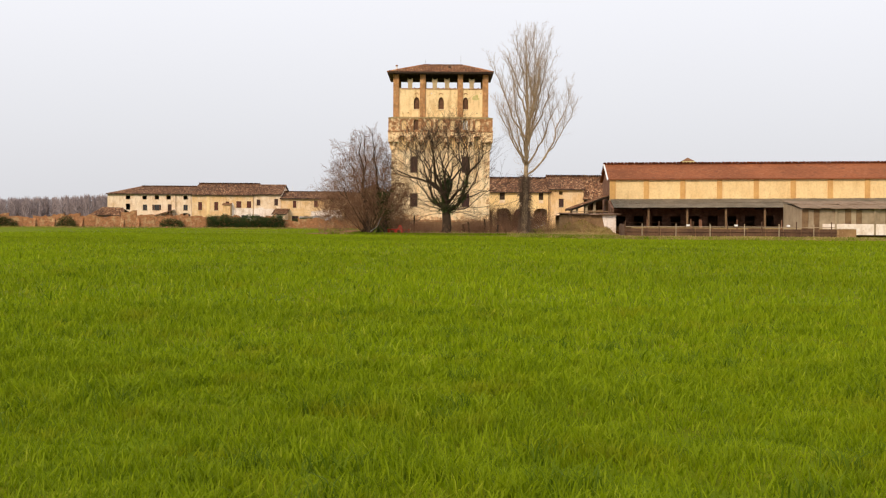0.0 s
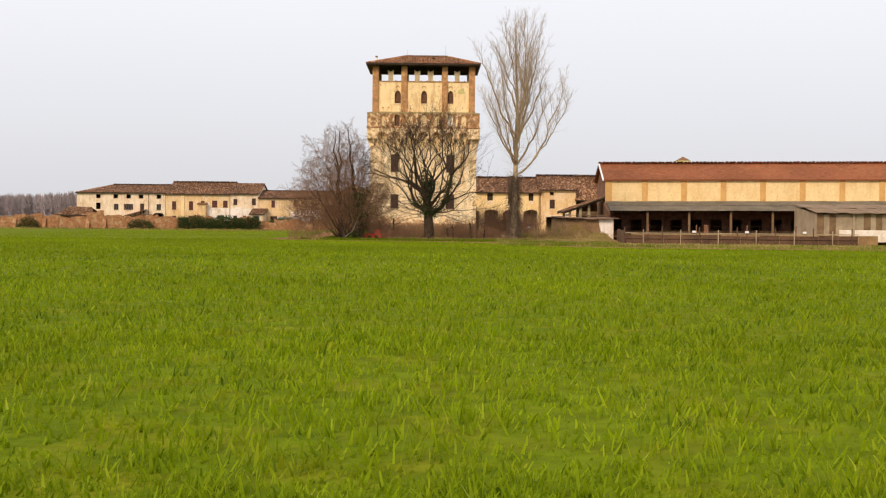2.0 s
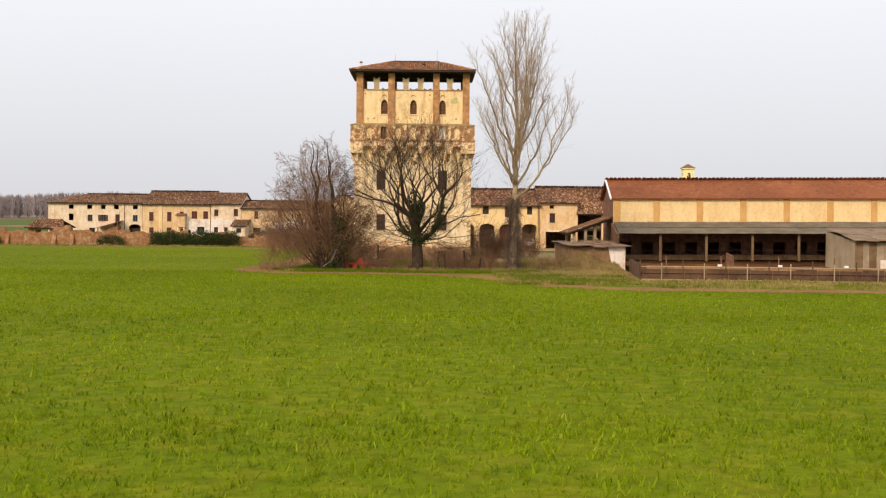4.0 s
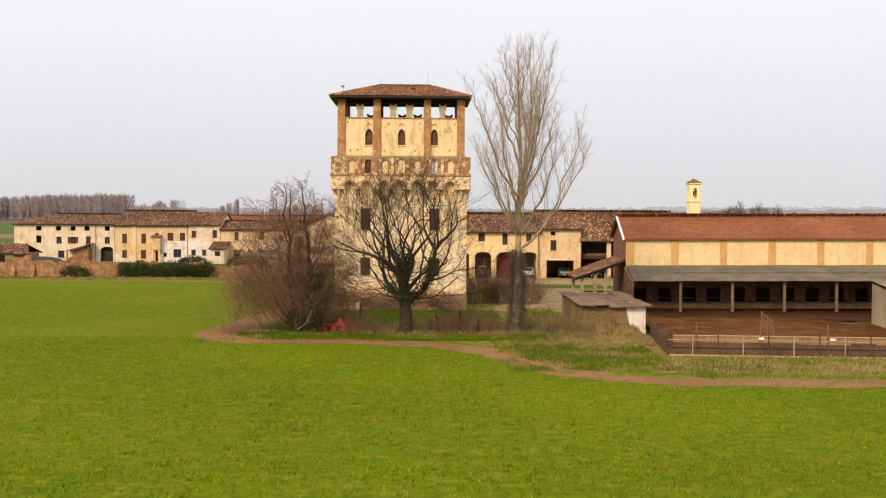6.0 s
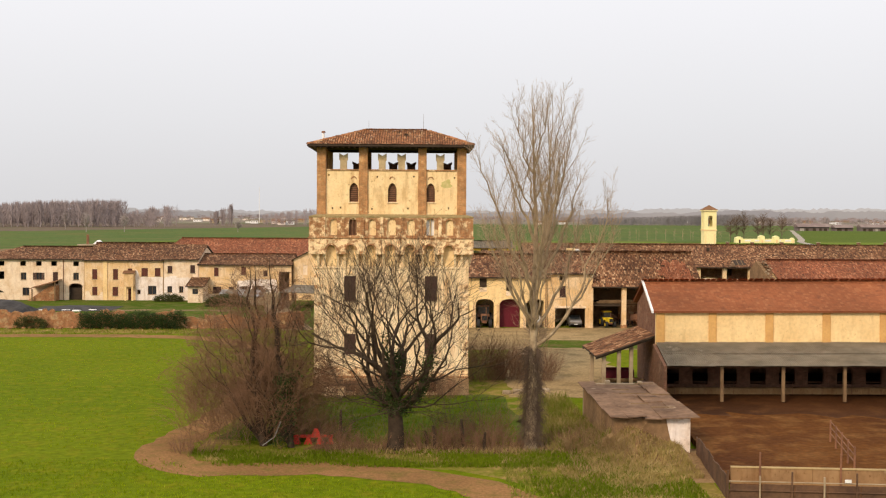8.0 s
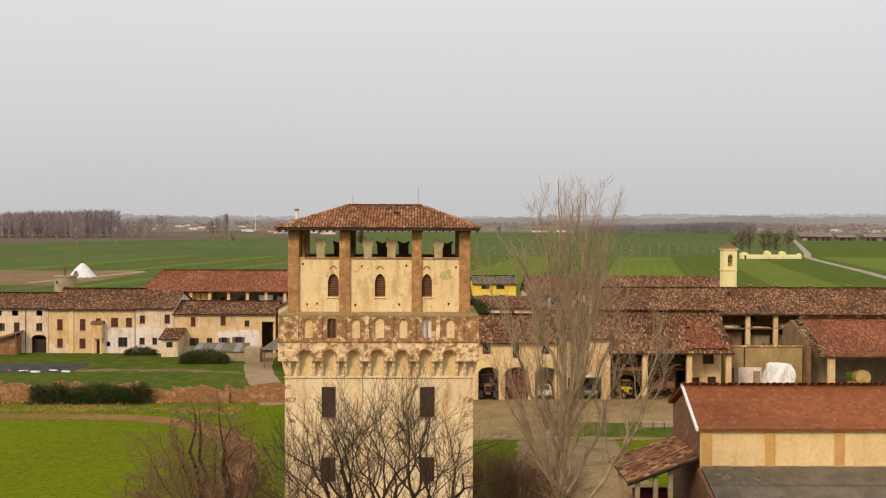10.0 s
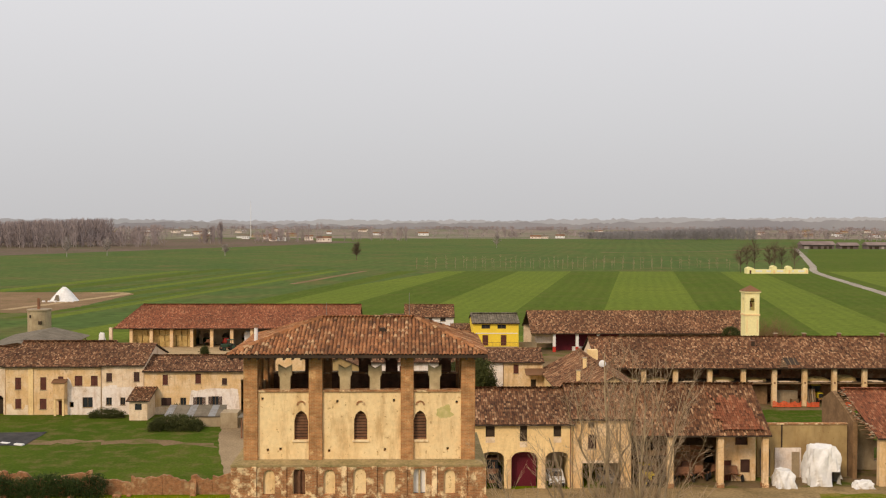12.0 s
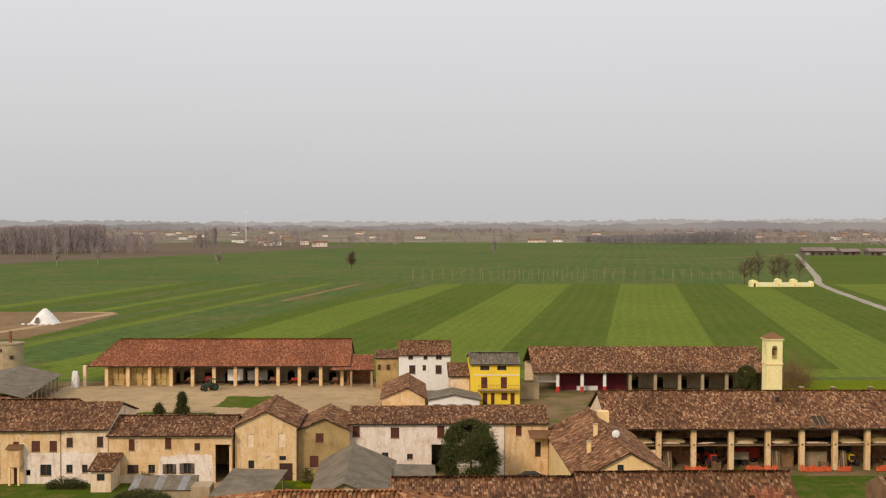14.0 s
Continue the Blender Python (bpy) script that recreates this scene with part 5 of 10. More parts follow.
# ---- cattle stable with its open lean-to ----
def stable():
    x0, x1, yf, yb = 22.7, 92.0, 151.8, 163.0
    h = thing("stable", 56, yf, 0.42, "long cream cattle stable with red tiled roof and grey lean-to", "stable")
    holes = []
    x = 23.4
    while x < x1 - 2:
        holes.append((x, x + 1.35, 1.0, 2.35, "rect"))
        x += 2.48
    part("lower_wall", wall_geo(x0, x1, 0.0, 4.45, yf, 0.35, holes), "brick_dark", h)
    part("upper_wall", Geo().box(x0, x1, yf, yf + 0.35, 4.452, 7.35), "cream", h)
    part("back_wall", Geo().box(x0, x1, yb - 0.35, yb, 0, 7.35), "brick_dark", h)
    for a in (x0 + 0.002, x1 - 0.352):
        part("gable_wall", Geo().prism([(yf + 0.352, 0), (yb - 0.352, 0), (yb - 0.352, 7.3), (157.4, 9.2), (yf + 0.352, 7.3)], "x", a, a + 0.35), "brick_dark", h)
    for k in range(14):
        a = 22.72 + 4.88 * k - (0.35 if k else 0)
        part("pilaster", Geo().block(a, a + (0.75 if k == 0 else 0.68), yf - 0.1, yf - 0.003, 4.45, 7.28, 0.02), "cream_pil", h)
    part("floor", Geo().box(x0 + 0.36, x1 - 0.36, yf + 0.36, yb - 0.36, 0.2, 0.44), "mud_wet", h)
    part("eaves_board", Geo().box(x0, x1, yf - 0.14, yf - 0.003, 7.29, 7.42), "wood_dark", h)
    gable_roof(h, x0, x1, yf, yb, 7.5, 157.4, 9.62, "tile_red", 0.30, 0.36, 21, 0.35, 0.35, rise=0.004, deck_mat="tile_red")
    verge = Geo()
    verge.slab([(22.28, 151.4, 7.42), (22.46, 151.4, 7.42), (22.46, 157.4, 9.74), (22.28, 157.4, 9.74)], 0.2)
    part("white_verge", verge, "white_paint", h, "whitewashed verge of the stable roof")
    # lean-to of corrugated sheets
    x = x0
    rng = random.Random(2)
    while x < 90:
        w = 1.02
        prof = [(k / 12, 0.035 * (1 if k % 2 else -1)) for k in range(13)]
        j = rng.uniform(-0.015, 0.02)
        for (ya, za), (yb2, zb) in (((145.6, 3.42), (148.8, 4.05)), ((148.6, 4.06), (151.79, 4.66))):
            g = Geo()
            g.add([(x + u * w, ya, za + q + j) for u, q in prof] + [(x + u * w, yb2, zb + q + j) for u, q in prof], [(i, i + 1, 14 + i, 13 + i) for i in range(12)])
            part("roof_sheet", g, "sheet", h)
        x += 0.98
    for k in range(13):
        x = 27.2 + 4.97 * k
        p = part("post", Geo().block(x - 0.13, x + 0.13, 146.1, 146.36, 0.42, 3.3, 0.02), "wood", h)
        part("brace", Geo().box(x - 0.06, x + 0.06, 146.36, 151.79, 3.2, 3.38), "wood_dark", p)
    part("purlin", Geo().box(x0, 90, 146.1, 146.3, 3.31, 3.45), "wood_dark", h)
    part("purlin", Geo().box(x0, 90, 148.7, 148.9, 3.85, 3.99), "wood_dark", h)
    part("end_wall", Geo().prism([(146.0, 0.42), (151.79, 0.42), (151.79, 4.5), (146.0, 3.36)], "x", x0 - 0.25, x0 - 0.002), "brick_dark", h)
    part("manger", Geo().block(23.2, 90, 150.0, 150.6, 0.42, 0.95, 0.04), "yard_wall", h)
    for k in range(26):
        x = 24 + 2.48 * k
        part("stall_rail", Geo().tube([(x, 149.8, 0.42), (x, 149.8, 1.5), (x + 2.4, 149.8, 1.5)], [0.03] * 3, 5), "rust", h)
    # the block stands at a slight angle to the tower and a little higher at its far end
    corner = Matrix.Translation((22.55, 151.1, 0.0)) @ Matrix.Rotation(radians(-3.2), 4, "Z") @ Matrix.Rotation(radians(-0.5), 4, "Y") @ Matrix.Translation((-22.7, -151.8, 0.0))
    h.matrix_basis = corner @ h.matrix_basis


stable()


def side_porch():
    """Open tiled porch leaning on the stable's gable."""
    h = thing("porch", 20, 153, 0.1, "open lean-to porch with brown tiled roof on posts", "porch")
    g = Geo().slab([(17.4, 151.5, 3.35), (22.4, 151.5, 5.15), (22.4, 159.5, 5.15), (17.4, 159.5, 3.35)], 0.12)
    part("roof_deck", g, "wood_dark", h)
    part("roof_tiles", tile_field((17.4, 159.5, 3.35), (0, -8, 0), (5.0, 0, 1.8), whole, 0.24, 0.42, seed=31), "tile_old", h, kind="stuff")
    for x, y in ((18.2, 152.2), (19.5, 152.1), (18.2, 158.8), (20.6, 152.2)):
        part("post", Geo().block(x - 0.16, x + 0.16, y - 0.16, y + 0.16, 0.0, 3.3 + (x - 17.4) * 0.36, 0.02), "concrete", h)
    for y in (151.7, 155.2, 159.3):
        part("rafter", Geo().slab([(17.4, y, 3.21), (22.4, y, 5.01), (22.4, y + 0.15, 5.01), (17.4, y + 0.15, 3.21)], 0.16), "wood_dark", h)
    rng = random.Random(5)
    for k in range(7):
        y = 153.5 + rng.uniform(-0.5, 1.0)
        part("stored_plank", Geo().box(19.0 + rng.uniform(-0.3, 0.3), 22.0, y, y + 0.25, 0.0 + k * 0.16, 0.13 + k * 0.16), "wood", h)


side_porch()


def old_shed():
    """Low tumbledown shed with a patched sheet roof."""
    h = thing("old_shed", 17.3, 128, 0, "low tumbledown shed with patched brown sheet roof", "shed")
    x0, x1, yf, yb = 14.7, 19.7, 127.4, 140.8
    part("front_wall", Geo().block(x0, 18.6, yf, yf + 0.35, 0, 2.35, 0.05), "mudwall", h, "crumbling brown front wall")
    part("white_wall", Geo().prism([(18.5, 0), (x1, 0), (x1, 2.5), (18.1, 2.4), (18.25, 1.6), (18.45, 0.8)], "y", yf - 0.04, yf + 0.3), "white", h, "whitewashed end of the shed wall")
    for x in (x0 + 0.002, x1 - 0.352):
        part("side_wall", Geo().box(x, x + 0.35, yf + 0.352, yb, 0, 2.4), "mudwall", h)
    part("back_wall", Geo().box(x0, x1, yb + 0.002, yb + 0.35, 0, 2.6), "concrete", h)
    rng = random.Random(12)
    for i in range(5):
        for j in range(5):
            x, y = x0 - 0.35 + i * 1.16, yf - 0.5 + j * 2.9
            z = 2.52 + 0.02 * j + rng.uniform(-0.06, 0.08) - 0.10 * math.sin(math.pi * i / 5)
            a = [(x + rng.uniform(-0.1, 0.1), y + rng.uniform(-0.12, 0.12), z), (x + 1.25, y + rng.uniform(-0.12, 0.12), z + rng.uniform(-0.04, 0.06)), (x + 1.25, y + 3.05, z + 0.07), (x, y + 3.05, z + 0.05)]
            part("roof_sheet", Geo().slab(a, 0.05), "sheet_brown", h)
    for k in range(7):
        x, y = rng.uniform(x0, x1 - 1), rng.uniform(yf, yb - 1)
        part("loose_board", Geo().box(x, x + rng.uniform(0.8, 1.6), y, y + 0.2, 2.78, 2.83), "wood", h)
    for x, y in ((16.2, 139.8), (18.6, 139.4)):
        part("roof_stone", Geo().block(x, x + 0.4, y, y + 0.35, 2.72, 2.98, 0.06), "concrete", h)


old_shed()


def bank_height(x, y):
    """Height of the earth bank against the shed at a place of the plan."""
    e, q = np.exp, np.sin
    h = 1.65 * e(-((x - 15.9) / 2.1) ** 2 - ((y - 127.9) / 1.9) ** 2) + 0.3 * q(x * 2.1) * q(y * 1.7) * e(-((x - 15.8) / 3.4) ** 2 - ((y - 126) / 3.0) ** 2) + 0.55 * e(-((x - 18.4) / 1.5) ** 2 - ((y - 125.4) / 1.8) ** 2)
    u, v = (x - 10.8) / 10.2, (y - 119.5) / 9.4
    edge = np.clip(np.minimum(np.minimum(5 * u, 5 * (1 - u)), np.minimum(4 * v, 1.0)), 0, 1)
    return np.maximum(0.0, h * edge * ((v >= 0) & (v <= 1.001)))


def mound():
    """Bank of earth and dry weeds against the shed."""
    g = Geo()
    rng = random.Random(23)
    nx, ny = 60, 54
    for j in range(ny):
        for i in range(nx):
            x, y = 10.8 + 10.2 * i / (nx - 1), 119.5 + 9.4 * j / (ny - 1)
            g.v.append((x, y, float(bank_height(x, y)) * rng.uniform(0.9, 1.1) + 0.012))
    g.f = [(j * nx + i, j * nx + i + 1, (j + 1) * nx + i + 1, (j + 1) * nx + i) for j in range(ny - 1) for i in range(nx - 1)]
    single("earth_bank", g, "dry_earth", "bank of earth and dry weeds against the shed", "bank", smooth=True)


mound()


def grey_shed():
    h = thing("board_shed", 48, 124, 0.3, "grey board shed with sagging cement sheet roof", "shed")
    x0, x1, yf, yb = 40.4, 64.0, 124.0, 134.0
    rng = random.Random(6)
    x = x0
    while x < x1:
        w = rng.uniform(0.5, 0.75)
        part("board", Geo().block(x, min(x + w - 0.015, x1), yf, yf + 0.06, 0.3, 3.1 + rng.uniform(-0.04, 0.04), 0.01), "wood" if rng.random() < 0.5 else "concrete", h)
        x += w
    y = yf + 0.07
    while y < yb:
        part("board", Geo().block(x0, x0 + 0.06, y, y + 0.68, 0.3, 3.15 + (y - yf) * 0.08, 0.01), "grey_render", h)
        y += 0.7
    part("back_wall", Geo().box(x0, x1, yb, yb + 0.2, 0.3, 3.9), "concrete", h)
    part("low_wall", Geo().block(x0 + 2.2, x1, yf - 0.12, yf - 0.004, 0.3, 1.5, 0.04), "white", h, "flaking whitewashed low wall")
    for k in range(5):
        x = x0 + 3.5 + 4.2 * k
        part("post", Geo().block(x, x + 0.22, yf - 0.15, yf - 0.002, 0.3, 3.2, 0.02), "concrete", h)
    x = x0 - 0.2
    while x < x1:
        for (ya, za), (yb2, zb) in (((123.4, 3.25), (128.2, 3.75)), ((128.0, 3.78), (134.6, 4.25))):
            j = rng.uniform(-0.05, 0.05)
            g = Geo().slab([(x, ya, za + j), (x + 1.08, ya, za + rng.uniform(-0.06, 0.06)), (x + 1.08, yb2, zb + j), (x, yb2, zb)], 0.05)
            part("roof_sheet", g, "sheet_old", h)
        x += 1.02
    h.matrix_basis = Matrix.Translation((39.85, 124.0, 0)) @ Matrix.Rotation(radians(-6.0), 4, "Z") @ Matrix.Translation((-40.4, -124.0, 0)) @ h.matrix_basis


grey_shed()


def yard_fences():
    rng = random.Random(3)
    f = thing("yard_fence", 28, 112.5, 0.1, "rusty steel pipe fence along the cattle yard", "fence")
    x = 18.4
    k = 0
    while x < 40:
        tall = 1.5 if k % 2 == 0 else 1.25
        part("post", Geo().block(x - 0.045, x + 0.045, 112.45, 112.55, 0.0, 0.2 + tall, 0.015), "concrete" if k % 2 else "rust_dark", f)
        x += 1.72
        k += 1
    for z, m in ((0.62, "rust_dark"), (1.12, "concrete")):
        part("rail", Geo().tube([(18.4, 112.5, z), (39.6, 112.5, z + 0.03)], [0.035, 0.035], 6), m, f)
    for i in range(12):
        a = 18.5 + 1.76 * i
        part("sheet_panel", Geo().block(a, a + 1.73, 112.58, 112.61, 0.02, 0.98 + rng.uniform(-0.08, 0.05), 0.005), "rust_dark", f)
    part("foot_kerb", Geo().block(18.5, 39.6, 112.25, 112.43, -0.05, 0.12, 0.02), "kerb", f)
    for x in (24.6, 29.4, 34.6):
        part("sign", Geo().block(x, x + 0.35, 112.36, 112.38, 1.2, 1.38, 0.005), "white_paint", f, "small white plate")
    f.matrix_basis = Matrix.Translation((18.8, 115.3, 0)) @ Matrix.Rotation(radians(-6.2), 4, "Z") @ Matrix.Translation((-18.4, -112.5, 0)) @ f.matrix_basis
    g = thing("side_fence", 19, 119, 0.2, "dark rusty sheet fence at the yard's side", "fence")
    for i in range(10):
        a, b = Vector((18.75, 115.5)).lerp(Vector((20.0, 127.0)), i / 10), Vector((18.75, 115.5)).lerp(Vector((20.0, 127.0)), (i + 0.97) / 10)
        t = 1.35 + rng.uniform(-0.12, 0.1)
        part("panel", Geo().add([(a.x, a.y, 0.1), (b.x, b.y, 0.1), (b.x, b.y, t), (a.x, a.y, t), (a.x + 0.05, a.y, 0.1), (b.x + 0.05, b.y, 0.1), (b.x + 0.05, b.y, t), (a.x + 0.05, a.y, t)],
                                [(0, 1, 2, 3), (5, 4, 7, 6), (3, 2, 6, 7), (0, 3, 7, 4), (1, 5, 6, 2)]), "rust_dark", g)
    kerb = thing("yard_kerb", 30, 121, 0.0, "stained tan concrete retaining wall of the yard", "wall")
    x = 20.6
    while x < 41:
        part("slab", Geo().block(x, x + 4.66, 120.9, 121.2, 0.0, 0.93 + rng.uniform(-0.02, 0.02), 0.02), "yard_wall", kerb)
        part("coping", Geo().block(x, x + 4.66, 120.87, 121.22, 0.955, 1.01, 0.015), "kerb", kerb)
        x += 4.665
    for x in (22.2, 26.8, 31.6, 36.2):
        part("post", Geo().block(x, x + 0.1, 120.79, 120.895, 0.0, 1.9, 0.02), "rust", kerb)
    kerb.matrix_basis = Matrix.Translation((20.1, 119.35, 0)) @ Matrix.Rotation(radians(-5.6), 4, "Z") @ Matrix.Translation((-20.6, -121.0, 0)) @ kerb.matrix_basis
    q = thing("inner_fence", 28.8, 125, 0.42, "short rusty pipe fence inside the yard", "fence")
    for i in range(5):
        p = Vector((29.7, 129.3)).lerp(Vector((27.9, 120.6)), i / 4)
        part("post", Geo().tube([(p.x, p.y, 0.42), (p.x, p.y, 1.9)], [0.06, 0.06], 6), "rust", q)
    for z in (1.0, 1.4, 1.8):
        part("rail", Geo().tube([(29.7, 129.3, z), (27.9, 120.6, z)], [0.035, 0.035], 6), "rust", q)


yard_fences()


# ---- sheds and barns round the paved court behind the tower ----
def arched_row():
    y = 209.0
    h1 = [(10.0, 12.5, 0.0, 4.0, "flat_arch"), (13.3, 16.15, 0.0, 4.0, "flat_arch"), (17.0, 19.6, 0.0, 4.0, "flat_arch"),
          (10.5, 11.5, 5.6, 6.95, "rect"), (14.2, 15.0, 5.1, 6.95, "rect"), (17.85, 18.7, 5.6, 6.95, "rect"), (3.0, 5.6, 0, 4.0, "flat_arch"), (6.5, 9.1, 0, 4.0, "flat_arch")]
    a = long_house("arched_shed", "cream farm shed with three arched cart openings", 1.5, 19.9, y, 223, 7.2, 216, 9.85, "cream", h1, "tile_old", "farm building", seed=41)
    for o in h1[3:6]:
        part("hay_hatch", Geo().box(o[0], o[1], y + 0.25, y + 0.3, o[2], o[3]), "wood_dark", a)
        part("sill_patch", Geo().block(o[0], o[1], y - 0.03, y - 0.003, o[2] - 0.62, o[2] - 0.02, 0.01), "pale", a)
    for o in h1[:3]:
        part("jamb", Geo().block(o[0] - 0.45, o[0] - 0.02, y - 0.05, y - 0.003, 0, 3.2, 0.02), "ochre", a)
    d = part("barn_door", Geo().box(13.32, 16.13, y + 1.2, y + 1.28, 0, 3.9), "maroon", a, "dark red boarded cart door")
    for k in range(9):
        part("plank", Geo().block(13.34 + 0.31 * k, 13.63 + 0.31 * k, y + 1.15, y + 1.197, 0, 3.8, 0.01), "maroon", d)
    part("pipe", Geo().tube([(19.7, y - 0.1, 7.0), (19.7, y - 0.1, 0.1)], [0.06, 0.06], 6), "rust", a)
    h2 = [(21.0, 25.2, 0.0, 2.75, "rect"), (21.6, 22.5, 4.3, 5.85, "rect"), (21.6, 22.3, 6.6, 7.2, "rect")]
    b = long_house("garage_house", "ochre farmhouse with wide garage opening below", 20.0, 26.2, y - 0.05, 223, 7.75, 216, 10.3, "ochre", h2, "tile_old", "farm building", seed=42)
    part("lintel", Geo().block(20.9, 25.3, y - 0.12, y - 0.055, 2.76, 3.05, 0.02), "pale", b)
    shuttered_window(b, h2[1], y - 0.05, "shutter")
    c = thing("open_barn", 34, y, 0, "open brick barn on square pillars with patched tile roof", "barn")
    gable_roof(c, 26.3, 41.3, y, 223, 6.05, 216, 10.2, "tile_old", 0.25, 0.45, 43, 0.5)
    part("roof_patch", tile_field((35.6, 209.0, 6.3), (5.2, 0, 0), (0, 5.2, 3.06), lambda p, q: (p > 0.06 + 0.1 * q + 0.1 * np.sin(q * 11) + 0.06 * np.sin(q * 37)) & (p < 1 - 0.2 * q) & (q < 0.92 + 0.08 * np.sin(p * 23)), 0.25, 0.45, seed=44, lift=0.045), "tile_mid", c, "patch of newer red tiles", kind="stuff")
    for x in (30.6, 36.1, 41.0):
        p = part("pillar", Geo().block(x - 0.32, x + 0.32, y - 0.1, y + 0.55, 0, 5.9, 0.03), "ochre", c)
        part("plinth", Geo().block(x - 0.38, x + 0.38, y - 0.16, y + 0.61, 0, 0.5, 0.04), "brick_worn", p)
    part("beam", Geo().box(26.3, 41.3, y + 0.05, y + 0.35, 5.902, 6.15), "wood_dark", c)
    part("loft", Geo().box(26.3, 30.3, y + 0.6, 218, 3.0, 3.25), "wood_dark", c)
    part("back_wall", wall_geo(26.3, 41.3, 0, 6.0, 218.0, 0.4, [(33.2, 34.3, 0, 2.2, "rect"), (36.7, 37.8, 0.8, 2.6, "rect"), (36.7, 37.9, 4.3, 5.4, "rect"), (39.2, 40.0, 0, 2.1, "rect")]), "mudwall", c)
    # added dark sheet behind the openings, standing in for the interior's shade
    part("dark_backing", Geo().box(32.8, 40.4, 218.45, 218.5, 0, 5.6), "wood_dark", c)
    inner = [(37.1, 38.2, 0.0, 2.3, "rect"), (39.2, 40.3, 0.9, 2.4, "rect"), (38.6, 40.0, 4.0, 5.2, "rect")]
    part("inner_wall", wall_geo(36.5, 40.9, 0, 5.9, y + 3.2, 0.3, inner), "ochre", c, "flaking ochre wall under the barn roof")
    for o in inner[1:]:
        part("hatch", Geo().box(o[0], o[1], y + 3.4, y + 3.44, o[2], o[3]), "shutter", c)
    part("door", Geo().box(37.1, 38.2, y + 3.4, y + 3.45, 0, 2.3), "shutter_red", c)
    part("lean_wall", Geo().block(30.9, 35.8, y + 6.0, y + 6.25, 0, 3.4, 0.05), "brick_wall", c)
    for k in range(9):
        z = 3.35 + 0.16 * (k % 3)
        part("stored_beam", Geo().box(26.6 + 0.35 * k, 30.2 + 0.3 * k, y + 1.2 + 0.5 * (k // 3), y + 1.4 + 0.5 * (k // 3), z, z + 0.13), "wood", c)
    for x in (28.4, 32.0, 34.6, 38.4):
        part("tie_beam", Geo().box(x, x + 0.22, y + 0.36, 217.9, 5.2, 5.45), "wood_dark", c)
    for x, z in ((30.6, 2.9), (36.1, 3.1)):
        part("cross_beam", Geo().box(x - 2.2, x + 3.0, y + 4.0, y + 4.2, z, z + 0.2), "wood", c)
    part("end_wall", Geo().prism([(y, 0), (222, 0), (222, 6.0), (216, 9.9), (y, 6.0)], "x", 26.22, 26.3), "ochre", c)
    part("end_wall", Geo().prism([(213.5, 0), (222, 0), (222, 6.0), (216, 9.9), (213.5, 8.2)], "x", 41.0, 41.28), "brick_worn", c)


arched_row()


def court_wall():
    h = thing("court_wall", 46.5, 214, 0, "tall yellowed courtyard wall with whitewashed base", "wall")
    part("wall", Geo().block(41.6, 51.9, 213.9, 214.3, 0, 6.0, 0.03), "kerb", h)
    part("white_door", Geo().block(43.6, 46.6, 213.78, 213.897, 0, 3.35, 0.02), "white", h, "whitewashed boarded door")
    part("door_leaf", Geo().block(45.5, 46.4, 213.70, 213.777, 0, 2.9, 0.02), "grey_render", h)
    part("patch", Geo().block(41.9, 43.0, 213.80, 213.897, 0.2, 3.4, 0.25), "sheet", h, "pale grey-green patch of render")
    part("coping", Geo().block(41.6, 51.9, 213.75, 214.45, 6.002, 6.14, 0.03), "brick_worn", h)
    part("pilaster", Geo().block(44.3, 44.45, 213.80, 213.897, 3.4, 6.0, 0.02), "wood_dark", h)


court_wall()


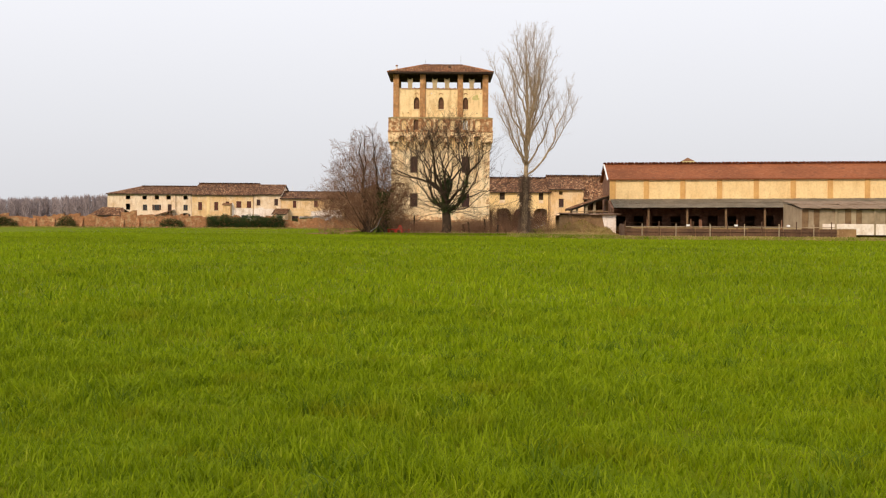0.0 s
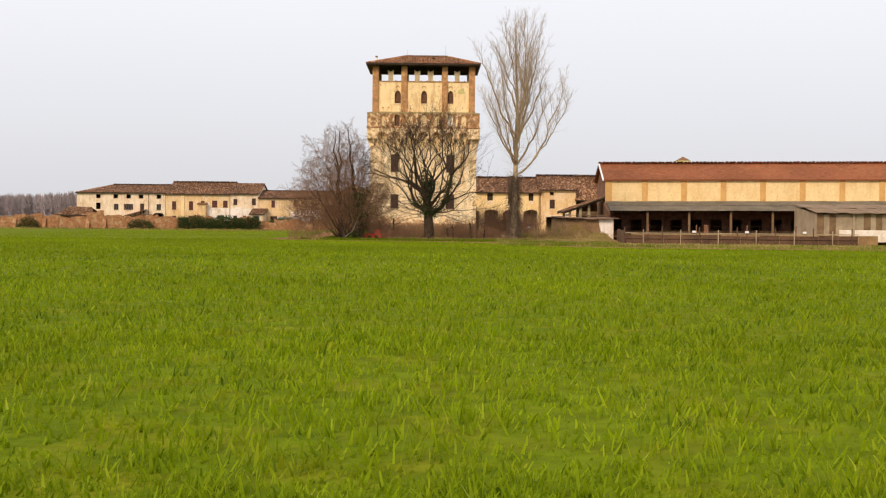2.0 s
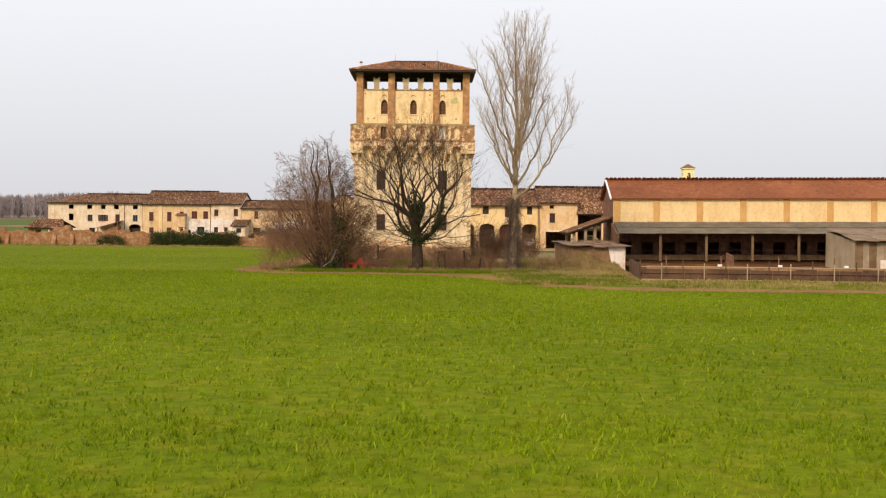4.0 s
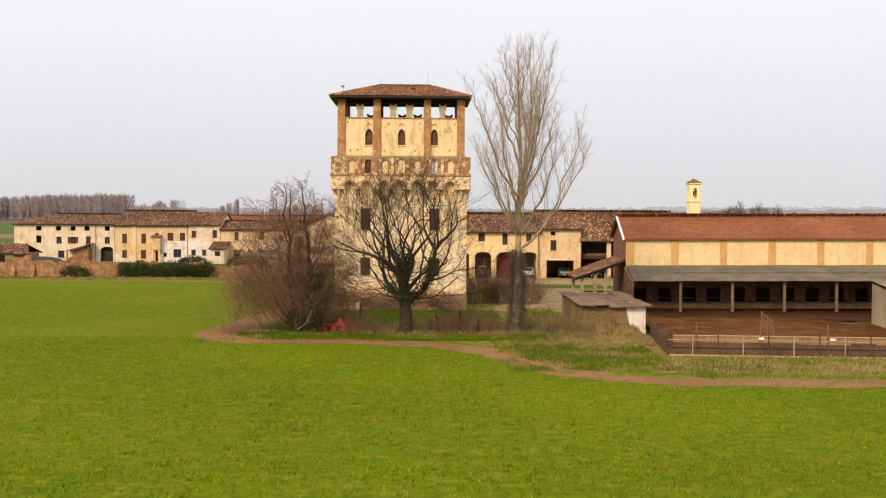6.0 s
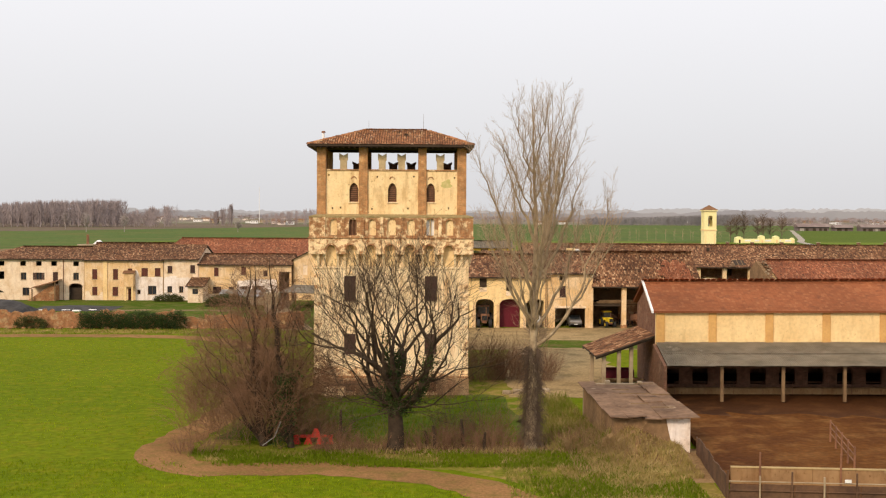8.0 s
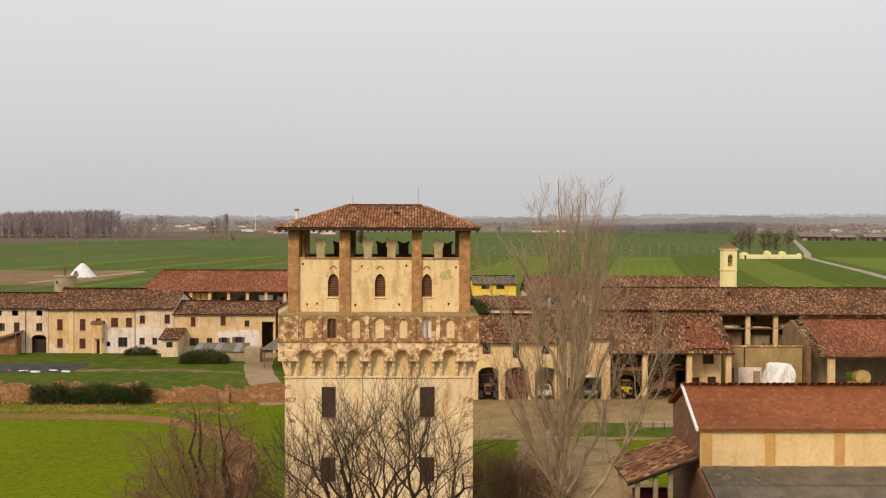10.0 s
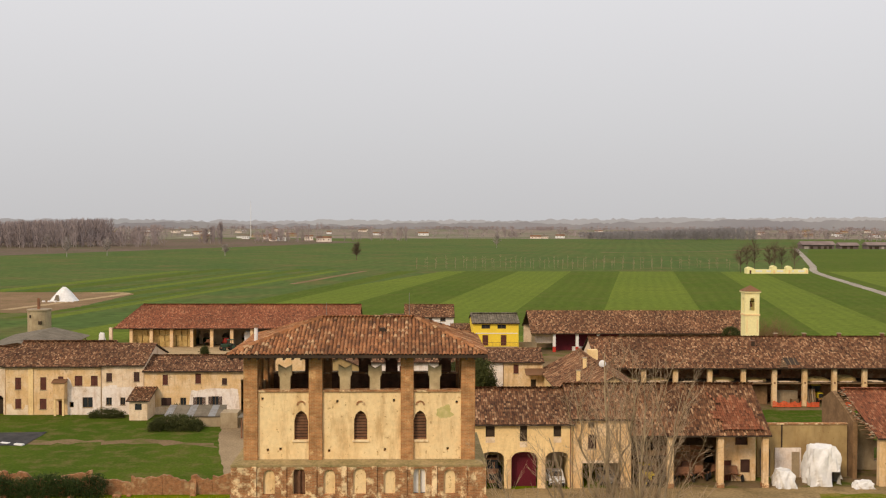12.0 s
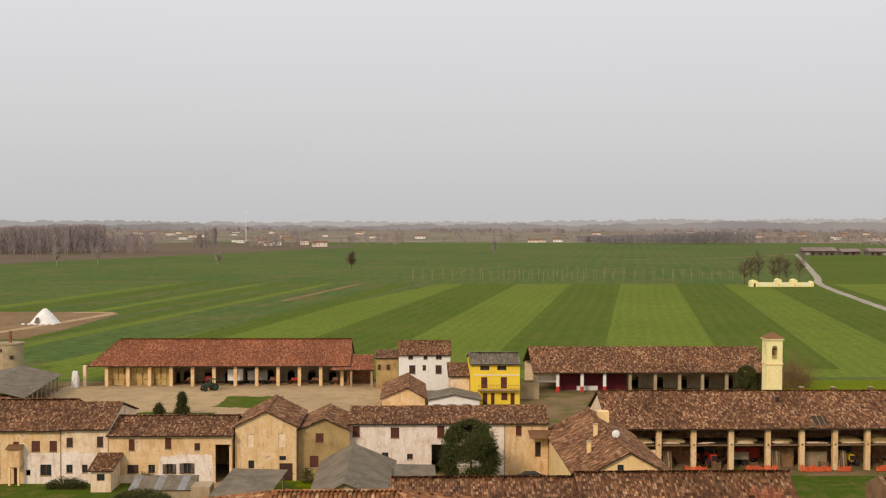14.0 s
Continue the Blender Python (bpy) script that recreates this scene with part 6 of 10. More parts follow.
def ruined_barn():
    y = 209.3
    h = thing("ruined_barn", 70, y, 0, "ruined brick barn with a broken tile roof edge", "barn")
    gable_roof(h, 53.6, 92, y, 222.6, 5.45, 219.5, 9.1, "tile_mid", 0.25, 0.45, 51, 0.4, z_back=7.9)
    part("gable_wall", Geo().prism([(213.0, 0), (222.6, 0), (222.6, 7.6), (219.5, 8.95), (216, 7.7), (213.0, 6.4)], "x", 52.2, 52.7), "mudwall", h)
    rng = random.Random(7)
    for k in range(70):
        t = (k + rng.random()) / 70
        yy, zz = y - 0.2 + 10.2 * t, 5.3 + 3.72 * t
        g = Geo().block(-0.2, 0.2, -0.1, 0.1, 0, 0.07, 0.02).moved(pose(53.1 + rng.uniform(-0.55, 0.35) + 0.25 * math.sin(9 * t), yy, zz + rng.uniform(0.02, 0.12), rng.uniform(-20, 35), rng.uniform(-20, 20), rng.uniform(-60, 60)))
        part("loose_tile", g, "tile_old" if k % 3 else "concrete", h)
    for k in range(12):
        yy, zz = y + 0.85 * k, 5.32 + 0.31 * k
        part("bare_rafter", Geo().tube([(52.3 + rng.uniform(-0.2, 0.3), yy, zz - 0.05), (54.2, yy, zz - 0.05)], [0.055, 0.055], 5), "wood", h)
    for x in (54.0, 62.6, 71.0, 79.5, 88):
        part("pillar", Geo().block(x - 0.38, x + 0.38, y - 0.1, y + 0.65, 0, 5.3, 0.03), "ochre", h)
    part("beam", Geo().box(53.5, 92, y + 0.05, y + 0.35, 5.302, 5.55), "wood_dark", h)
    part("back_wall", wall_geo(52.72, 92, 0, 6.4, 217.5, 0.4, [(56.5, 57.8, 1.0, 2.6, "rect"), (59.0, 60.2, 0.0, 2.3, "rect"), (65, 66.2, 1.0, 2.6, "rect"), (56.5, 57.6, 3.4, 4.6, "rect")]), "grey_render", h)
    for x, z in ((57.6, 0.95), (59.3, 0.95), (58.5, 2.5)):
        b = Geo().tube([(x, 210.6, z), (x, 212.0, z)], [0.95, 0.95], 18)
        single("straw_bale", b, "hay", "round straw bale stored in the barn", "bale", "straw bales")


ruined_barn()


def arcade_barn():
    y = 262.0
    h = thing("arcade_barn", 62, y, 0, "long two-storey barn with yellow arcade pillars", "barn")
    gable_roof(h, 31.6, 98, y, 279, 6.35, 271, 10.0, "tile_old", 0.27, 0.48, 61, 0.7, hole=(0.446, 0.482, 0.10, 0.30))
    for k in range(4):
        x = 61.3 + 0.75 * k
        part("bare_rafter", Geo().slab([(x, 262.1, 6.42), (x + 0.14, 262.1, 6.42), (x + 0.14 + 0.1 * k, 264.4, 7.36), (x + 0.1 * k, 264.4, 7.36)], 0.1), "wood", h)
    part("slipped_tiles", tile_field((60.0, 261.2, 6.16), (1.3, 0, 0), (0.25, 1.9, 0.77), lambda p, q: np.abs(p - 0.5) < 0.5 - 0.4 * q, 0.25, 0.45, seed=63, lift=0.12), "wood", h, kind="stuff")
    xs = [34.0, 38.8, 43.8, 49.2, 54.5, 59.4, 64.2, 68.9, 73.7, 78.6, 83.5, 88.4, 93.2]
    for x in xs:
        p = part("pillar", Geo().block(x - 0.37, x + 0.37, y - 0.1, y + 0.6, 0, 6.15, 0.03), "ochre", h)
        part("tie_plate", Geo().tube([(x, y - 0.12, 3.7), (x, y - 0.103, 3.7)], [0.16, 0.16], 10), "rust", p)
    part("beam", Geo().box(31.6, 98, y + 0.05, y + 0.35, 6.152, 6.4), "wood_dark", h)
    part("loft_beam", Geo().box(34, 98, y + 0.1, y + 0.3, 3.5, 3.68), "wood", h)
    part("loft_floor", Geo().box(34, 98, y + 0.62, 267.1, 3.5, 3.7), "wood_dark", h)
    holes = [(x + 1.6, x + 2.9, 0.2, 2.5, "rect") for x in xs[2::2]] + [(x + 1.9, x + 2.8, 4.3, 5.5, "rect") for x in xs[1::2]]
    part("inner_wall", wall_geo(31.6, 98, 0, 8.0, 267.2, 0.4, holes), "brick_wall", h)
    part("infill", Geo().block(34.4, 38.4, y + 0.3, y + 0.55, 0, 2.9, 0.03), "pale", h)
    part("infill", Geo().block(31.7, 33.6, y + 0.0, y + 0.4, 0, 6.1, 0.03), "brick_worn", h)
    part("infill", Geo().block(54.9, 59.0, y + 2.3, y + 2.6, 0, 2.9, 0.03), "mudwall", h)
    part("infill", Geo().block(59.8, 63.9, y + 2.3, y + 2.6, 0, 2.2, 0.03), "grey_render", h)
    part("back_wall", Geo().box(31.6, 98, 278.6, 279, 0, 6.2), "pale", h)
    for x in (31.6, 97.6):
        part("gable_wall", Geo().prism([(262.7, 0), (278.5, 0), (278.5, 6.0), (271, 9.7), (262.7, 6.3)], "x", x, x + 0.38), "pale", h)
    d = part("roof_dormer", Geo().block(57.2, 58.1, 267.6, 268.6, 8.4, 9.75, 0.03), "brick_dark", h)
    part("hatch", Geo().box(57.35, 57.95, 267.57, 267.598, 8.85, 9.6), "wood_dark", d)
    for x in (62.4, 67.2, 73.0, 80.2, 88.1, 93.5):
        chimney(h, x, 271, 9.8, 10.55, 0.55)


arcade_barn()


def heap(name, label, category, x, y, z, w, d, h, mat, seed):
    """A lumpy heap on a flat base."""
    rng = random.Random(seed)
    n, rings = 18, 6
    g = Geo()
    for j in range(rings):
        v = j / (rings - 1)
        for i in range(n):
            a = 2 * math.pi * i / n
            r = math.cos(v * 1.35) * (1 + 0.14 * math.sin(3 * a + seed) + rng.uniform(-0.08, 0.08))
            g.v.append((x + math.cos(a) * r * w / 2, y + math.sin(a) * r * d / 2, z + h * math.sin(v * math.pi / 2) * (1 + (rng.uniform(-0.1, 0.1) if j else 0))))
    g.f = [(j * n + i, j * n + (i + 1) % n, (j + 1) * n + (i + 1) % n, (j + 1) * n + i) for j in range(rings - 1) for i in range(n)] + [tuple((rings - 1) * n + i for i in range(n))]
    single(name, g, mat, label, category)


def arcade_clutter():
    """What is stored in the bays of the long barn and on its loft."""
    rng = random.Random(47)
    bays = [34.0, 38.8, 43.8, 49.2, 54.5, 59.4, 64.2, 68.9, 73.7]
    for k, x in enumerate(bays):
        if k % 3 != 2:
            heap("hay_heap", "loose straw heaped on the barn loft", "straw", x + 2.5, 264.8, 3.7, rng.uniform(3.0, 4.4), 2.8, rng.uniform(0.4, 0.9), "hay", 60 + k)
        t = thing("timber_stack", x + 2.4, 263.6, 3.7, "grey boards stacked along the loft edge", "timber", "stored timber")
        for i in range(rng.randint(3, 6)):
            a, q = x + rng.uniform(0.6, 1.6), rng.uniform(1.6, 3.0)
            part("board", Geo().box(a, a + q, 262.75 + 0.28 * (i % 2), 263.0 + 0.28 * (i % 2), 3.702 + 0.1 * (i // 2), 3.79 + 0.1 * (i // 2)), "wood" if i % 2 else "pale", t)
        if k in (1, 4, 6, 8):
            t = thing("leaning_boards", x + 1.6, 263.4, 0.0, "old boards leaning in the barn bay", "boards", "stored timber")
            for i in range(4):
                a = x + 0.9 + 0.34 * i
                part("board", Geo().add([(a, 262.9, 0.0), (a + 0.24, 262.9, 0.0), (a + 0.24, 263.6, 2.5), (a, 263.6, 2.5), (a, 262.94, 0.0), (a + 0.24, 262.94, 0.0), (a + 0.24, 263.64, 2.5), (a, 263.64, 2.5)], [(0, 1, 2, 3), (5, 4, 7, 6), (3, 2, 6, 7), (0, 3, 7, 4), (1, 5, 6, 2)]), "wood" if i % 2 else "concrete", t)
        if k in (2, 3, 5, 7):
            c = thing("crate", x + 3.6, 263.2, 0.0, "wooden crate standing in the barn bay", "crate", "barn crates")
            for i in range(4):
                part("slat", Geo().block(x + 3.0, x + 4.2, 262.8, 262.84, 0.05 + 0.24 * i, 0.24 + 0.24 * i, 0.01), "wood", c)
            part("side", Geo().box(x + 3.0, x + 3.04, 262.842, 263.7, 0, 1.0), "wood", c)
            part("side", Geo().box(x + 4.16, x + 4.2, 262.842, 263.7, 0, 1.0), "wood", c)
            part("base", Geo().box(x + 3.041, x + 4.159, 262.842, 263.7, 0, 0.05), "wood", c)


arcade_clutter()


def lateral_wing():
    """Wing with its ridge along y, its gable towards the court."""
    h = thing("lateral_wing", 28, 232, 0, "brown tiled wing with cream gable wall", "farm building")
    x0, x1, yf, yb, ze, zr, xr = 22.8, 34.2, 232.0, 262.5, 5.9, 9.0, 28.6
    part("gable_wall", Geo().prism([(x0, 0), (x1, 0), (x1, ze - 0.1), (xr, zr - 0.2), (x0, ze - 0.1)], "y", yf, yf + 0.4), "cream", h)
    for x in (x0, x1 - 0.4):
        part("side_wall", Geo().box(x, x + 0.4, yf + 0.402, yb, 0, ze - 0.1), "cream", h)
    deck = Geo().slab([(x0 - 0.4, yb, ze - 0.2), (x0 - 0.4, yf - 0.4, ze - 0.2), (xr, yf - 0.4, zr), (xr, yb, zr)], 0.12)
    deck.slab([(x1 + 0.4, yf - 0.4, ze - 0.2), (x1 + 0.4, yb, ze - 0.2), (xr, yb, zr), (xr, yf - 0.4, zr)], 0.12)
    part("roof_deck", deck, "wood_dark", h)
    L = yb - yf + 0.4
    packs = [tile_field((x0 - 0.4, yb, ze - 0.2), (0, -L, 0), (xr - x0 + 0.4, 0, zr - ze + 0.2), whole, 0.27, 0.48, seed=71),
             tile_field((x1 + 0.4, yf - 0.4, ze - 0.2), (0, L, 0), (xr - x1 - 0.4, 0, zr - ze + 0.2), whole, 0.27, 0.48, seed=72)]
    part("roof_tiles", joined(*packs), "tile_old", h, kind="stuff")
    part("ridge_tiles", Geo().prism([(xr - 0.16, zr + 0.02), (xr, zr + 0.17), (xr + 0.16, zr + 0.02)], "y", yf - 0.4, yb), "tile_old", h, kind="stuff")
    part("window", Geo().box(27.2, 27.9, yf - 0.02, yf + 0.05, 6.4, 7.5), "glass", h)
    chimney(h, 25.2, 240, 7.0, 8.6, 0.5, "cream")
    chimney(h, 27.0, 246, 8.0, 9.6, 0.5, "cream")
    part("dormer", Geo().block(28.9, 30.4, 255, 256.4, 8.2, 9.7, 0.04), "cream", h)
    d = part("dish_arm", Geo().tube([(28.4, 240, 8.9), (28.4, 239.6, 9.4)], [0.03, 0.03], 5), "metal", h)
    ring = Geo().tube([(28.4, 239.55, 9.6), (28.4, 239.45, 9.6), (28.4, 239.4, 9.6)], [0.5, 0.42, 0.1], 16)
    part("satellite_dish", ring, "white_paint", d, "white satellite dish")


lateral_wing()


# ---- farmhouses along the garden ----
def farmhouses():
    y = 256.0
    def deco(h, openings, styles, yy=y):
        for o, s in zip(openings, styles):
            if s == "hole":
                continue
            if s == "red":
                shuttered_window(h, o, yy, "shutter_red", "closed")
            elif s == "brown":
                shuttered_window(h, o, yy, "shutter", "closed")
            elif s == "wide":
                shuttered_window(h, o, yy, "shutter", "wide")
            else:
                shuttered_window(h, o, yy, "shutter", "open")
    # hipped end house
    w = [(c - 0.5, c + 0.5, 6.1, 6.95, "rect") for c in (-72.3, -68.5, -65.7, -63.0, -59.1)]
    s = ["hole"] * 5
    w += [(-72.8, -71.8, 3.7, 5.1, "rect"), (-68.9, -67.9, 3.6, 4.9, "rect"), (-66.2, -65.2, 3.6, 4.9, "rect"), (-63.2, -62.3, 2.9, 5.0, "rect"), (-59.6, -58.6, 3.6, 4.9, "rect"), (-60.4, -57.9, 0, 3.0, "flat_arch"),
          (-74.0, -72.6, 0, 2.2, "rect"), (-68.6, -67.4, 0.8, 2.2, "rect")]
    s += ["hole", "plain", "wide", "brown", "plain", "hole", "brown", "plain"]
    a = long_house("end_farmhouse", "pale yellow farmhouse with small attic openings", -77, -57.7, y, 272, 7.45, 264, 9.3, "pale", w, "tile_old", "farmhouse", "garden row", 81, hip=(6, 0))
    deco(a, w, s)
    part("gate", Geo().box(-60.4, -57.9, y + 0.8, y + 0.88, 0, 2.2), "wood_dark", a)
    part("pipe", Geo().tube([(-61.3, y - 0.08, 7.2), (-61.3, y - 0.08, 0)], [0.06, 0.06], 6), "rust", a)
    # middle house
    w = [(-56.2, -55.3, 3.75, 5.55, "rect"), (-52.5, -51.6, 3.7, 5.6, "rect"), (-49.9, -49.1, 5.0, 5.7, "rect"), (-47.45, -46.3, 4.3, 5.8, "rect"), (-45.05, -44.05, 4.3, 5.8, "rect"),
         (-56.2, -55.3, 0.9, 2.4, "rect"), (-52.6, -51.6, 0.8, 2.4, "rect"), (-46.3, -44.8, 1.05, 2.6, "rect"), (-48.2, -47.6, 1.1, 1.9, "rect")]
    h = long_house("middle_farmhouse", "ochre farmhouse with red-brown shutters and tiled roof", -57.6, -43.6, y - 0.06, 273, 7.35, 264.5, 10.0, "ochre", w, "tile_old", "farmhouse", "garden row", 82)
    deco(h, w, ["red", "red", "red", "red", "red", "red", "red", "plain", "hole"], y - 0.06)
    flaked(h, -48.5, -43.62, y - 0.064, w, 5.6, 0.9, "white", 301)
    flaked(h, -57.5, -54.3, y - 0.064, w, 1.5, 0.6, "pale", 302)
    part("pilaster", Geo().block(-54.2, -53.5, y - 0.2, y - 0.062, 0, 7.1, 0.03), "cream", h, "pale yellow downpipe strip")
    porch = part("oriel", Geo().block(-50.3, -48.6, y - 1.2, y - 0.064, 2.5, 4.9, 0.04), "ochre", h, "small jutting oriel closet")
    part("oriel_roof", Geo().slab([(-50.5, y - 1.4, 4.95), (-48.4, y - 1.4, 4.95), (-48.4, y - 0.06, 5.35), (-50.5, y - 0.06, 5.35)], 0.1), "tile_old", porch)
    part("oriel_post", Geo().block(-50.2, -49.9, y - 1.15, y - 0.9, 0, 2.498, 0.02), "cream", porch)
    part("oriel_post", Geo().block(-49.0, -48.7, y - 1.15, y - 0.9, 0, 2.498, 0.02), "cream", porch)
    part("door", Geo().box(-49.8, -49.0, y - 0.1, y - 0.063, 0, 2.1), "shutter_red", h)
    # narrow pale house
    w = [(-42.8, -41.95, 4.9, 6.2, "rect"), (-38.75, -37.9, 4.9, 6.35, "rect"), (-42.85, -42.0, 1.4, 2.55, "rect"), (-40.75, -40.0, 1.4, 2.55, "rect"), (-38.4, -37.7, 1.4, 2.5, "rect")]
    h = long_house("pale_farmhouse", "pale flaking farmhouse with dark shutters", -43.5, -37.3, y, 272, 7.5, 263.5, 9.75, "pale", w, "tile_old", "farmhouse", "garden row", 83)
    deco(h, w, ["brown", "brown", "plain", "plain", "plain"])
    part("panel", Geo().block(-41.2, -39.4, y - 0.05, y - 0.018, 4.1, 6.3, 0.02), "pale", h, "blank plaster panel")
    flaked(h, -43.45, -37.35, y, w, 3.9, 0.5, "white", 303)
    # low wing up to the gate
    w = [(-34.5, -33.7, 4.4, 5.95, "rect"), (-29.65, -28.8, 4.6, 6.1, "rect"), (-25.7, -24.95, 4.4, 5.4, "rect"), (-34.7, -33.2, 1.3, 2.5, "rect"), (-31.9, -31.0, 1.3, 2.5, "rect"), (-29.5, -28.6, 1.2, 2.6, "rect"), (-27.2, -26.2, 1.2, 2.7, "rect"),
         (-22.9, -20.8, 0, 5.2, "rect")]
    h = long_house("gate_wing", "low ochre wing with farm gate passage", -37.2, -20.7, y, 268, 6.6, 262, 8.15, "ochre", w, "tile_old", "farmhouse", "garden row", 84)
    deco(h, w, ["red", "red", "brown", "brown", "plain", "wide", "wide", "hole"])
    flaked(h, -31.0, -23.0, y, w, 3.4, 0.5, "white", 304)
    flaked(h, -37.1, -31.2, y, w, 1.0, 0.5, "pale", 305)
    # brick closet on the lawn side
    c = thing("brick_closet", -36.9, 251.5, 0, "small pale outhouse with brown tiled roof", "outhouse")
    part("wall", wall_geo(-38.2, -35.6, 0, 2.9, 251.0, 0.25, [(-37.4, -36.4, 1.5, 2.4, "rect")]), "pale", c)
    part("side_wall", Geo().box(-38.2, -37.95, 251.252, 255.9, 0, 3.1), "pale", c)
    part("side_wall", Geo().box(-35.85, -35.6, 251.252, 255.9, 0, 3.1), "pale", c)
    part("window", Geo().box(-37.4, -36.4, 251.15, 251.18, 1.5, 2.4), "glass", c)
    part("roof_deck", Geo().slab([(-38.6, 250.6, 2.85), (-35.2, 250.6, 2.85), (-35.2, 255.95, 4.1), (-38.6, 255.95, 4.1)], 0.1), "wood_dark", c)
    part("roof_tiles", tile_field((-38.6, 250.6, 2.85), (3.4, 0, 0), (0, 5.3, 1.25), whole, 0.26, 0.45, seed=85), "tile_old", c, kind="stuff")


farmhouses()


def gabled(name, label, x0, x1, yf, yb, ze, zr, wall, holes=(), roof="tile_old", seed=1, xr=None, category="house", over=0.4):
    """A house with its gable to the front and its ridge running back."""
    xr = (x0 + x1) / 2 if xr is None else xr
    h = thing(name, (x0 + x1) / 2, yf, 0, label, category)
    def head(x):
        return ze - 0.1 + (zr - ze) * ((x - x0) / (xr - x0) if x < xr else (x1 - x) / (x1 - xr)) - 0.05
    part("gable_wall", wall_geo(x0, x1, 0, ze, yf, 0.4, list(holes), head), wall, h)
    part("gable_wall", wall_geo(x0, x1, 0, ze, yb - 0.4, 0.4, [], head), wall, h)
    for a in (x0, x1 - 0.4):
        part("side_wall", Geo().box(a, a + 0.4, yf + 0.402, yb - 0.402, 0, ze - 0.15), wall, h)
    sl, sr = (zr - ze) / (xr - x0), (zr - ze) / (x1 - xr)
    o = over
    deck = Geo().slab([(x0 - o, yb + o, ze - o * sl), (x0 - o, yf - o, ze - o * sl), (xr, yf - o, zr), (xr, yb + o, zr)], 0.12)
    deck.slab([(x1 + o, yf - o, ze - o * sr), (x1 + o, yb + o, ze - o * sr), (xr, yb + o, zr), (xr, yf - o, zr)], 0.12)
    part("roof_deck", deck, "wood_dark", h)
    L = yb - yf + 2 * o
    if roof.startswith("tile"):
        packs = [tile_field((x0 - o, yb + o, ze - o * sl), (0, -L, 0), (xr - x0 + o, 0, zr - ze + o * sl), whole, 0.27, 0.48, seed=seed),
                 tile_field((x1 + o, yf - o, ze - o * sr), (0, L, 0), (xr - x1 - o, 0, zr - ze + o * sr), whole, 0.27, 0.48, seed=seed + 1)]
        part("roof_tiles", joined(*packs), roof, h, kind="stuff")
        part("ridge_tiles", Geo().prism([(xr - 0.16, zr + 0.02), (xr, zr + 0.17), (xr + 0.16, zr + 0.02)], "y", yf - o, yb + o), roof, h, kind="stuff")
    else:
        y = yf - o
        while y < yb + o:
            b = min(y + 1.1, yb + o)
            part("roof_sheet", Geo().slab([(x0 - o, b, ze - o * sl + 0.06), (x0 - o, y, ze - o * sl + 0.04), (xr, y, zr + 0.05), (xr, b, zr + 0.07)], 0.04), roof, h)
            part("roof_sheet", Geo().slab([(x1 + o, y, ze - o * sr + 0.04), (x1 + o, b, ze - o * sr + 0.06), (xr, b, zr + 0.07), (xr, y, zr + 0.05)], 0.04), roof, h)
            y += 1.12
    return h


